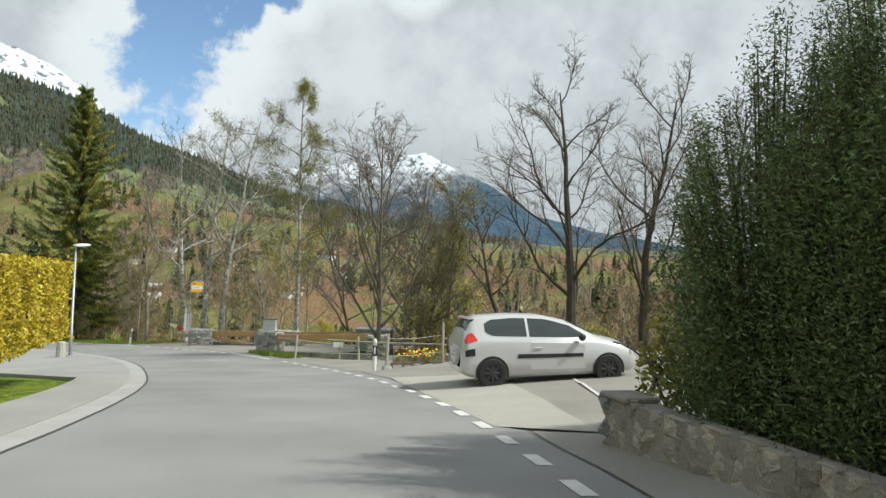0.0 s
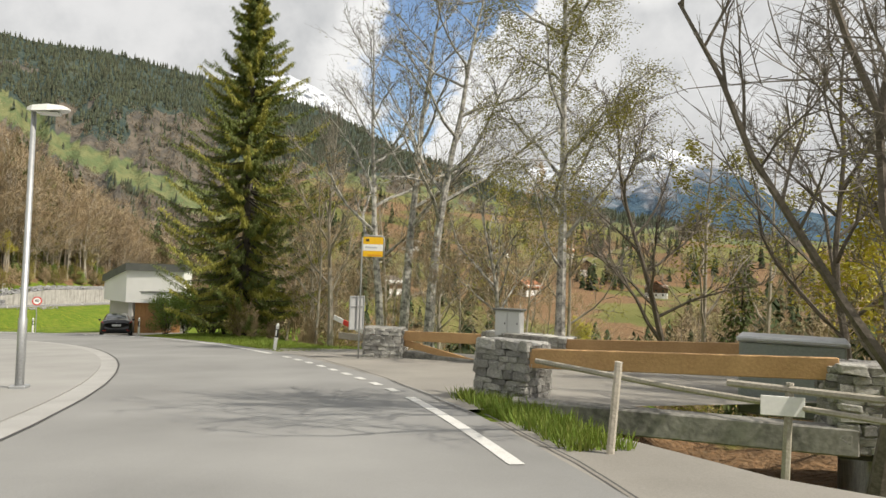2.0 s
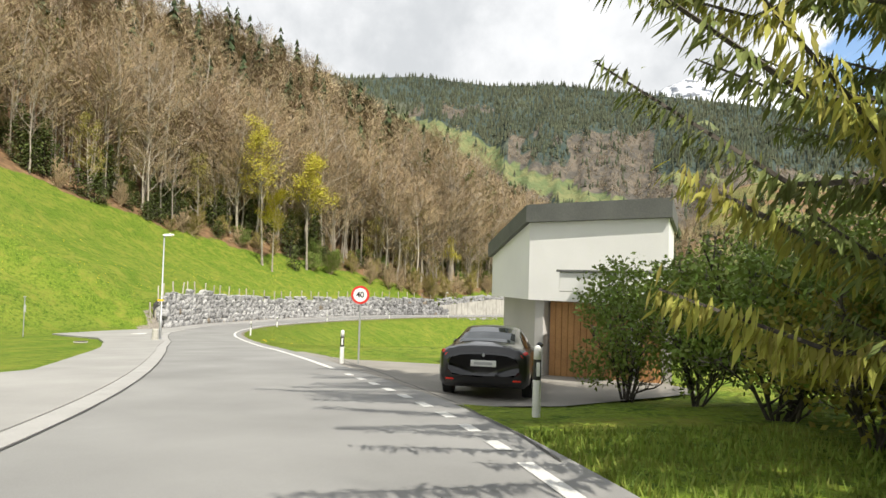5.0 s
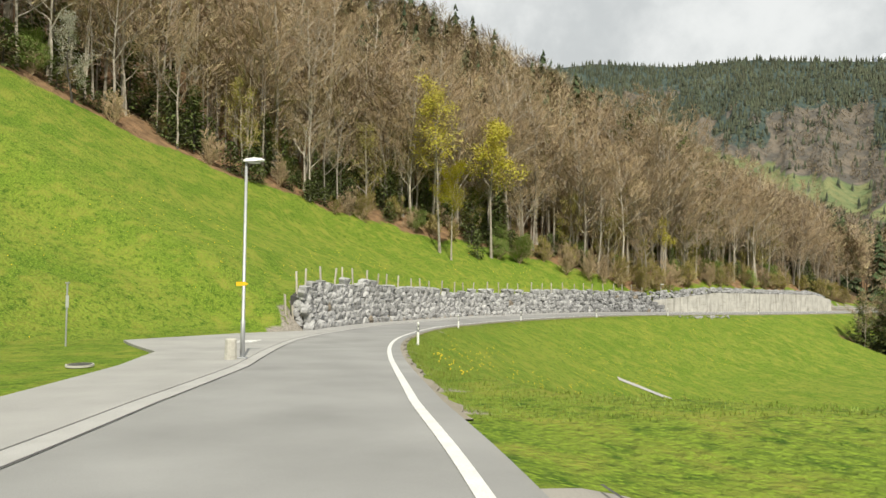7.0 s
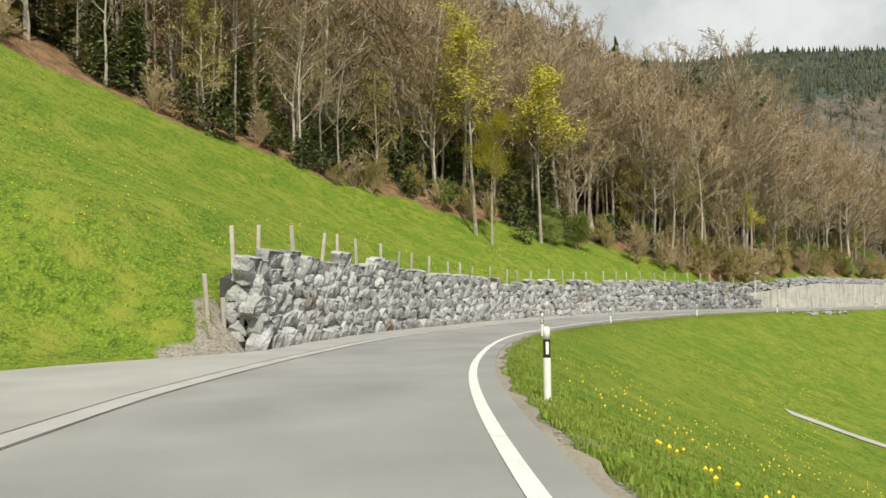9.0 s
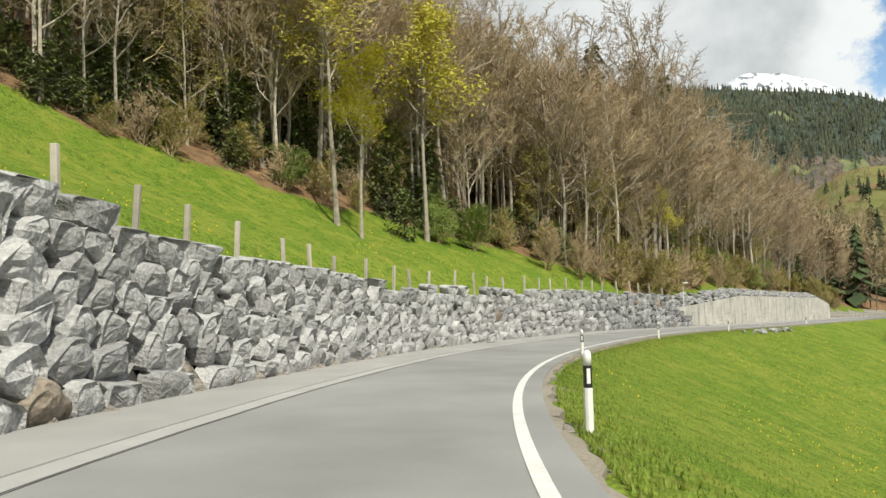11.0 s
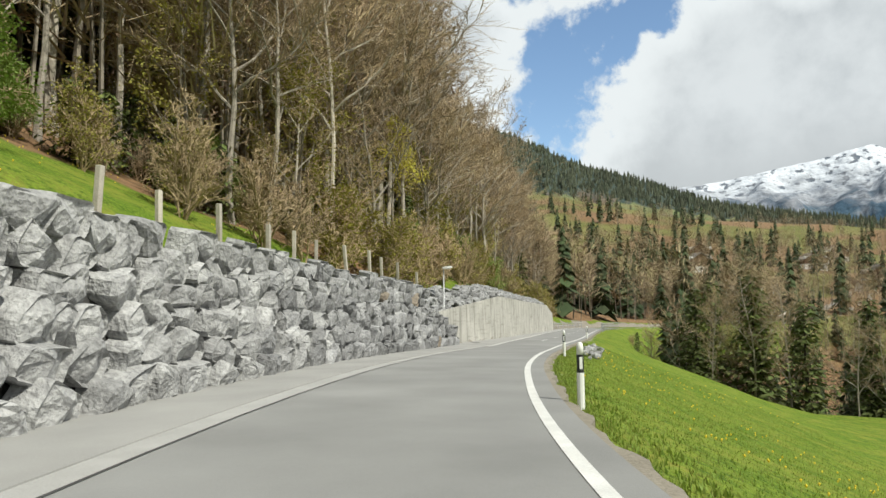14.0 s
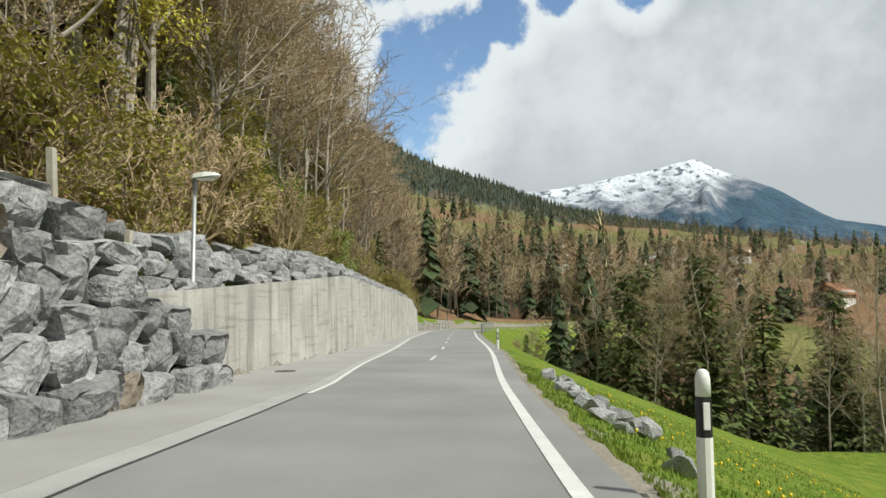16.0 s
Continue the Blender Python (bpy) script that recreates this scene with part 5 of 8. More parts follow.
FAR_STEM = island_vary(material("far_stems", (0.17, 0.145, 0.115), (0.42, 0.37, 0.3), 0.1, 1.0, 0.95, 0.0), 0.35)
FAR_BARE = island_vary(material("far_bare_woods", (0.18, 0.135, 0.08), (0.4, 0.305, 0.185), 0.03, 0.4, 0.95, 0.0, spread=0.6), 0.4, 0.03)
FAR_CONIFER = island_vary(material("far_conifers", (0.025, 0.042, 0.018), (0.07, 0.095, 0.035), 0.03, 0.4, 0.95, 0.0, spread=0.6), 0.3, 0.015)
fr = np.random.RandomState(3)
spots_b, spots_c = [], []
# up the hill behind the edge
n = 5000
ss, dd = fr.uniform(70, 320, n), 4 + 170 * fr.rand(n) ** 1.35
for s, d in zip(ss, dd):
    q = along(min(s, 292), -(wood_edge(min(s, 292)) + d))
    (spots_c if fr.rand() < 0.1 else spots_b).append((q.x, q.y))
# gorge and opposite slope
for k in range(6000):
    s, u = fr.uniform(-10, 292), 48 + 620 * fr.rand() ** 1.25
    q = along(s, right_flat(s) + u)
    dense = wobble(np.array([q.x]), np.array([q.y]), 38, 0.7)[0] + wobble(np.array([q.x]), np.array([q.y]), 15, 2.7)[0] * 0.6
    if u > 120 and dense < -0.15:
        continue
    (spots_c if fr.rand() < (0.34 if u < 130 else 0.12) else spots_b).append((q.x, q.y))
# beyond the bend
for k in range(2900):
    a, d = radians(fr.uniform(-30, 50)), fr.uniform(40, 560)
    x, y = -156 - math.sin(a) * d, 238 + math.cos(a) * d
    if d > 90 and wobble(np.array([x]), np.array([y]), 38, 0.7)[0] + wobble(np.array([x]), np.array([y]), 15, 2.7)[0] * 0.6 < -0.2:
        continue
    (spots_c if fr.rand() < 0.14 else spots_b).append((x, y))


for k in range(900):
    a, d = radians(fr.uniform(0, 110)), fr.uniform(15, 330)
    (spots_c if fr.rand() < 0.2 else spots_b).append((-166 - math.sin(a) * d, 205 + math.cos(a) * d))
for k in range(420):
    s, u = fr.uniform(205, 290), fr.uniform(9, 60)
    q = along(s, u)
    (spots_c if fr.rand() < 0.45 else spots_b).append((q.x, q.y))


def grounded(spots, lo, hi, seed):
    r = np.random.RandomState(seed)
    a = np.array(spots)
    s, o = locate(a[:, 0], a[:, 1])
    brink = -0.63 * a[:, 0] + 0.775 * a[:, 1] - 211.5
    keep = (o > right_flat(s) + 48) | ((brink > (16 if seed == 2 else 8)) & (o > right_flat(s) + 9)) | (-o > wood_edge(s) + (26 if seed == 2 else 2)) | (s > 289)
    a = a[keep]
    z = land(a[:, 0], a[:, 1])[0]
    low = np.where(o[keep] > 0, 0.74, np.where(s[keep] > 285, 0.8, 1.0))
    return [(x, y, q, h) for (x, y), q, h in zip(a, z, r.uniform(lo, hi, len(a)) * low)]


far_woods("bare_woods", "leafless brown beech woods covering the slopes", grounded(spots_b, 14, 23, 1), "bare", FAR_BARE, 1)
far_woods("spruce_woods", "dark spruces scattered through the valley woods", grounded(spots_c, 12, 24, 2), "conifer", FAR_CONIFER, 2)

# ---- things beside the road ----


def lathe(profile, n=12):
    """A turned shape from (radius, height) pairs."""
    sh = Shape()
    for r, z in profile:
        for j in range(n):
            a = 6.2832 * j / n
            sh.v.append((r * math.cos(a), r * math.sin(a), z))
    for i in range(len(profile) - 1):
        for j in range(n):
            q = (j + 1) % n
            sh.f.append((i * n + j, i * n + q, i * n + n + q, i * n + n + j))
    sh.f += [tuple(reversed(range(n))), tuple((len(profile) - 1) * n + j for j in range(n))]
    return sh


def on_ground(x, y, dz=0.0):
    s, o = locate(x, y)
    return float(np.interp(s[0], REF_S, REF[:, 2])) + dz


# marker posts
post = thing("marker_post", None, None, "white roadside marker post with black band and reflector", "marker post", group="roadside marker posts")
part("body", lathe([(0.062, -0.25), (0.062, 0.5), (0.06, 0.505)], 10), WHITE_PAINT, post, "white tapered body")
part("band", lathe([(0.061, 0.5), (0.058, 0.8)], 10), BLACK_PAINT, post, "black band")
part("cap", lathe([(0.058, 0.8), (0.056, 0.93), (0.045, 0.98), (0.02, 1.0)], 10), WHITE_PAINT, post, "rounded white cap", smooth=True)
part("reflector", Shape().box((0, -0.0585, 0.66), (0.05, 0.012, 0.2), 0, 0.003), WHITE_PAINT, post, "white reflector")
POSTS = [(-1.88, 20.3, 0), (-18.8, 42.45, 8), (-46.1, 56.1, 60), (-34.65, 53.2, 60), (-81.6, 66.7, 70), (-100.6, 76.9, 58), (-114.8, 90.15, 45), (-125.2, 106.7, 32), (-132.4, 124.0, 20), (-141.0, 150.5, 16), (-62.5, 59.2, 72)]
for k, (x, y, yaw) in enumerate(POSTS[:10]):
    m = pose(x, y, on_ground(x, y, -0.05), 0, (0, 6, 0, 0, 0, 0, 0, 0, 0, 0)[k], yaw)
    if k == 0:
        post.matrix_basis = m
    else:
        copy_thing(post, m)


# street lamps
def street_lamp(x, y, h, yaw, label, base_box):
    z = on_ground(x, y)
    e = thing("street_lamp", None, None, label, "street lamp", group="street lamps")
    part("pole", Shape().tube([(0, 0, -0.3), (0, 0, 1.2), (0, 0, 1.22), (0, 0, h)], [0.07, 0.07, 0.055, 0.042], 10), GALV, e, "grey steel pole", smooth=True)
    head = Shape()
    for i, (yy, w, zz, t) in enumerate(((-0.1, 0.05, 0.0, 0.05), (0.0, 0.14, -0.02, 0.1), (0.25, 0.19, -0.01, 0.12), (0.48, 0.16, 0.02, 0.08), (0.56, 0.07, 0.04, 0.03))):
        head.v += [(-w, yy, h + zz), (w, yy, h + zz), (w * 0.7, yy, h + zz + t), (-w * 0.7, yy, h + zz + t)]
    head.f = [(i * 4 + j, i * 4 + (j + 1) % 4, i * 4 + 4 + (j + 1) % 4, i * 4 + 4 + j) for i in range(4) for j in range(4)] + [(3, 2, 1, 0), (16, 17, 18, 19)]
    part("head", head, LAMP_WHITE, e, "white hooded lamp head")
    part("lens", Shape().box((0, 0.24, h - 0.035), (0.24, 0.34, 0.03), 0, 0.006), LAMP_WHITE, e, "milky lens")
    part("foot", Shape().box((0, 0, 0.03), (0.26, 0.26, 0.09), 0, 0.015), GALV, e)
    e.matrix_world = pose(x, y, z, 0, 0, yaw)
    if base_box:
        bx, by = base_box
        thing("bollard", Shape().tube([(0, 0, -0.1), (0, 0, 0.62), (0, 0, 0.66)], [0.2, 0.17, 0.14], 10), CONCRETE, "squat grey concrete bollard beside the street lamp", "bollard", m=pose(bx, by, on_ground(bx, by), 0, 0, 0), smooth=False)
    return e


street_lamp(-15.75, 29.9, 4.75, -60, "slim grey street lamp with white head on the pavement", (-15.85, 29.35))
street_lamp(-70.6, 57.0, 6.2, -20, "slim grey street lamp with white head on the pavement", (-70.2, 56.62))
street_lamp(-142.75, 131.05, 4.55, -75, "slim grey street lamp with white head before the wall", None)
SIGN_YELLOW = material("sign_yellow", (0.75, 0.42, 0.01), (0.82, 0.5, 0.015), 2, 20, 0.5, 0.0)
SIGN_RED = material("sign_red", (0.55, 0.025, 0.02), (0.65, 0.04, 0.03), 2, 20, 0.45, 0.0)
SIGN_GREY = material("sign_aluminium", (0.42, 0.43, 0.44), (0.56, 0.57, 0.58), 2, 20, 0.45, 0.05, metal=0.3)
trail = thing("trail_sign", None, None, "yellow arrow-shaped footpath sign on the lamp pole", "sign")
trail.matrix_world = pose(-70.6, 57.0, on_ground(-70.6, 57.0, 2.35), 0, 0, 70) @ Matrix.Scale(0.75, 4)
arrow = Shape().add([(-0.3, -0.075, -0.08), (0.08, -0.075, -0.08), (0.2, -0.075, 0), (0.08, -0.075, 0.08), (-0.3, -0.075, 0.08), (-0.3, -0.06, -0.08), (0.08, -0.06, -0.08), (0.2, -0.06, 0), (0.08, -0.06, 0.08), (-0.3, -0.06, 0.08)],
                    [(0, 1, 2, 3, 4), (9, 8, 7, 6, 5)] + [(j, 5 + j, 5 + (j + 1) % 5, (j + 1) % 5) for j in range(5)])
part("plate", arrow, SIGN_YELLOW, trail)


# round speed sign
def disc(r, y, n=32, t=0.004):
    vs = [(r * math.cos(6.2832 * j / n), y - t / 2, r * math.sin(6.2832 * j / n)) for j in range(n)] + [(r * math.cos(6.2832 * j / n), y + t / 2, r * math.sin(6.2832 * j / n)) for j in range(n)]
    return Shape().add(vs, [tuple(range(n)), tuple(reversed(range(n, 2 * n)))] + [(j, n + j, n + (j + 1) % n, (j + 1) % n) for j in range(n)])


def text_part(body, size, parent, m, mat):
    cu = bpy.data.curves.new("digit", "FONT")
    cu.body, cu.size, cu.align_x, cu.align_y, cu.extrude, cu.offset = body, size, "CENTER", "CENTER", 0.002, 0.006
    cu.materials.append(mat)
    ob = new("digit", cu)
    ob.parent = parent
    ob.matrix_basis = m
    return ob


speed = thing("speed_sign", None, None, "round speed limit sign with red rim on a steel pole", "traffic sign")
speed.matrix_world = pose(-47.3, 57.35, on_ground(-47.3, 57.35), 0, 0, 50)
part("pole", Shape().tube([(0, 0, -0.3), (0, 0, 2.3)], [0.03, 0.03], 8), GALV, speed)
part("rim", disc(0.3, -0.04, t=0.02), SIGN_RED, speed, "red rim").location.z = 2.07
part("face", disc(0.225, -0.053, t=0.008), WHITE_PAINT, speed, "white face").location.z = 2.07
text_part("40", 0.26, speed, pose(0, -0.06, 2.07, 90, 0, 0), BLACK_PAINT)

# small signpost at the field path
pathpost = thing("path_post", None, None, "thin grey signpost with small plates at the field path", "signpost")
pathpost.matrix_world = pose(-80.6, 50.9, ground_at(-80.6, 50.9), 0, 0, 60)
part("pole", Shape().tube([(0, 0, -0.3), (0, 0, 2.6)], [0.035, 0.035], 8), GALV, pathpost)
part("plate", Shape().box((0.05, -0.05, 1.85), (0.14, 0.02, 0.5), 0, 0.004), SIGN_GREY, pathpost)
part("cap", Shape().box((0, 0, 2.62), (0.16, 0.1, 0.06), 0, 0.01), GALV, pathpost)

# bus stop
stop = thing("bus_stop_sign", None, None, "yellow and white bus stop plate in a steel frame", "bus stop")
stop.matrix_world = pose(-14.1, 40.25, on_ground(-14.1, 40.25), 0, 0, 20)
part("pole", Shape().tube([(-0.33, 0, -0.2), (-0.33, 0, 3.62), (-0.29, 0, 3.69), (0.29, 0, 3.69), (0.33, 0, 3.62), (0.33, 0, 3.05)], [0.024] * 6, 8), GALV, stop, smooth=True)
for nm, z0, z1, mt in (("plate", 3.44, 3.66, SIGN_YELLOW), ("name_field", 3.24, 3.44, WHITE_PAINT), ("plate", 3.06, 3.24, SIGN_YELLOW)):
    part(nm, Shape().box((0, 0, (z0 + z1) / 2), (0.6, 0.03, z1 - z0 - 0.003), 0, 0.003), mt, stop)
part("lettering", Shape().box((-0.06, -0.018, 3.345), (0.36, 0.006, 0.045)), SIGN_GREY, stop, "illegible grey line of writing")
part("lettering", Shape().box((0.05, -0.018, 3.11), (0.42, 0.006, 0.03)), material("sign_orange", (0.6, 0.22, 0.01), (0.66, 0.26, 0.02), 2, 20, 0.5, 0), stop, "illegible orange line of writing")
part("mark", Shape().box((-0.17, -0.018, 3.56), (0.1, 0.006, 0.07)), BLACK_PAINT, stop)
board = thing("timetable_board", None, None, "grey metal back of a framed timetable board", "notice board")
board.matrix_world = pose(-14.56, 40.2, on_ground(-14.56, 40.2), 0, 0, 66)
part("panel", Shape().box((0, 0, 1.35), (0.54, 0.03, 1.0), 0, 0.01), SIGN_GREY, board)
for x_ in (-0.27, 0, 0.27):
    part("frame_bar", Shape().box((x_, -0.03, 1.35), (0.045, 0.03, 1.02), 0, 0.006), GALV, board)
for z_ in (0.86, 1.55, 1.84):
    part("frame_bar", Shape().box((0, -0.034, z_), (0.58, 0.024, 0.045), 0, 0.006), GALV, board)


# masonry of flat fieldstones
def stone_block(name, label, a, b, thick, z0, z1, seed, category="stone pillar", cap=True, course=0.115, size=0.25):
    """A masonry block between two plan points, each stone its own part."""
    a, b = Vector((*a, 0)), Vector((*b, 0))
    d = b - a
    ln = d.length
    yaw = math.degrees(math.atan2(d.y, d.x))
    e = thing(name, None, None, label, category)
    e.matrix_world = pose(a.x, a.y, z0, 0, 0, yaw)
    h = z1 - z0
    part("core", Shape().box((ln / 2, thick / 2, h / 2 - 0.12), (ln - 0.1, thick - 0.1, h + 0.2)), CORE, e)
    r = random.Random(seed)
    meshes = []
    for k in range(6):
        bx = Shape().box((0, 0, 0), (2, 2, 2), 0, 0.22)
        bx.v = [(v[0] + r.uniform(-0.14, 0.14), v[1] + r.uniform(-0.16, 0.16), v[2] + r.uniform(-0.16, 0.16)) for v in bx.v]
        meshes.append(bx.mesh("stone", MASONRY))
    runs = (((0, 0), (1, 0), ln), ((0, thick), (1, 0), ln), ((0, 0), (0, 1), thick), ((ln, 0), (0, 1), thick))
    for (ox, oy), (dx, dy), run in runs:
        z = -0.12
        while z < h - 0.04:
            c = course * r.uniform(0.7, 1.4)
            u = 0.0
            while u < run - 0.02:
                w = min(size * r.uniform(0.5, 1.5), run - u + 0.03)
                m = pose(ox + dx * (u + w / 2), oy + dy * (u + w / 2), z + c / 2, r.uniform(-5, 5), r.uniform(-5, 5), (90 if dy else 0) + r.uniform(-5, 5)) @ Matrix.Diagonal((w * 0.49, 0.09 * r.uniform(0.8, 1.25), c * 0.5, 1))
                q = new("stone", meshes[r.randrange(6)])
                q.parent, q.matrix_basis = e, m
                u += w
            z += c
    if cap:
        part("coping", Shape().box((ln / 2, thick / 2, h + 0.01), (ln + 0.06, thick + 0.06, 0.09), 0, 0.025), MASONRY, e, "flat stone coping")
    return e


stone_block("stone_pillar", "squat grey fieldstone pillar at the bridge", (-8.36, 32.15), (-7.46, 31.86), 0.6, -2.35, -1.38, 1)
stone_block("stone_pillar", "squat grey fieldstone pillar at the bridge", (-14.5, 40.75), (-13.38, 40.9), 0.55, -2.98, -2.05, 2)
stone_block("stone_wall", "low dark fieldstone wall carrying a meter cabinet", (-10.5, 40.05), (-8.05, 39.25), 0.5, -2.85, -1.9, 3, "stone wall")
stone_block("stone_pillar", "squat grey fieldstone pillar at the bridge", (-3.25, 31.45), (-2.4, 31.5), 0.7, -2.3, -1.35, 4)
garden_wall = thing("stone_wall", None, None, "low brown-grey fieldstone garden wall below dark shrubs", "garden wall")
GW_A, GW_B = Vector((1.8, 7.7, -0.62)), Vector((3.6, 1.2, -0.35))
gw_d = (GW_B - GW_A).normalized()
GARDEN_STONE = material("brown_fieldstone", (0.2, 0.175, 0.145), (0.52, 0.46, 0.39), 2.0, 22, 0.9, 0.6, vary=0.35, dist=0.02)
gw_m = Matrix.Translation(GW_A) @ Matrix.Rotation(math.atan2(gw_d.y, gw_d.x), 4, "Z")
MORTAR = material("wall_mortar", (0.2, 0.185, 0.16), (0.36, 0.335, 0.3), 2.0, 30, 0.95, 0.5)
part("core", Shape().box((3.4, 0.19, 0.32), (6.75, 0.3, 0.78)), MORTAR, garden_wall).matrix_basis = gw_m
part("coping", Shape().box((0.22, 0.2, 0.735), (0.55, 0.42, 0.06), 0, 0.015), MORTAR, garden_wall, "flat grey coping slab").matrix_basis = gw_m
gw_r = random.Random(9)
for u_, z_, outline_ in boulder_cells(0.0, 25.0, lambda s: 2.65 + 0.12 * math.sin(s * 2.1), gw_r):
    q = new("stone", boulder_shape(outline_, gw_r).mesh("stone", GARDEN_STONE))
    q.parent = garden_wall
    q.matrix_basis = gw_m @ Matrix.Translation((u_ * 0.27, 0.05, z_ * 0.27)) @ Matrix.Rotation(math.pi, 4, "Z") @ Matrix.Diagonal((0.255, 0.2, 0.255, 1))
for k in range(3):
    for j in range(2):
        q = new("stone", ROCK_MESHES[(k * 2 + j) % 12])
        q.parent = garden_wall
        q.matrix_basis = gw_m @ pose(0.02, 0.1 + 0.2 * j, 0.14 + 0.24 * k, 10 * j, 5 * k, 40 * k + 90 * j) @ Matrix.Diagonal((0.3, 0.26, 0.26, 1))


def beam(name, label, a, b, w, h, mat, category="timber rail", group=""):
    a, b = Vector(a), Vector(b)
    d = b - a
    m = Matrix.Translation((a + b) / 2) @ d.to_track_quat("X", "Z").to_matrix().to_4x4()
    return thing(name, Shape().box((0, 0, 0), (d.length, w, h), 0, 0.012), mat, label, category, m=m, group=group)


beam("timber_rail", "thick fresh timber guard rail of the bridge", (-7.5, 31.9, -1.55), (-3.2, 31.6, -1.36), 0.1, 0.3, NEW_WOOD, group="timber rails")
beam("timber_rail", "thick fresh timber guard rail of the bridge", (-8.05, 39.3, -2.02), (-3.9, 37.7, -1.72), 0.1, 0.3, NEW_WOOD, group="timber rails")
beam("timber_rail", "thick fresh timber guard rail of the bridge", (-13.4, 41.1, -2.24), (-10.45, 40.2, -2.1), 0.08, 0.3, NEW_WOOD, group="timber rails")
beam("timber_rail", "diagonal fresh timber brace below the guard rail", (-13.7, 41.25, -2.4), (-10.5, 40.25, -2.86), 0.06, 0.2, NEW_WOOD, group="timber rails")
beam("wooden_board", "grey weathered board beside the barrier", (-16.0, 41.9, -2.45), (-14.8, 41.2, -2.4), 0.04, 0.22, FENCE_WOOD, "board")
bar = thing("road_barrier", None, None, "red and white striped barrier bar on a post", "barrier")
a_, b_ = Vector((-16.1, 41.7, -1.84)), Vector((-14.15, 40.75, -2.32))
q_ = (b_ - a_).to_track_quat("X", "Z").to_matrix().to_4x4()
bar.matrix_world = Matrix.Translation(a_) @ q_
for k in range(4):
    part("stripe", Shape().box(((k + 0.5) * 0.54, 0, 0), (0.54, 0.03, 0.16), 0, 0.004), SIGN_RED if k % 2 else WHITE_PAINT, bar)
cab = thing("meter_cabinet", None, None, "pale grey metal meter cabinet with two doors above stonework", "cabinet")
cab.matrix_world = pose(-10.1, 39.78, -1.94, 0, 0, -8)
part("body", Shape().box((0.36, 0.17, 0.36), (0.74, 0.3, 0.72), 0, 0.012), SIGN_GREY, cab)
part("roof", Shape().box((0.36, 0.16, 0.74), (0.84, 0.42, 0.05), 0, 0.012), ROOF_DARK, cab, "dark flat cover")
for x_ in (0.18, 0.54):
    d_ = part("door", Shape().box((x_, 0.012, 0.36), (0.34, 0.02, 0.66), 0, 0.006), material("cabinet_door", (0.5, 0.52, 0.53), (0.6, 0.62, 0.63), 2, 20, 0.5, 0.05), cab)
    part("lock", Shape().box((x_ + 0.11, -0.004, 0.36), (0.03, 0.014, 0.05), 0, 0.003), BLACK_PAINT, d_)
    part("lower_door", Shape().box((x_, -0.04, -0.2), (0.34, 0.03, 0.26), 0, 0.006), SIGN_GREY, cab)
box_ = thing("utility_box", None, None, "large grey-green utility box beside the bridge", "utility box")
box_.matrix_world = pose(-3.3, 35.2, -2.5, 0, 0, -8)
BOX_GREY = material("grey_green_paint", (0.2, 0.23, 0.21), (0.3, 0.33, 0.31), 1.5, 20, 0.6, 0.1)
part("body", Shape().box((0, 0, 0.55), (1.7, 1.1, 1.3), 0, 0.04), BOX_GREY, box_)
part("lid", Shape().box((0, 0, 1.24), (1.8, 1.2, 0.1), 0, 0.03), SIGN_GREY, box_, "pale overhanging lid")
# bridge edge and channel
STAINED = material("dark_stained_concrete", (0.09, 0.088, 0.08), (0.33, 0.32, 0.29), 1.6, 12, 0.92, 0.4, spread=0.4, contrast=1.4)
thing("bridge_edge", Shape().box((0, 0, 0), (4.6, 0.35, 0.36), 0, 0.02), STAINED, "stained concrete edge beam of the small bridge", "bridge", "structure", m=pose(-5.3, 31.45, -2.28, 0, 0, 2))
thing("bridge_edge", Shape().box((0, 0, 0), (4.8, 0.3, 0.36), 0, 0.02), STAINED, "stained concrete edge beam of the small bridge", "bridge", "structure", m=pose(-5.9, 38.7, -2.75, 0, 0, -20))
thing("bridge_edge", Shape().box((0, 0, 0), (3.6, 0.3, 0.2), 0, 0.02), STAINED, "stained concrete edge beam of the small bridge", "bridge", "structure", m=pose(-12.0, 40.75, -2.82, 0, 0, -16))
for k, (x, y, h) in enumerate(((-5.85, 28.4, 0.92), (-4.15, 29.0, 0.75), (-3.3, 28.6, 0.85), (-1.55, 20.4, 1.1), (0.1, 21.2, 1.45), (1.9, 22.2, 1.1))):
    z = on_ground(x, y)
    ob = thing("wooden_stake", Shape().tube([(0, 0, -0.35), (0, 0, h)], [0.045, 0.04], 7), FENCE_WOOD, "weathered round wooden stake", "stake", group="wooden stakes", m=pose(x, y, z, (3, -2, 2, 0, 1, 0)[k], (4, 2, -3, 2, -1, 2)[k], 0))
for a, b in (((-7.2, 31.2, -1.5), (-3.3, 28.5, -1.5)), ((-4.7, 29.3, -1.35), (0.2, 26.8, -1.15))):
    thing("pole_rail", Shape().tube([a, tuple((Vector(a) + Vector(b)) / 2 + Vector((0, 0, -0.03))), b], [0.04, 0.037, 0.03], 7), FENCE_WOOD, "long grey wooden pole as a hand rail", "fence rail", group="pole rails")
thing("paper_notice", Shape().box((0, 0, 0), (0.42, 0.015, 0.2), 0, 0.004), WHITE_PAINT, "blank white notice plate on the pole rail", "notice", m=pose(-4.2, 28.95, -1.5, 0, 0, 6))
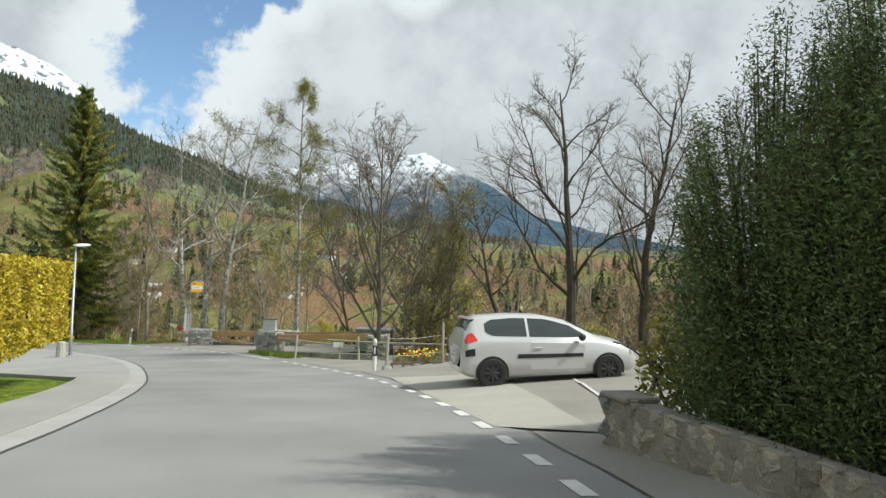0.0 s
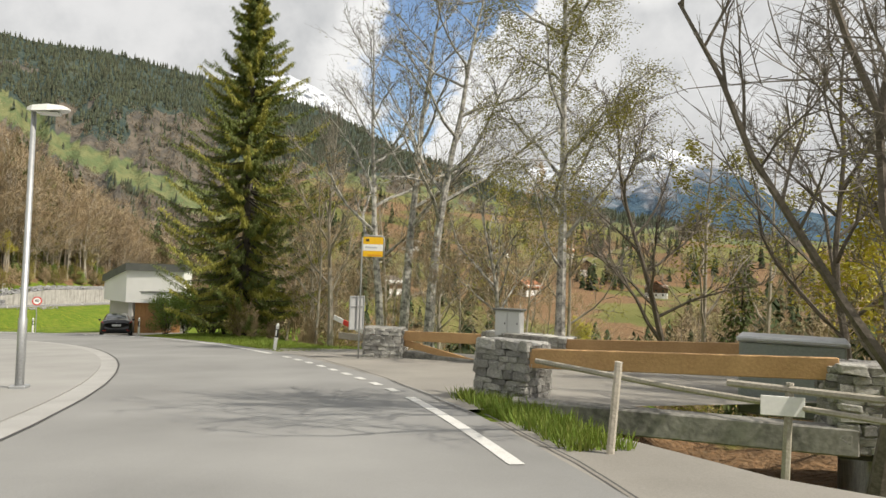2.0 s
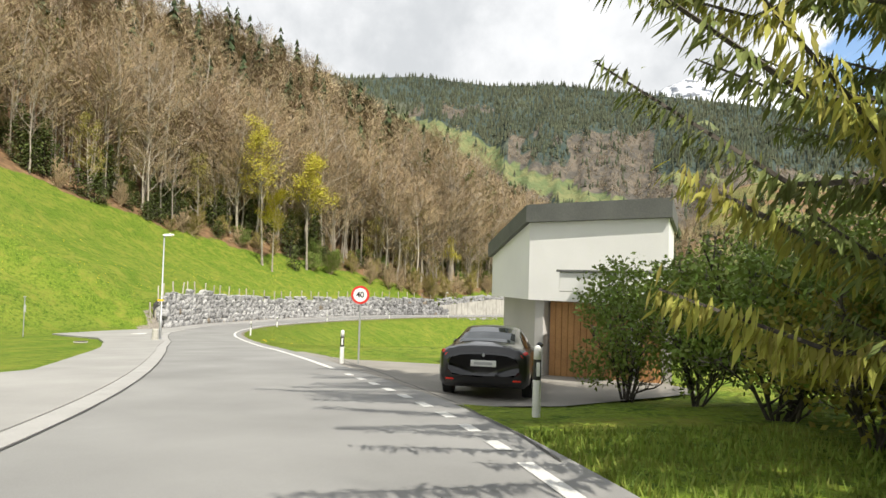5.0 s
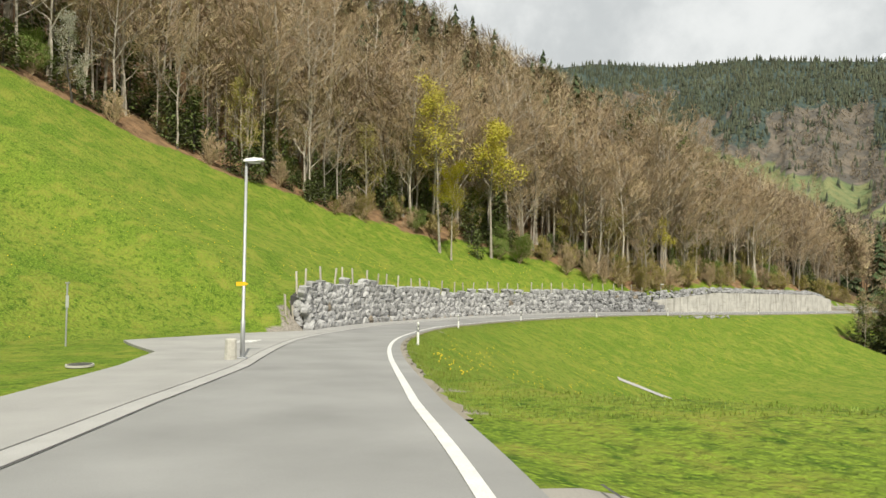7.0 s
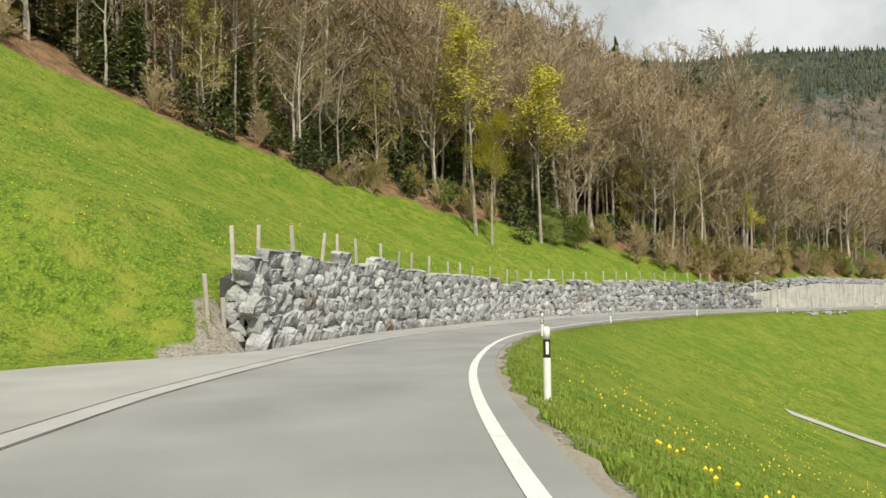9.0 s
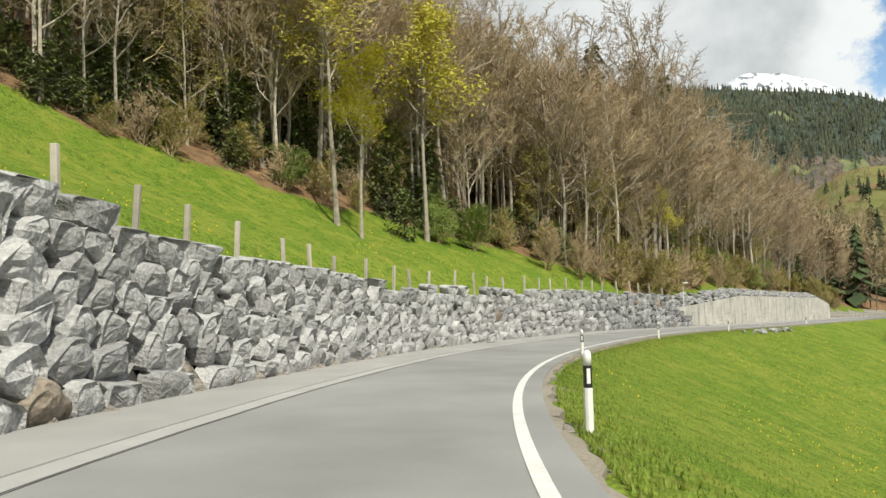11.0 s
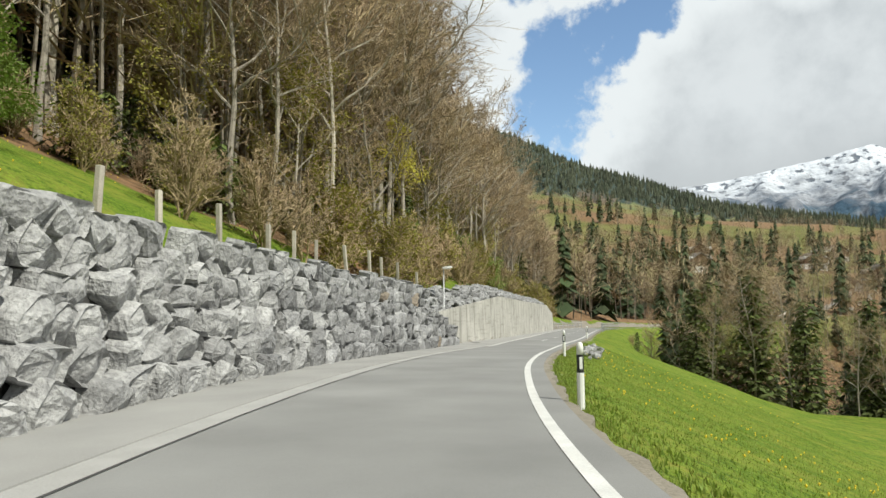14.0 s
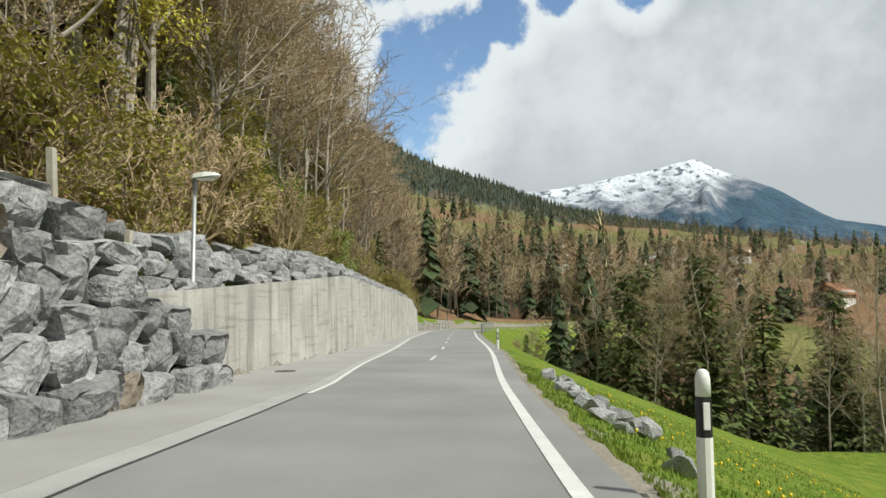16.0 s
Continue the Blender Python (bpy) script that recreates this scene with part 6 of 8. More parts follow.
for z in (0.45, 0.95):
    for a, b in (((-1.55, 20.4), (0.1, 21.2)), ((0.1, 21.2), (1.9, 22.2)), ((1.9, 22.2), (4.4, 23.4))):
        za, zb = on_ground(*a, z), on_ground(*b, z + 0.1)
        mid = ((a[0] + b[0]) / 2, (a[1] + b[1]) / 2, (za + zb) / 2 - 0.05)
        thing("rope", Shape().tube([(*a, za), mid, (*b, zb)], [0.012] * 3, 5), KERB, "pale rope strung along the flower bed", "rope", group="bed ropes")
# flower bed
bed = Shape()
for i in range(9):
    t = i / 8
    x, y = -1.5 + 4.3 * t, 20.5 + 2.3 * t
    z = on_ground(x, y)
    bed.v += [(x, y, z - 0.1), (x + 0.05, y + 0.15, z + 0.22), (x + 0.3, y + 0.8, z + 0.34), (x + 0.55, y + 1.6, z + 0.2), (x + 0.65, y + 1.9, z - 0.2)]
bed.f = [(i * 5 + j, i * 5 + 5 + j, i * 5 + 6 + j, i * 5 + j + 1) for i in range(8) for j in range(4)] + [(0, 1, 2, 3, 4), (44, 43, 42, 41, 40)]
flowers = thing("flower_bed", bed, material("garden_soil", (0.05, 0.035, 0.022), (0.13, 0.1, 0.06), 2, 18, 0.95, 0.6), "stone-edged flower bed with daffodils and tulips", "flower bed")
fr2 = random.Random(8)
for i in range(16):
    t = i / 15
    x, y = -1.5 + 4.3 * t, 20.45 + 2.3 * t
    b = new("edging_stone", ROCK_MESHES[i % 12])
    b.parent = flowers
    b.matrix_basis = pose(x, y, on_ground(x, y, 0.08), fr2.uniform(-15, 15), fr2.uniform(-15, 15), fr2.uniform(0, 360)) @ Matrix.Diagonal((fr2.uniform(0.3, 0.5), fr2.uniform(0.25, 0.4), fr2.uniform(0.2, 0.34), 1))
green_, yel_, red_ = Shape(), Shape(), Shape()
for k in range(420):
    t, d = fr2.random(), fr2.uniform(0.2, 1.5)
    x, y = -1.45 + 4.3 * t + 0.3 * d, 20.5 + 2.3 * t + d
    z = on_ground(x, y, 0.2)
    h = fr2.uniform(0.18, 0.42)
    green_.add([(x - 0.02, y, z), (x + 0.02, y, z), (x + fr2.uniform(-0.1, 0.1), y + fr2.uniform(-0.1, 0.1), z + h)], [(0, 1, 2)])
    clump = math.sin(t * 17) + math.sin(t * 5 + 1)
    if clump > 0.2 and k % 2 == 0 or k % 23 == 0:
        tgt = red_ if k % 11 == 0 or k % 23 == 0 else yel_
        r = fr2.uniform(0.035, 0.055)
        tgt.add([tuple(Vector((x, y, z + h)) + Vector(v) * r) for v in ((1, 0, 0), (0, 1, 0), (-1, 0, 0), (0, -1, 0), (0, 0, 1), (0, 0, -1))], [(0, 1, 4), (1, 2, 4), (2, 3, 4), (3, 0, 4), (1, 0, 5), (2, 1, 5), (3, 2, 5), (0, 3, 5)])
tagged(part("leaf_blades", green_, GRASS_BLADE, flowers), kind="stuff")
tagged(part("daffodil_heads", yel_, DANDELION, flowers, "bright yellow flower heads"), kind="stuff")
tagged(part("tulip_heads", red_, TULIP_RED, flowers, "red flower heads"), kind="stuff")


# hedge and dense shrubs
def leaf_mass(n, seed, place, size, mat_dir=0.5):
    r = random.Random(seed)
    sh = Shape()
    for _ in range(n):
        c, nrm = place(r)
        u = (Vector((r.gauss(0, 1), r.gauss(0, 1), r.gauss(0, 1))) + nrm * mat_dir).normalized()
        a = u.orthogonal().normalized()
        a = (a * r.uniform(-1, 1) + u.cross(a) * r.uniform(-1, 1)).normalized()
        b = u.cross(a)
        l = size * r.uniform(0.6, 1.4)
        sh.add([tuple(c - a * l), tuple(c + b * l * 0.55), tuple(c + a * l), tuple(c - b * l * 0.55)], [(0, 1, 2, 3)])
    return sh


hx, hy, hh = 12.5, 1.5, 1.9


def hedge_place(r):
    side = r.choice("ffftre")
    x, y, z = r.uniform(0, hx), r.uniform(0, hy), 0.05 + hh * r.random()
    dent = 0.05 * math.sin(x * 5 + z * 3) + r.gauss(0, 0.05)
    if side == "f":
        return Vector((x, dent, z)), Vector((0, -1, 0.3))
    if side == "t":
        return Vector((x, y, hh + dent)), Vector((0, 0, 1))
    if side == "r":
        return Vector((hx + dent, y, z)), Vector((1, 0, 0.2))
    return Vector((x, y, z)), Vector((0, 0, 1))


hedge = thing("hedge", None, None, "clipped golden-yellow garden hedge beside the pavement", "hedge")
ha = along(19.2, -5.55)
hedge.matrix_world = pose(*along(6.5, -5.15, -0.05), 0, 0, math.degrees(math.atan2(ha.y - along(6.5, -5.35).y, ha.x - along(6.5, -5.35).x)))
part("leaf_mass", leaf_mass(26000, 3, hedge_place, 0.05), HEDGE_GOLD, hedge)
# solid darker box: the hedge's inner shade put into its colour
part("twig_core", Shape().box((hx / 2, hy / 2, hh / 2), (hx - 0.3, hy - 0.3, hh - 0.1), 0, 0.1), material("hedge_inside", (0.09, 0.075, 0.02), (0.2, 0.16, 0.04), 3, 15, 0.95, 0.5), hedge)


def evergreen(name, label, x, y, z, h, rad, seed, columns=26, per=340, mat=YEW, size=0.1, category="shrub"):
    """Upright evergreen: many feathery shoots that rise from the base."""
    r = random.Random(seed)
    sh, wood = Shape(), Shape()
    for c in range(columns):
        az, q = r.uniform(0, 6.283), math.sqrt(r.random())
        top = h * (1 - 0.45 * q * q) * r.uniform(0.72, 1.0)
        bx, by = math.cos(az) * q * rad * 0.55, math.sin(az) * q * rad * 0.55
        tx, ty = math.cos(az) * q * rad, math.sin(az) * q * rad
        wood.tube([(bx * 0.6, by * 0.6, -0.1), (bx, by, top * 0.4), (tx, ty, top * 0.95)], [0.03, 0.02, 0.006], 4, cap=False)
        q_ = np.random.RandomState(seed * 100 + c)
        u = q_.rand(per)
        w = (0.3 * (1 - u) + 0.09) * rad * 0.62
        p = np.stack([bx + (tx - bx) * u + q_.normal(0, 1, per) * w, by + (ty - by) * u + q_.normal(0, 1, per) * w, 0.02 + top * u + q_.normal(0, 0.06, per)], 1)
        d = np.stack([tx * 0.4 + q_.normal(0, 0.7, per), ty * 0.4 + q_.normal(0, 0.7, per), q_.uniform(-0.1, 0.9, per)], 1)
        d /= np.linalg.norm(d, axis=1)[:, None]
        sd = np.cross(d, q_.normal(0, 1, (per, 3)))
        sd /= np.linalg.norm(sd, axis=1)[:, None]
        l = (size * q_.uniform(0.7, 1.8, per))[:, None]
        k = len(sh.v)
        sh.v.extend(map(tuple, np.stack([p - d * l, p + sd * l * 0.32, p + d * l, p - sd * l * 0.32], 1).reshape(-1, 3).tolist()))
        sh.f.extend((k + 4 * a, k + 4 * a + 1, k + 4 * a + 2, k + 4 * a + 3) for a in range(per))
    e = thing(name, None, None, label, category)
    part("stem", wood, BARK_DARK, e)
    part("foliage", sh, mat, e)
    e.matrix_world = pose(x, y, z)
    return e


for k, (x, y, h, rad) in enumerate(((3.15, 6.7, 4.4, 1.0), (3.75, 5.4, 4.6, 1.15), (4.0, 4.1, 4.8, 1.15), (4.8, 7.2, 5.6, 1.4), (4.3, 2.8, 5.4, 1.15), (5.3, 5.4, 7.6, 1.7))):
    evergreen("juniper", "tall dark green juniper bush above a stone wall", x, y, on_ground(x, y, 0.3), h, rad, 60 + k, 60, 1700, YEW, 0.018)


def leafy_bush(x, y, h, rad, seed, n=5200, mat=LEAF_GREEN, label="dense leafy green garden shrub beside the road", size=0.05):
    r0 = random.Random(seed)
    lobes = [(Vector((r0.gauss(0, 0.4) * rad, r0.gauss(0, 0.4) * rad, h * r0.uniform(0.25, 0.8))), rad * r0.uniform(0.3, 0.55)) for _ in range(14)]

    def place(r):
        c, q = lobes[r.randrange(14)]
        v = Vector((r.gauss(0, 1), r.gauss(0, 1), r.gauss(0, 1))).normalized()
        p = c + v * q * (r.random() ** 0.35)
        p.z = max(0.05, p.z)
        return p, v
    wood, tw, tp = bare_crown(seed, h, 0.03, 0.05, 7, 0.4, (4, 3, 1), stems=4, trunk_wander=0.08, sweep=0.9, thick=1.2)
    e = thing("shrub", None, None, label, "shrub")
    part("stem", wood, BARK_DARK, e)
    tagged(part("twig", tw, TWIG_GREY, e), kind="stuff")
    part("leaf_mass", leaf_mass(n, seed, place, size), mat, e)
    e.matrix_world = pose(x, y, max(ground_at(x, y), on_ground(x, y, -1.5)))
    return e


for k, (x, y, h, rad) in enumerate(((-36.6, 57.6, 2.9, 1.5), (-34.6, 57.0, 2.8, 1.5), (-32.6, 56.0, 3.0, 1.6), (-30.6, 55.4, 2.6, 1.4), (-34.0, 59.0, 3.6, 1.8), (-31.5, 58.0, 3.8, 1.9))):
    leafy_bush(x, y, h, rad, 80 + k)
for k, (x, y, h, rad) in enumerate(((2.9, 7.9, 1.9, 0.8), (2.6, 22.6, 1.3, 0.7), (5.0, 23.2, 1.6, 0.9))):
    leafy_bush(x, y, h, rad, 95 + k, 1800, LEAF_BIRCH, "loose yellowish-green garden shrub", 0.045)

# ---- trees beside the road ----


def roadside(label, x, y, seed, h, tr, mat=BARK, twig=TWIG_GREY, leaf=None, per=1, leaf_size=0.05, category="tree", z=None, name="tree", **kw):
    w, t, tips = bare_crown(seed, h, tr, **kw)
    pcs = [("trunk", w, mat, ""), ("crown", t, twig, "fine leafless twigs")]
    if leaf:
        pcs.append(("leaf_mass", leaves(tips, per, leaf_size, seed, 0.14, 0.15), leaf, "young yellowish leaves"))
    return tree(name, label, category, pcs, x, y, z if z is not None else max(ground_at(x, y), on_ground(x, y, -1.2)), seed * 37 % 360)


BARK_GREY = material("brown_grey_bark", (0.08, 0.068, 0.055), (0.22, 0.19, 0.16), 2.5, 20, 0.95, 0.6)
big = dict(fork=0.22, limbs=13, spread=0.42, subs=(9, 6, 4), trunk_wander=0.08, sweep=0.75, thick=1.3)
roadside("large old leafless ash with spreading dark limbs", 6.05, 31.0, 21, 13.5, 0.3, BARK_DARK, **big)
roadside("large old leafless ash with spreading dark limbs", 9.6, 33.0, 22, 13.5, 0.28, BARK_DARK, **big)
roadside("large old leafless ash with spreading dark limbs", 13.2, 30.0, 23, 13.0, 0.28, BARK_DARK, **big)
roadside("large old leafless ash with spreading dark limbs", 3.4, 36.0, 24, 9.5, 0.17, BARK_DARK, fork=0.4, limbs=11, spread=0.3, subs=(7, 5, 3), trunk_wander=0.08, sweep=0.9, thick=1.2)
roadside("vase-shaped leafless roadside tree with grey bark", -3.0, 30.75, 25, 10.5, 0.125, BARK_GREY, fork=0.2, limbs=18, spread=0.5, subs=(8, 6, 4), trunk_wander=0.05, sweep=1.7, thick=1.3, name="roadside_tree")
roadside("slender white-barked birch with young yellow-green leaves", -8.7, 42.3, 26, 16, 0.17, BIRCH, TWIG_GREY, LEAF_BIRCH, 16, 0.03, fork=0.2, limbs=22, spread=0.24, subs=(8, 6, 2), droop=0.25, trunk_wander=0.02, sweep=0.6, name="birch_tree")
roadside("tall birch with patchy white and dark bark", -14.9, 47.8, 27, 17, 0.25, BIRCH, TWIG_GREY, LEAF_BIRCH, 1, 0.05, fork=0.35, limbs=13, spread=0.38, subs=(8, 6, 3), trunk_wander=0.05, sweep=0.6, name="birch_tree")
roadside("tall birch with patchy white and dark bark", -16.8, 49.4, 28, 17, 0.24, BIRCH, TWIG_GREY, fork=0.35, limbs=13, spread=0.32, subs=(8, 6, 3), trunk_wander=0.04, sweep=0.7, name="birch_tree")
roadside("tall birch with patchy white and dark bark", -18.6, 51.2, 29, 16, 0.22, BIRCH, TWIG_GREY, fork=0.3, limbs=13, spread=0.32, subs=(8, 6, 3), trunk_wander=0.04, sweep=0.8, name="birch_tree")
roadside("pale-barked leafless tree with rising branches", -22.0, 52.6, 30, 13, 0.16, BARK, fork=0.25, limbs=14, spread=0.34, subs=(8, 6, 3), trunk_wander=0.04, sweep=1.1, name="roadside_tree")
roadside("twin-stemmed pale roadside tree without leaves", -11.6, 46.5, 31, 8, 0.12, BIRCH, TWIG_GREY, LEAF_BIRCH, 1, 0.05, stems=2, fork=0.3, limbs=7, spread=0.4, subs=(5, 5, 2), sweep=0.6, name="roadside_tree")
dense = dict(fork=0.18, limbs=14, spread=0.4, subs=(9, 6, 4), trunk_wander=0.09, sweep=0.7, thick=1.5)
for k, (x, y, h) in enumerate(((0.6, 37.0, 10), (-1.2, 41.5, 11), (-5.6, 45.0, 10), (-0.6, 34.0, 7.5))):
    roadside("tangled leafless tree with grey spreading branches by the stream", x, y, 160 + k, h, 0.12, BARK_GREY, TWIG_GREY, None if k % 3 else LEAF_BIRCH, 1, 0.05, name="streamside_tree", **dense)
rt = random.Random(77)
for k, (x, y, h) in enumerate(((1.0, 40, 7), (-1.5, 34.5, 6.5), (4.8, 45, 8), (-4.5, 47, 9), (9, 42, 9), (-20, 55, 9), (-24.5, 55.5, 8), (15, 37, 9), (-10, 52, 9), (-14, 55, 9), (18, 30, 10), (-2, 52, 10))):
    yl = k in (3, 8, 9, 11)
    roadside("young leafless tree on the slope below the road" if not yl else "young tree with fresh yellow-green leaves below the road", x, y, 120 + k, h, 0.09, BARK, TWIG_GREY, LEAF_BIRCH if yl else None, 3, 0.07, fork=0.2, limbs=8, spread=0.36, subs=(5, 4, 3), sweep=0.8, thick=1.3, name="slope_tree")
w, g = spruce(41, 20.8, 8.0, 0.62, 8, 620, 0.28, 0.1, 0.105, 0.42, 0.26, 0.85, 0.3, 0.45, 0.4, 0.8)
w2, g2 = spruce(42, 20.2, 9.2, 0.85, 7, 900, 0.28, 0.14, 0.105, 0.6, 0.2, 0.85, 0.4, 0.4, 0.42, 1.6)
tree("spruce_tree", "large old spruce with sagging boughs beside the road", "tree", (("trunk", w, BARK_DARK, ""), ("crown", g, NEEDLE_OLD, "dark green needles"), ("branch", w2, BARK_DARK, ""), ("hanging_bough", g2, NEEDLE_LIT, "hanging needle sprays in a sunlit olive")), -28.4, 54.2, on_ground(-28.4, 54.2, -0.7), 20)
w, g = spruce(43, 11, 2.4, 0.5, 7, 26, 0.5, 0.06, 0.15, 0.35)
tree("spruce_tree", "slim dark spruce behind the bare trees", "tree", (("trunk", w, BARK_DARK, ""), ("crown", g, NEEDLE, "")), -2.5, 58, None, 0)

# thicket on the slope beyond the bridge
tk = random.Random(31)
for k in range(170):
    s_, o_ = tk.uniform(20, 62), tk.uniform(9.5, 36)
    if s_ < 30 and o_ < 24:
        continue
    p = along(s_, o_)
    if (p - Vector((-3.3, 35.2, p.z))).length < 3 or (31 < s_ < 42 and o_ < 15) or (41 < s_ < 60 and o_ < 26):
        continue
    plant(tk.choice(("shrub0", "shrub0", "shrub1", "shrub1", "shrub1")), p.x, p.y, tk.uniform(0, 360), tk.uniform(0.9, 2.0))
for k in range(40):
    s_, o_ = tk.uniform(14, 66), tk.uniform(18, 52)
    p = along(s_, o_)
    plant(tk.choice(("bare0", "bare2", "bare2", "yellow0", "shrub1")), p.x, p.y, tk.uniform(0, 360), tk.uniform(0.45, 0.75))

for k in range(8):
    s_ = tk.uniform(54, 66)
    p = along(s_, float(np.interp(s_, [43, 50, 60, 66], [6.5, 4.6, 4.8, 6])) + abs(tk.gauss(0, 2.2)))
    plant("shrub%d" % tk.choice((0, 0, 0, 1)), p.x, p.y, tk.uniform(0, 360), tk.uniform(0.4, 0.8))
for k in range(16):
    s_ = tk.uniform(44, 62)
    p = along(s_, 7 + abs(tk.gauss(0, 4)))
    plant(tk.choice(("bare0", "bare2")), p.x, p.y, tk.uniform(0, 360), tk.uniform(0.35, 0.6))
for k, (s_, o_, h_, r_) in enumerate(((60.5, 6.6, 2.4, 1.3), (62.5, 5.8, 2.2, 1.3), (64.5, 6.5, 2.6, 1.4))):
    p = along(s_, o_)
    leafy_bush(p.x, p.y, h_, r_, 140 + k, 3000, LEAF_BIRCH if k % 2 else LEAF_GREEN)
# side wall of the cutting below the bridge
thing("stone_abutment", Shape().box((0, 0, 0), (0.5, 1.6, 1.6), 0, 0.03), MASONRY, "dark stone abutment under the small bridge", "bridge", "structure", m=pose(-7.0, 31.0, -3.25, 0, 0, -16))
thing("stone_abutment", Shape().box((0, 0, 0), (0.4, 5.0, 1.9), 0, 0.03), MASONRY, "dark stone abutment under the small bridge", "bridge", "structure", m=pose(-2.3, 34.3, -3.45, 0, 0, -6))

# ---- cars ----
GLASS = bpy.data.materials.new("car_glass")
GLASS.use_nodes = True
gb = GLASS.node_tree.nodes["Principled BSDF"]
gb.inputs["Base Color"].default_value = (0.035, 0.045, 0.045, 1)
gb.inputs["Roughness"].default_value = 0.04
gb.inputs["Specular IOR Level"].default_value = 0.9


def car_paint(name, colour, metal):
    m = material(name, tuple(c * 0.93 for c in colour), colour, 3, 90, 0.28, 0.0, metal=metal)
    b = m.node_tree.nodes["Principled BSDF"]
    b.inputs["Coat Weight"].default_value = 0.8
    b.inputs["Coat Roughness"].default_value = 0.05
    return m


SILVER = car_paint("silver_car_paint", (0.62, 0.62, 0.63), 0.25)
BLACK_CAR = car_paint("black_car_paint", (0.008, 0.008, 0.009), 0.0)
TYRE = material("tyre_rubber", (0.015, 0.015, 0.015), (0.03, 0.03, 0.03), 5, 60, 0.85, 0.2)
RIM_DARK = material("dark_wheel_rim", (0.04, 0.04, 0.042), (0.08, 0.08, 0.085), 5, 30, 0.4, 0.05, metal=0.5)
TAIL_RED = material("tail_lamp_red", (0.6, 0.035, 0.02), (0.72, 0.05, 0.03), 4, 30, 0.15, 0.0)


class Loft:
    """A car body lofted from cross-sections: (x, underside, belt, roof, half width low, at belt, at roof)."""

    def __init__(self, rows):
        self.r = np.array(rows)

    def at(self, x):
        return [float(np.interp(x, self.r[:, 0], self.r[:, i])) for i in range(1, 7)]

    def ring(self, x):
        zb, zs, zr, wm, ws, wr = self.at(x)
        mid = min(0.56, zs - 0.1)
        return [(0, zb), (wm * 0.86, zb), (wm * 0.975, zb + 0.1), (wm, mid), (wm * 0.985, zs - 0.06), (ws, zs), (ws * 0.45 + wr * 0.55, zs + (zr - zs) * 0.55), (wr, zr - 0.05), (wr * 0.8, zr - 0.008), (wr * 0.4, zr + 0.012), (0, zr + 0.016)]

    def point(self, x, v, side, out=0.0):
        q = self.ring(x)
        u = v * 10
        i = min(int(u), 9)
        k = u - i
        y, z = q[i][0] + (q[i + 1][0] - q[i][0]) * k, q[i][1] + (q[i + 1][1] - q[i][1]) * k
        n = Vector((q[i + 1][1] - q[i][1], -(q[i + 1][0] - q[i][0])))
        n = n.normalized() if n.length > 1e-6 else Vector((0, 1))
        return (x, side * (y + n.x * out), z + n.y * out)

    def body(self):
        sh = Shape()
        xs = np.unique(np.concatenate([np.linspace(a, b, 4) for a, b in zip(self.r[:-1, 0], self.r[1:, 0])]))
        w = 21
        for x in xs:
            q = self.ring(x)
            sh.v += [(x, y, z) for y, z in q] + [(x, -y, z) for y, z in reversed(q[1:-1])] + [(x, -q[0][0], q[0][1])]
        for i in range(len(xs) - 1):
            for j in range(w - 1):
                sh.f.append((i * w + j, i * w + j + 1, i * w + w + j + 1, i * w + w + j))
        sh.f += [tuple(range(w - 1)), tuple(reversed([(len(xs) - 1) * w + j for j in range(w - 1)]))]
        return sh

    def panel(self, outline, side, out=0.008, n=12):
        """A patch on the flank: outline gives (x, v low, v high) along its length."""
        o = np.array(outline)
        sh = Shape()
        for x in np.linspace(o[0, 0], o[-1, 0], n):
            lo, hi = np.interp(x, o[:, 0], o[:, 1]), np.interp(x, o[:, 0], o[:, 2])
            sh.v += [self.point(x, lo + (hi - lo) * k / 4, side, out) for k in range(5)]
        sh.f = [(i * 5 + j, i * 5 + j + 1, i * 5 + 6 + j, i * 5 + 5 + j) for i in range(n - 1) for j in range(4)]
        return sh

    def across(self, x0, x1, v0, out=0.008, n=6):
        """A patch over the roof line from side to side: rear window or windscreen."""
        sh = Shape()
        for x in np.linspace(x0, x1, n):
            row = [self.point(x, v0 + (1 - v0) * k / 4, 1, out) for k in range(5)] + [self.point(x, v0 + (1 - v0) * k / 4, -1, out) for k in (3, 2, 1, 0)]
            sh.v += row
        sh.f = [(i * 9 + j, i * 9 + j + 1, i * 9 + 10 + j, i * 9 + 9 + j) for i in range(n - 1) for j in range(8)]
        return sh


def add_wheels(e, places, rad, rim_mat, spokes):
    for x, y in places:
        s = 1 if y > 0 else -1
        tyre = lathe([(rad * 0.62, -0.1), (rad * 0.93, -0.1), (rad, -0.07), (rad, 0.07), (rad * 0.93, 0.1), (rad * 0.66, 0.1), (rad * 0.63, 0.07)], 28)
        t = part("wheel", tyre, TYRE, e, m=pose(x, y, rad, -90 * s, 0, 0), smooth=False)
        rim = lathe([(rad * 0.64, 0.0), (rad * 0.66, 0.09), (rad * 0.6, 0.095), (rad * 0.56, 0.06)], 24)
        part("rim", rim, rim_mat, t)
        sp = Shape()
        for k in range(spokes):
            a = 360 * k / spokes
            sp.box((0, 0, 0), (rad * 0.56, 0.05, 0.025), 0, 0.006, m=Matrix.Rotation(radians(a), 4, "Z") @ Matrix.Translation((rad * 0.3, 0, 0.075)))
        sp.add(*(lambda q: (q.v, q.f))(lathe([(rad * 0.16, 0.06), (rad * 0.15, 0.1)], 12)))
        part("spokes", sp, rim_mat, t)


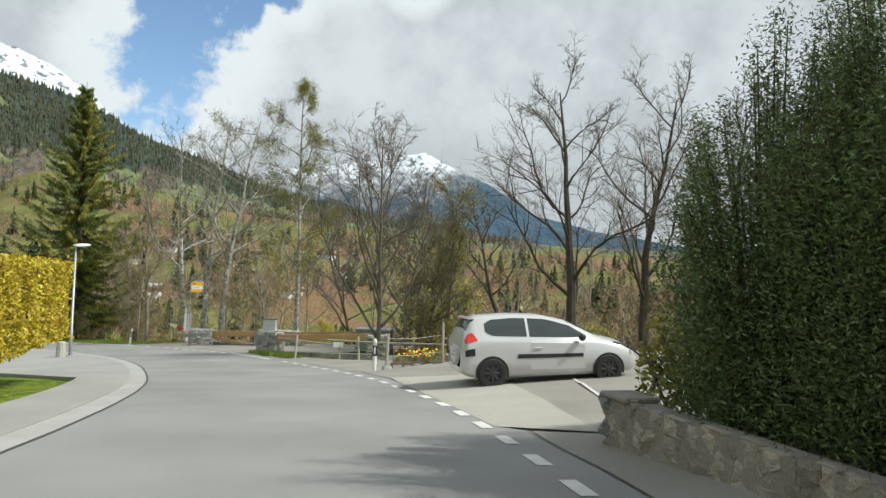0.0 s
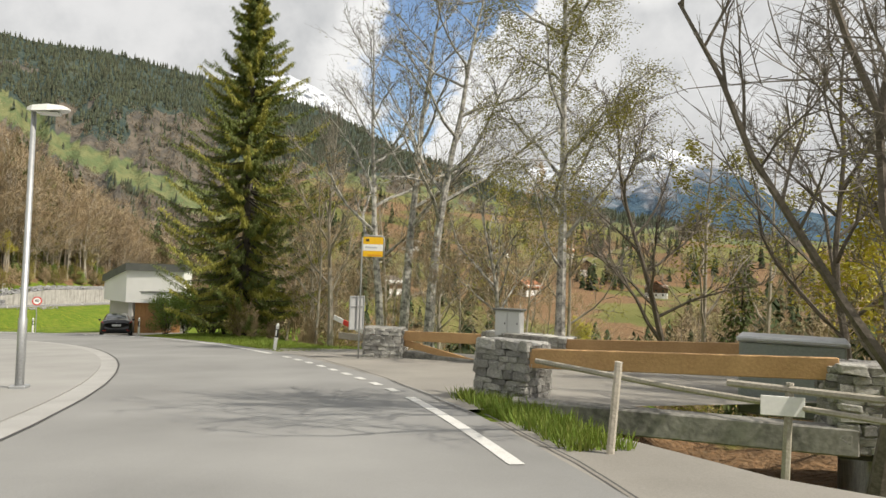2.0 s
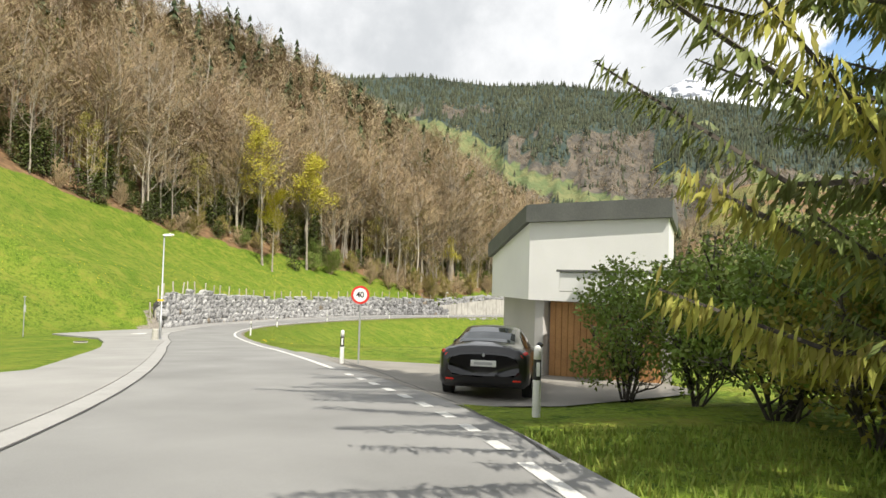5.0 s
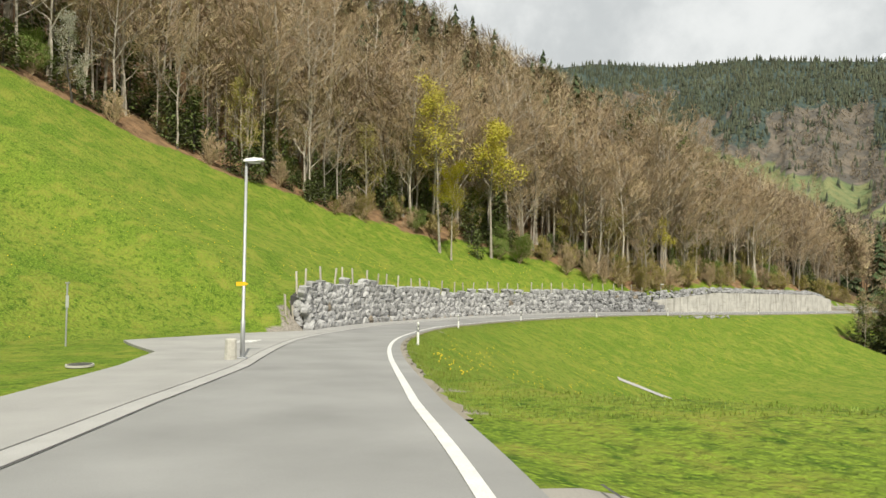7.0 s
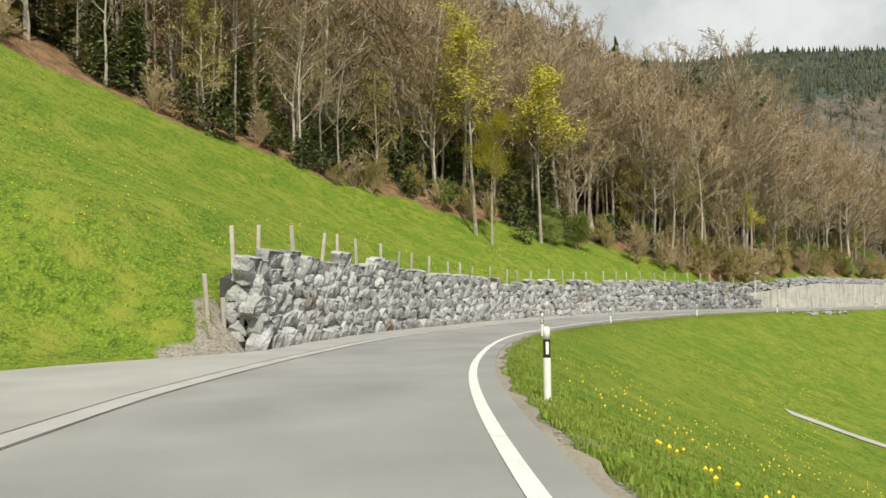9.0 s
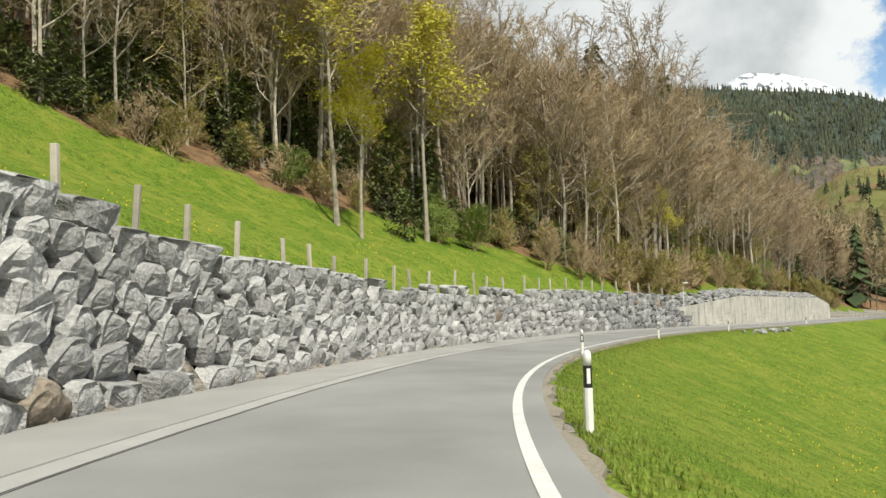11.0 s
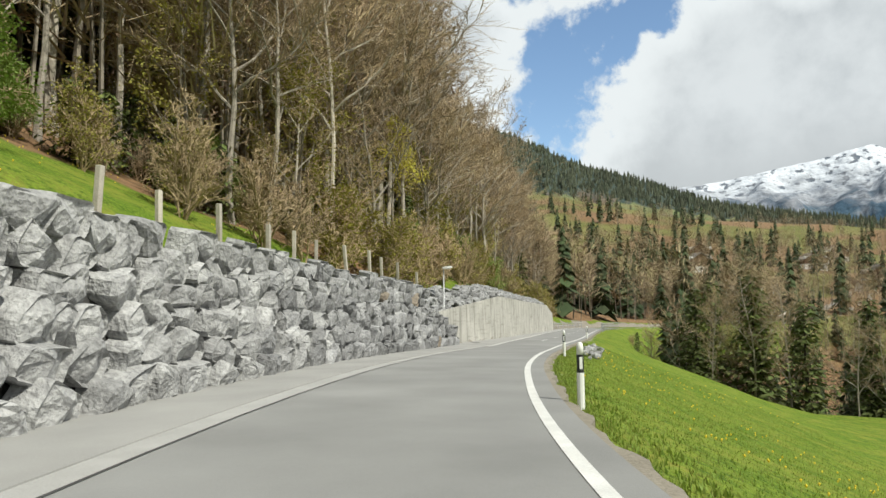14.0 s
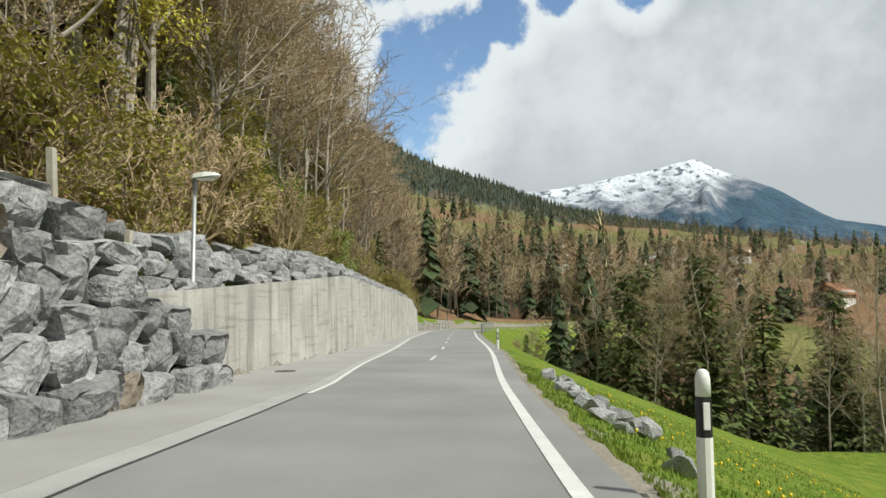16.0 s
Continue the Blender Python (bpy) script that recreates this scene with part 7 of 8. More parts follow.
# flat black fan on the flank stands in for the arch's shaded hollow
def arch(loft, x, side, rad, n=20):
    sh = Shape()
    zb, zs, zr, wm, ws, wr = loft.at(x)
    for j in range(n + 1):
        a = math.pi * (j / n) * 1.16 - 0.25
        for q in (0.0, 1.0):
            r = rad * q
            sh.v.append((x + r * math.cos(a), side * (wm + 0.004 - 0.03 * max(0, (r * math.sin(a) + 0.3) - 0.56) - (0.07 * max(0.0, 0.12 - r * math.sin(a)))), 0.3 + r * math.sin(a)))
    sh.f = [(2 * j, 2 * j + 1, 2 * j + 3, 2 * j + 2) for j in range(n)]
    return sh


hatch = Loft([(-0.63, 0.42, 0.72, 0.8, 0.62, 0.6, 0.5), (-0.6, 0.3, 0.9, 0.98, 0.76, 0.72, 0.56), (-0.52, 0.25, 0.97, 1.16, 0.83, 0.78, 0.58), (-0.38, 0.22, 1.0, 1.39, 0.85, 0.8, 0.56), (-0.15, 0.2, 1.0, 1.46, 0.855, 0.81, 0.56),
              (0.5, 0.2, 0.98, 1.49, 0.855, 0.81, 0.57), (1.2, 0.2, 0.95, 1.46, 0.855, 0.81, 0.57), (1.8, 0.2, 0.93, 1.33, 0.855, 0.8, 0.56), (2.3, 0.2, 0.92, 1.09, 0.855, 0.79, 0.58), (2.55, 0.2, 0.9, 0.98, 0.855, 0.78, 0.6),
              (2.9, 0.22, 0.84, 0.9, 0.84, 0.72, 0.55), (3.15, 0.26, 0.72, 0.78, 0.8, 0.66, 0.5), (3.3, 0.32, 0.58, 0.64, 0.68, 0.56, 0.42), (3.36, 0.4, 0.5, 0.54, 0.52, 0.46, 0.34)])
car = thing("car", None, None, "silver three-door hatchback parked beside the road", "car")
part("body", hatch.body(), SILVER, car, "silver paint", smooth=True)
part("rear_window", hatch.across(-0.5, -0.33, 0.74), GLASS, car)
part("windscreen", hatch.across(1.75, 2.4, 0.72), GLASS, car)
for sd in (1, -1):
    part("side_window", hatch.panel([(-0.12, 0.56, 0.64), (0.02, 0.53, 0.685), (0.5, 0.525, 0.69), (0.78, 0.525, 0.69)], sd), GLASS, car)
    dr_ = part("door", hatch.panel([(0.84, 0.13, 0.505), (1.3, 0.12, 0.505), (2.05, 0.12, 0.505)], sd, 0.004), SILVER, car)
    part("door_handle", Shape().box((1.0, sd * 0.858, 0.8), (0.18, 0.035, 0.035), 0, 0.01), SILVER, dr_)
    part("side_window", hatch.panel([(0.84, 0.525, 0.69), (1.4, 0.525, 0.685), (1.8, 0.53, 0.66), (2.12, 0.54, 0.57)], sd), GLASS, car)
    part("tail_light", hatch.panel([(-0.565, 0.47, 0.56), (-0.5, 0.43, 0.6), (-0.4, 0.44, 0.57), (-0.3, 0.47, 0.5)], sd, 0.014), TAIL_RED, car, "red tail lamp")
    part("rub_strip", hatch.panel([(0.55, 0.31, 0.335), (2.0, 0.31, 0.335)], sd, 0.012), BLACK_PAINT, car)
    part("rub_strip", hatch.panel([(-0.56, 0.33, 0.37), (-0.36, 0.33, 0.37)], sd, 0.012), BLACK_PAINT, car)
    part("mirror", Shape().box((1.95, sd * 0.93, 1.0), (0.12, 0.18, 0.14), 0, 0.04), BLACK_PAINT, car, "black wing mirror")
    part("headlight", hatch.panel([(2.72, 0.44, 0.52), (3.0, 0.42, 0.54), (3.16, 0.44, 0.52)], sd, 0.01), GLASS, car)
    for x_ in (0, 2.575):
        part("wheel_arch", arch(hatch, x_, sd, 0.36), BLACK_PAINT, car)
part("roof_spoiler", Shape().box((-0.36, 0, 1.42), (0.16, 1.0, 0.04), 0, 0.015), SILVER, car)
part("brake_light", Shape().box((-0.445, 0, 1.41), (0.02, 0.3, 0.025), 0, 0.004), TAIL_RED, car)
part("number_plate", Shape().box((-0.633, 0, 0.62), (0.015, 0.34, 0.14), 0, 0.004), WHITE_PAINT, car, "white plate with blank bars")
part("plate_bar", Shape().box((-0.642, 0, 0.62), (0.006, 0.24, 0.05)), SIGN_GREY, car)
add_wheels(car, ((0, 0.78), (0, -0.78), (2.575, 0.78), (2.575, -0.78)), 0.305, RIM_DARK, 8)
car.matrix_world = pose(0.92, 14.75, -0.81, 0, -2.5, 11) @ Matrix.Scale(0.96, 4)

saloon = Loft([(-0.99, 0.5, 0.8, 0.9, 0.7, 0.66, 0.58), (-0.95, 0.34, 0.94, 1.06, 0.84, 0.78, 0.62), (-0.8, 0.26, 0.97, 1.09, 0.9, 0.84, 0.64), (-0.4, 0.22, 0.96, 1.15, 0.92, 0.84, 0.6), (0.1, 0.2, 0.95, 1.3, 0.925, 0.83, 0.58),
               (0.8, 0.2, 0.93, 1.43, 0.925, 0.82, 0.58), (1.5, 0.2, 0.92, 1.42, 0.925, 0.82, 0.58), (2.1, 0.2, 0.9, 1.26, 0.92, 0.82, 0.58), (2.6, 0.2, 0.88, 1.02, 0.92, 0.82, 0.62), (3.0, 0.2, 0.84, 0.9, 0.91, 0.8, 0.6),
               (3.4, 0.24, 0.72, 0.78, 0.86, 0.72, 0.52), (3.65, 0.32, 0.58, 0.62, 0.7, 0.58, 0.4), (3.7, 0.42, 0.5, 0.54, 0.5, 0.42, 0.3)])
ev = thing("car", None, None, "black saloon car parked by the forecourt", "car")
part("body", saloon.body(), BLACK_CAR, ev, "black paint", smooth=True)
part("rear_window", saloon.across(-0.5, 0.55, 0.74), GLASS, ev)
part("windscreen", saloon.across(1.75, 2.5, 0.72), GLASS, ev)
for sd in (1, -1):
    part("side_window", saloon.panel([(-0.2, 0.54, 0.57), (0.3, 0.53, 0.66), (0.7, 0.525, 0.69)], sd), GLASS, ev)
    part("side_window", saloon.panel([(0.78, 0.525, 0.69), (1.5, 0.525, 0.685), (2.2, 0.54, 0.6)], sd), GLASS, ev)
    part("tail_light", saloon.panel([(-0.965, 0.46, 0.53), (-0.85, 0.45, 0.53), (-0.7, 0.47, 0.5)], sd, 0.01), TAIL_RED, ev, "red tail lamp")
    part("reflector", Shape().box((-0.955, sd * 0.66, 0.42), (0.06, 0.16, 0.03), 0, 0.004), TAIL_RED, ev)
    part("mirror", Shape().box((2.0, sd * 0.99, 1.0), (0.14, 0.16, 0.12), 0, 0.04), BLACK_CAR, ev)
    part("door_handle", Shape().box((0.75, sd * 0.922, 0.8), (0.2, 0.012, 0.03), 0, 0.004), BLACK_CAR, ev)
    for x_ in (0, 2.875):
        part("wheel_arch", arch(saloon, x_, sd, 0.38), BLACK_PAINT, ev)
part("number_plate", Shape().box((-1.0, 0, 0.74), (0.02, 0.5, 0.12), 0, 0.004), WHITE_PAINT, ev, "white plate with blank bars")
part("plate_bar", Shape().box((-1.012, 0, 0.74), (0.006, 0.36, 0.05)), SIGN_GREY, ev)
part("badge", Shape().box((-0.985, 0, 0.9), (0.015, 0.05, 0.06), 0, 0.004), GALV, ev, "small plain metal badge")
add_wheels(ev, ((0, 0.82), (0, -0.82), (2.875, 0.82), (2.875, -0.82)), 0.335, RIM_DARK, 5)
ev.matrix_world = pose(-38.5, 55.5, on_ground(-38.5, 55.5, -0.26), 0, 2.5, 44 + 90)

# ---- white house ----
HOUSE = [(-42.2, 60.05), (-38.15, 61.05), (-42.2, 66.9), (-45.0, 67.5), (-45.75, 61.65)]


def prism(poly, z0, tops):
    n = len(poly)
    sh = Shape()
    sh.v = [(x, y, z0) for x, y in poly] + [(x, y, t) for (x, y), t in zip(poly, tops)]
    sh.f = [tuple(reversed(range(n))), tuple(range(n, 2 * n))] + [(j, (j + 1) % n, n + (j + 1) % n, n + j) for j in range(n)]
    return sh


def grown(poly, d):
    c = Vector((sum(p[0] for p in poly) / len(poly), sum(p[1] for p in poly) / len(poly)))
    return [tuple(c + (Vector(p) - c) * (1 + d / (Vector(p) - c).length)) for p in poly]


house = thing("house", None, None, "modern white rendered house with dark roof edge and wooden garage front", "house")
part("upper_storey", prism(HOUSE, -3.05, (-0.78, -0.78, -0.6, -1.3, -1.72)), RENDER_WHITE, house, "white rendered upper storey")
roof_ob = part("roof", prism(grown(HOUSE, 0.18), -0.78, (-0.3, -0.3, -0.1, -0.5, -0.6)), ROOF_DARK, house, "dark roof with deep edge")
for v, t in zip(roof_ob.data.vertices[:5], (-0.8, -0.8, -0.62, -1.32, -1.74)):
    v.co.z = t
for v, t in zip(roof_ob.data.vertices[5:], (-0.3, -0.3, -0.12, -0.84, -1.26)):
    v.co.z = t
LOWER = [(-42.0, 60.7), (-38.4, 61.6), (-42.2, 66.5), (-44.8, 67.1), (-45.5, 62.0)]
part("lower_storey", prism(LOWER, -5.6, (-3.05,) * 5), RENDER_GREY, house, "grey lower storey set back")
part("corner_pillar", Shape().box((-42.0, 60.45, -4.2), (0.35, 0.35, 2.3), 5, 0.02), RENDER_GREY, house)
gd = part("garage_front", Shape().box((-40.2, 61.0, -4.2), (3.3, 0.1, 2.25), 14, 0.01), DARK_WOOD, house, "brown wooden garage front")
for k in range(16):
    part("plank", Shape().box((-41.68 + 0.194 * k, 60.55 + 0.0484 * k, -4.2), (0.185, 0.05, 2.2), 14, 0.008), DARK_WOOD, gd)
part("porch", Shape().box((-38.9, 59.9, -2.5), (2.4, 1.4, 0.5), 14, 0.02), RENDER_WHITE, house)
part("porch_roof", Shape().box((-38.9, 59.9, -2.22), (2.5, 1.5, 0.06), 14, 0.01), ROOF_DARK, house)
part("porch_post", Shape().box((-37.95, 59.55, -3.75), (0.16, 0.16, 2.1), 14, 0.01), RENDER_GREY, house)


# ---- chalets and guard rail in the distance ----
TILE_RED = material("red_roof_tiles", (0.3, 0.1, 0.045), (0.5, 0.2, 0.09), 0.5, 5, 0.85, 0.3, vary=0.25)
CHALET = material("chalet_wood", (0.09, 0.05, 0.028), (0.2, 0.12, 0.07), 0.6, 6, 0.85, 0.3, vary=0.3)


def chalet(x, y, w, d, h, yaw, roof, walls, label):
    e = thing("chalet", None, None, label, "house", group="valley houses")
    part("wall", Shape().box((0, 0, h * 0.7 - 1), (w, d, h * 1.4 + 2)), RENDER_WHITE, e)
    gable = Shape().add([(-w / 2 - 0.01, -d / 2 - 0.01, h), (w / 2 + 0.01, -d / 2 - 0.01, h), (0, -d / 2 - 0.01, h + w * 0.3), (-w / 2 - 0.01, d / 2 + 0.01, h), (w / 2 + 0.01, d / 2 + 0.01, h), (0, d / 2 + 0.01, h + w * 0.3)],
                        [(0, 1, 2), (5, 4, 3), (0, 2, 5, 3), (2, 1, 4, 5), (1, 0, 3, 4)])
    part("gable", gable, walls, e)
    part("wooden_storey", Shape().box((0, 0, h * 0.78), (w + 0.3, d + 0.3, h * 0.5)), walls, e)
    rf = Shape()
    for sgn in (-1, 1):
        k = len(rf.v)
        a, b = (sgn * (w / 2 + 0.9), h - 0.3), (0, h + w * 0.34)
        for yy in (-d / 2 - 0.9, d / 2 + 0.9):
            rf.v += [(a[0], yy, a[1]), (b[0], yy, b[1]), (b[0], yy, b[1] + 0.25), (a[0], yy, a[1] + 0.25)]
        rf.f += [(k, k + 1, k + 2, k + 3), (k + 7, k + 6, k + 5, k + 4)] + [(k + j, k + 4 + j, k + 4 + (j + 1) % 4, k + (j + 1) % 4) for j in range(4)]
    part("roof", rf, roof, e)
    for i in range(3):
        for z in (h * 0.3, h * 0.78):
            part("window", Shape().box((-w * 0.3 + w * 0.3 * i, -d / 2 - 0.17, z), (0.9, 0.06, 1.1)), GLASS, e)
            part("window", Shape().box((-w / 2 - 0.17, -d * 0.3 + d * 0.3 * i, z), (0.06, 0.9, 1.1)), GLASS, e)
    e.matrix_world = pose(x, y, ground_at(x, y) + 0.3, 0, 0, yaw)
    return e


GREY_ROOF = material("brown_grey_roof", (0.1, 0.085, 0.07), (0.2, 0.175, 0.15), 0.5, 5, 0.85, 0.3)
for x, y, w, d, h, yaw, roof in ((-166, 374, 8, 9, 3.6, 30, TILE_RED), (-150, 350, 12, 14, 5, -20, GREY_ROOF), (-190, 430, 11, 12, 5, 40, GREY_ROOF), (-118, 420, 10, 12, 4.5, 15, GREY_ROOF), (-85, 390, 10, 12, 3.2, -30, TILE_RED), (-145, 470, 10, 12, 4, 25, GREY_ROOF),
                               (-205, 520, 12, 14, 5, 10, GREY_ROOF), (-140, 540, 12, 14, 5, 50, GREY_ROOF), (-70, 500, 12, 14, 5, 20, GREY_ROOF), (-100, 600, 12, 14, 5, -10, TILE_RED), (-20, 430, 12, 12, 5, 0, TILE_RED), (20, 300, 12, 12, 5, 20, GREY_ROOF), (60, 260, 12, 12, 5, 30, TILE_RED)):
    chalet(x, y, w, d, h, yaw, roof, CHALET, "wooden chalet with %s on the valley slope" % ("an orange-red tiled roof" if roof is TILE_RED else "a grey-brown roof"))
guard = thing("guard_rail", None, None, "grey steel guard rail along the far bend", "guard rail")
for z in (0.55, 0.95):
    rail = Shape()
    pts_ = [along(s, 2.0, z) for s in np.arange(262, 291, 1.5)]
    rail.tube([tuple(p) for p in pts_], [0.05] * len(pts_), 6)
    part("rail", rail, GALV, guard)
    rail = Shape()
    pts_ = [along(s, float(np.interp(s, [272, 280, 291], [-6.0, -4.6, -4.4])), z) for s in np.arange(272, 291, 1.5)]
    rail.tube([tuple(p) for p in pts_], [0.05] * len(pts_), 6)
    part("rail", rail, GALV, guard)
for s in np.arange(262, 291, 2.0):
    part("post", Shape().tube([tuple(along(s, 2.0, -0.3)), tuple(along(s, 2.0, 1.0))], [0.045, 0.045], 6), GALV, guard)
    if s > 272:
        o_ = float(np.interp(s, [272, 280, 291], [-6.0, -4.6, -4.4]))
        part("post", Shape().tube([tuple(along(s, o_, -0.3)), tuple(along(s, o_, 1.0))], [0.045, 0.045], 6), GALV, guard)

# ---- stones beside the road, field track ----
vr = random.Random(21)
for k in range(26):
    s = 200.5 + vr.uniform(0, 12)
    o = 2.7 + vr.uniform(-0.25, 0.5)
    p = along(s, o)
    b = new("field_stone", ROCK_MESHES[k % 12])
    b.matrix_world = pose(p.x, p.y, ground_at(p.x, p.y) + 0.06, vr.uniform(0, 30), vr.uniform(0, 30), vr.uniform(0, 360)) @ Matrix.Diagonal((vr.uniform(0.35, 0.75), vr.uniform(0.35, 0.6), vr.uniform(0.3, 0.5), 1))
    tagged(b, "pale rough stone lying in the grass below the road", "stone", "stones below the road")
for s, o, sz in ((197.5, 2.5, 0.5), (200.5, 2.6, 0.35), (199, 2.9, 0.3), (203, 2.6, 0.3), (207, 2.7, 0.4)):
    p = along(s, o)
    b = new("field_stone", ROCK_MESHES[int(s) % 12])
    b.matrix_world = pose(p.x, p.y, ground_at(p.x, p.y) + 0.05, vr.uniform(0, 30), vr.uniform(0, 30), vr.uniform(0, 360)) @ Matrix.Diagonal((sz, sz * 0.8, sz * 0.7, 1))
    tagged(b, "pale rough stone lying in the grass below the road", "stone", "stones below the road")

# ---- covers in the pavement, painted strips, field track ----
IRON = material("cast_iron", (0.05, 0.05, 0.05), (0.11, 0.105, 0.1), 5, 60, 0.7, 0.4, metal=0.4)
for x, y, r in ((-125.3, 93.2, 0.36), (-142.6, 134.6, 0.34), (-69.4, 52.6, 0.36)):
    cover = thing("manhole_cover", None, None, "round dark cast-iron cover set into the pavement", "manhole cover", group="manhole covers")
    part("ring", lathe([(r, -0.05), (r, 0.008), (r - 0.04, 0.008), (r - 0.04, 0.002)], 24), CONCRETE, cover)
    part("lid", lathe([(r - 0.045, -0.05), (r - 0.045, 0.012), (r - 0.07, 0.012)], 24), IRON, cover)
    cover.matrix_world = pose(x, y, on_ground(x, y, 0.03), 0, 0, 0)
for k in range(3):
    a = along(110.2 + 0.75 * k, -5.9, 0.034)
    thing("painted_strip", Shape().box((0, 0, 0), (1.0, 0.3, 0.004)), WHITE_LINE, "short worn white strip painted on the pavement", "road marking", "structure", m=pose(*a, 0, 0, heading(106) + 20))
track = Shape()
tp_ = smooth_line([(-103, 94.2, 0), (-101.5, 96.9, 0), (-97, 98.6, 0), (-90, 98.8, 0), (-80, 97.5, 0), (-66, 93, 0)], 1.0)[0]
for i, p in enumerate(tp_):
    d = tp_[min(i + 1, len(tp_) - 1)] - tp_[max(i - 1, 0)]
    d = d / np.linalg.norm(d[:2])
    for w_ in (-0.55, 0.55):
        x, y = p[0] - d[1] * w_, p[1] + d[0] * w_
        track.v.append((x, y, ground_at(x, y) + 0.06))
track.f = [(2 * i, 2 * i + 1, 2 * i + 3, 2 * i + 2) for i in range(len(tp_) - 1)]
thing("field_track", track, KERB, "pale narrow concrete track across the lower meadow", "track", "structure")
# tar seams and repair patches in the asphalt
TAR = material("dark_tar_seam", (0.05, 0.05, 0.05), (0.085, 0.083, 0.08), 2, 40, 0.8, 0.2)
seams = Shape()
for s0_, s1_, o_, w_ in ((-5, 20, 2.3, 0.025), (20, 31, 2.2, 0.025), (31, 44, 2.05, 0.03), (62, 84, 1.98, 0.03), (90, 203, kerb_in, 0.03), (-10, 90, kerb_in, 0.03)):
    k = int((s1_ - s0_) / 0.7)
    for i in range(k + 1):
        s = s0_ + (s1_ - s0_) * i / k
        j = (o_(s) + 0.03 if callable(o_) else o_) + (0.006 * math.sin(s * 2.3) if callable(o_) else 0.02 * math.sin(s * 2.3) + 0.03 * math.sin(s * 0.7))
        seams.v += [tuple(along(s, j - w_ / 2, 0.016)), tuple(along(s, j + w_ / 2, 0.016))]
        if i:
            n_ = len(seams.v)
            seams.f.append((n_ - 4, n_ - 3, n_ - 1, n_ - 2))
thing("tar_seam", seams, TAR, "dark tar seams along the asphalt edge", "road", "structure")
# light concrete strip across the parking place
PALE = material("pale_concrete_slab", (0.3, 0.285, 0.255), (0.42, 0.4, 0.36), 0.8, 40, 0.9, 0.25, dist=0.005)
slab = Shape()
for i in range(9):
    t = i / 8
    for q in (0, 1):
        x = (-1.2 + 1.95 * t) if not q else (1.3 + 0.65 * t)
        y = (17.4 - 8.2 * t) if not q else (16.2 - 7.9 * t)
        s_, o_ = locate(x, y)
        slab.v.append((x, y, on_ground(x, y, 0.004 + lot_rise(float(o_[0])))))
slab.f = [(2 * i, 2 * i + 1, 2 * i + 3, 2 * i + 2) for i in range(8)]
bay = Shape()
for i in range(9):
    t = i / 8
    for q in (0, 0.06):
        x, y = 2.75 - 0.25 * t + q, 14.6 - 5.6 * t
        s_, o_ = locate(x, y)
        bay.v.append((x, y, on_ground(x, y, 0.008 + lot_rise(float(o_[0])))))
bay.f = [(2 * i, 2 * i + 1, 2 * i + 3, 2 * i + 2) for i in range(8)]
thing("parking_line", bay, WHITE_LINE, "worn white line painted on the parking place", "road marking", "structure")
thing("concrete_strip", slab, PALE, "pale concrete strip across the parking place", "forecourt", "structure")

# ---- grass and flowers ----
gr = np.random.RandomState(12)


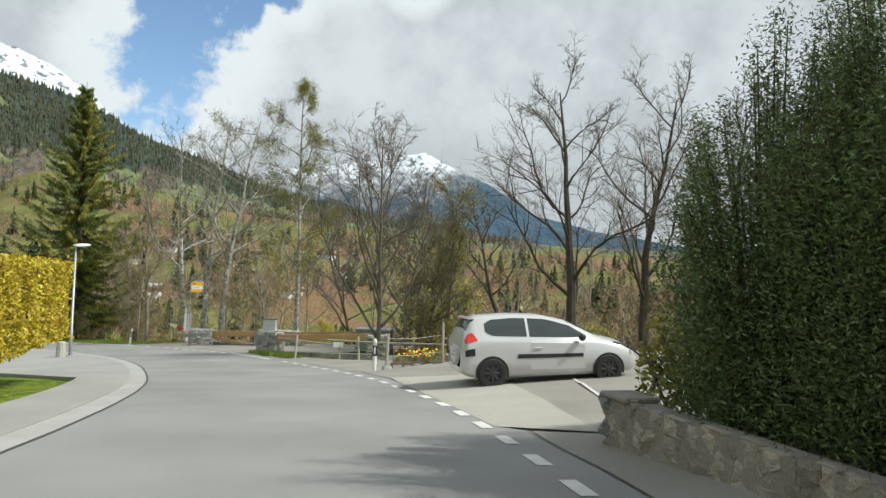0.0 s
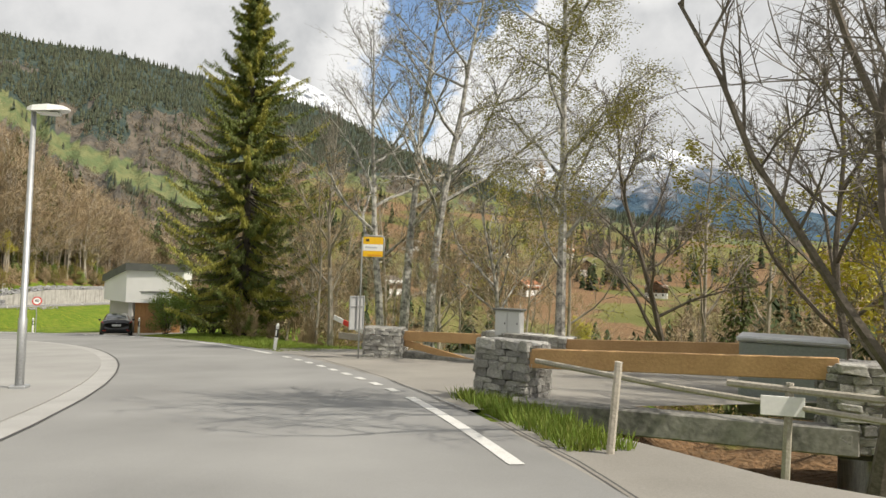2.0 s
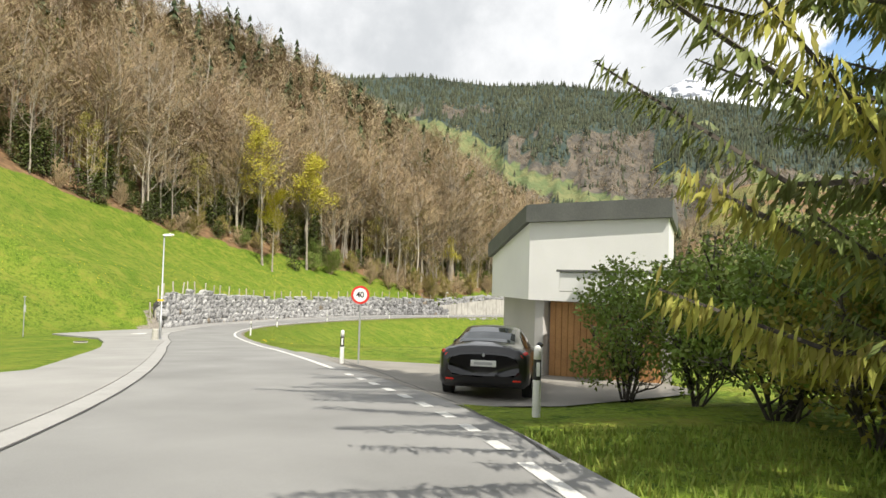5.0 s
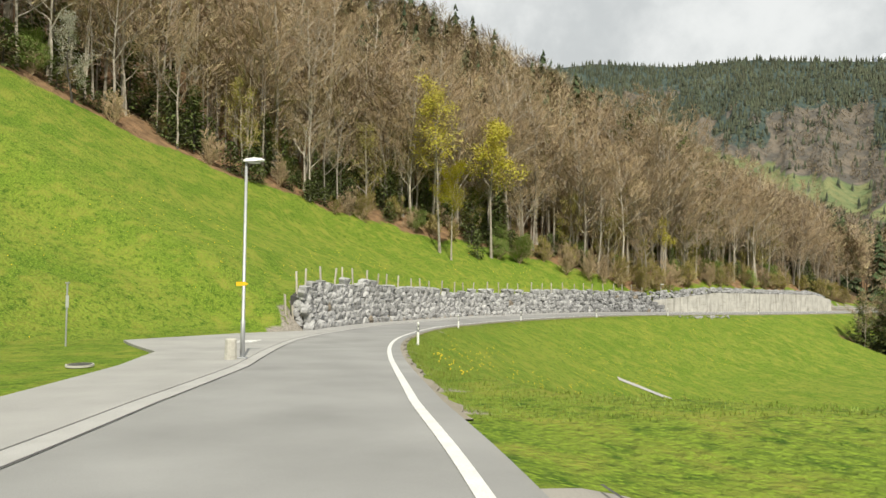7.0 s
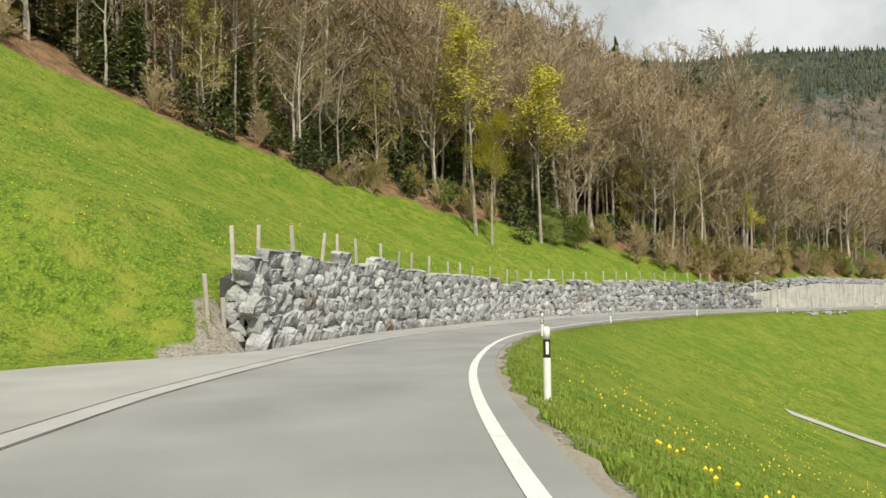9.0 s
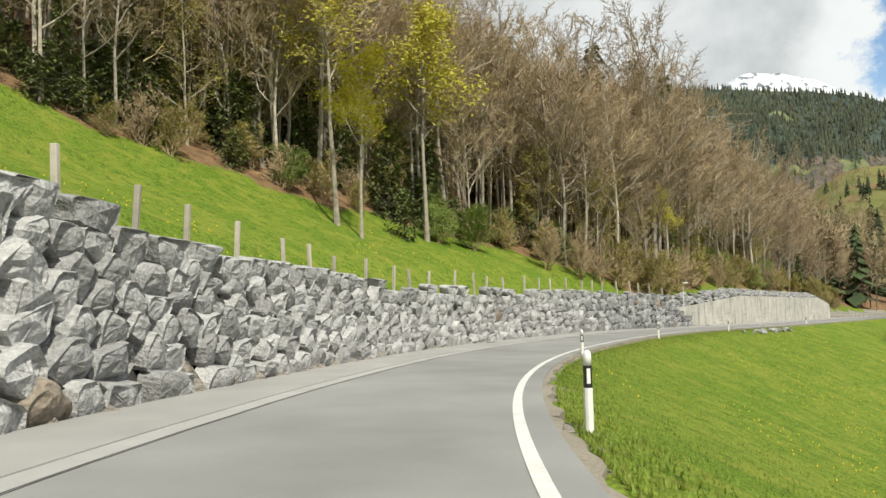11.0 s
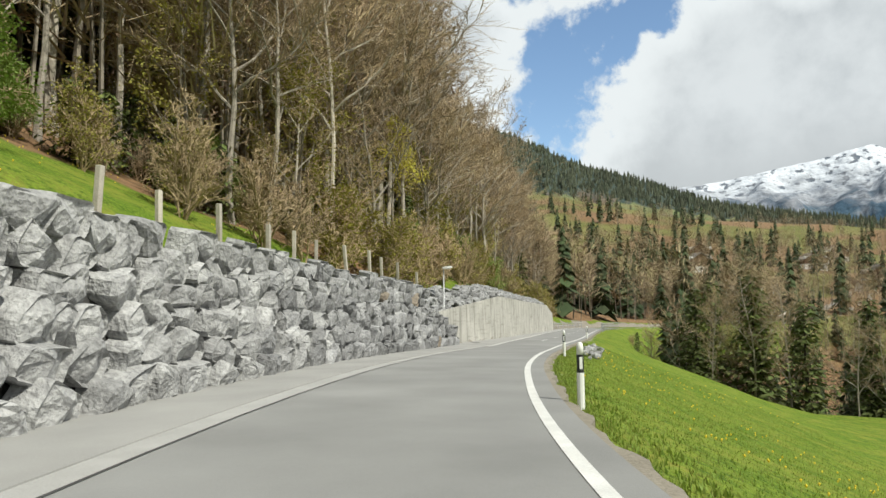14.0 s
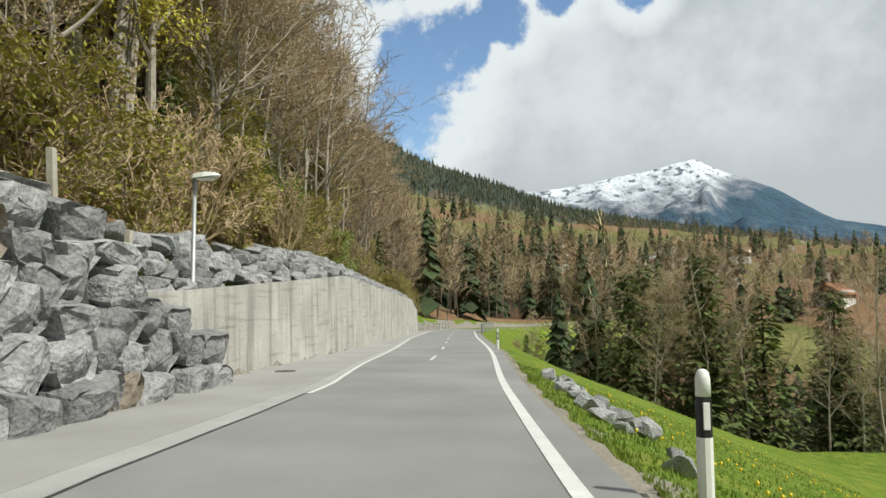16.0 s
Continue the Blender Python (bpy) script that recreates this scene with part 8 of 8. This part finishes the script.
def blades(name, label, n, place, height, mat):
    pts = place(n)
    z = land(pts[:, 0], pts[:, 1])[0]
    a = gr.uniform(0, 6.283, len(pts))
    h = height * gr.uniform(0.45, 1.3, len(pts))
    w = 0.012 + 0.012 * gr.rand(len(pts))
    lean = gr.normal(0, 0.4, (len(pts), 2)) * h[:, None]
    x, y = pts[:, 0], pts[:, 1]
    v = np.stack([np.stack([x - np.cos(a) * w, y - np.sin(a) * w, z - 0.03], 1), np.stack([x + np.cos(a) * w, y + np.sin(a) * w, z - 0.03], 1), np.stack([x + lean[:, 0], y + lean[:, 1], z + h], 1)], 1).reshape(-1, 3)
    me = bpy.data.meshes.new(name)
    me.from_pydata(v.tolist(), [], np.arange(len(v)).reshape(-1, 3).tolist())
    me.materials.append(mat)
    return tagged(new(name, me), label, "grass", kind="stuff")


def verge(s0, s1, o0, o1, power=1.6):
    def place(n):
        s = gr.uniform(s0, s1, n)
        o = o0 + (o1 - o0) * gr.rand(n) ** power
        return np.array([tuple(along(a, b))[:2] for a, b in zip(s, o + np.array([line_right(q) for q in s]))])
    return place


blades("verge_grass", "long green grass on the verge below the road", 110000, verge(88, 214, 0.75, 15.0, 1.9), 0.055, GRASS_BLADE)
blades("verge_grass", "long green grass on the verge below the road", 16000, verge(46, 64, 0.6, 4.5, 1.3), 0.11, GRASS_BLADE)
blades("meadow_grass", "fresh spring grass on the sloping meadow", 70000, lambda n: np.array([tuple(along(a, -(float(foot(a)) + 0.4 + 16 * b ** 1.5)))[:2] for a, b in zip(gr.uniform(84, 128, n), gr.rand(n))]), 0.06, GRASS_BLADE)
blades("verge_grass", "tuft of fresh grass beside the stone pillar", 3500, verge(28.6, 33.2, 0.75, 1.5, 1.0), 0.22, GRASS_BLADE)


def meadow_spots(n):
    s, o = gr.uniform(86, 215, n), gr.uniform(2.6, 16, n)
    left = gr.rand(n) < 0.45
    return np.array([tuple(along(a, -(float(foot(a)) + 1.2 + 14 * gr.rand()) if f else b))[:2] for a, b, f in zip(s, o, left)])


pts = meadow_spots(2600)
pts = pts[wobble(pts[:, 0], pts[:, 1], 5.0, 0.3) > 0.1]
zz = land(pts[:, 0], pts[:, 1])[0]
fl = Shape()
for (x, y), z in zip(pts, zz):
    r = 0.03
    fl.add([(x + r, y, z + 0.11), (x, y + r, z + 0.11), (x - r, y, z + 0.11), (x, y - r, z + 0.11), (x, y, z + 0.14), (x, y, z + 0.06)], [(0, 1, 4), (1, 2, 4), (2, 3, 4), (3, 0, 4), (1, 0, 5), (2, 1, 5), (3, 2, 5), (0, 3, 5)])
thing("dandelions", fl, DANDELION, "yellow dandelions scattered over the meadow", "flowers", "stuff")
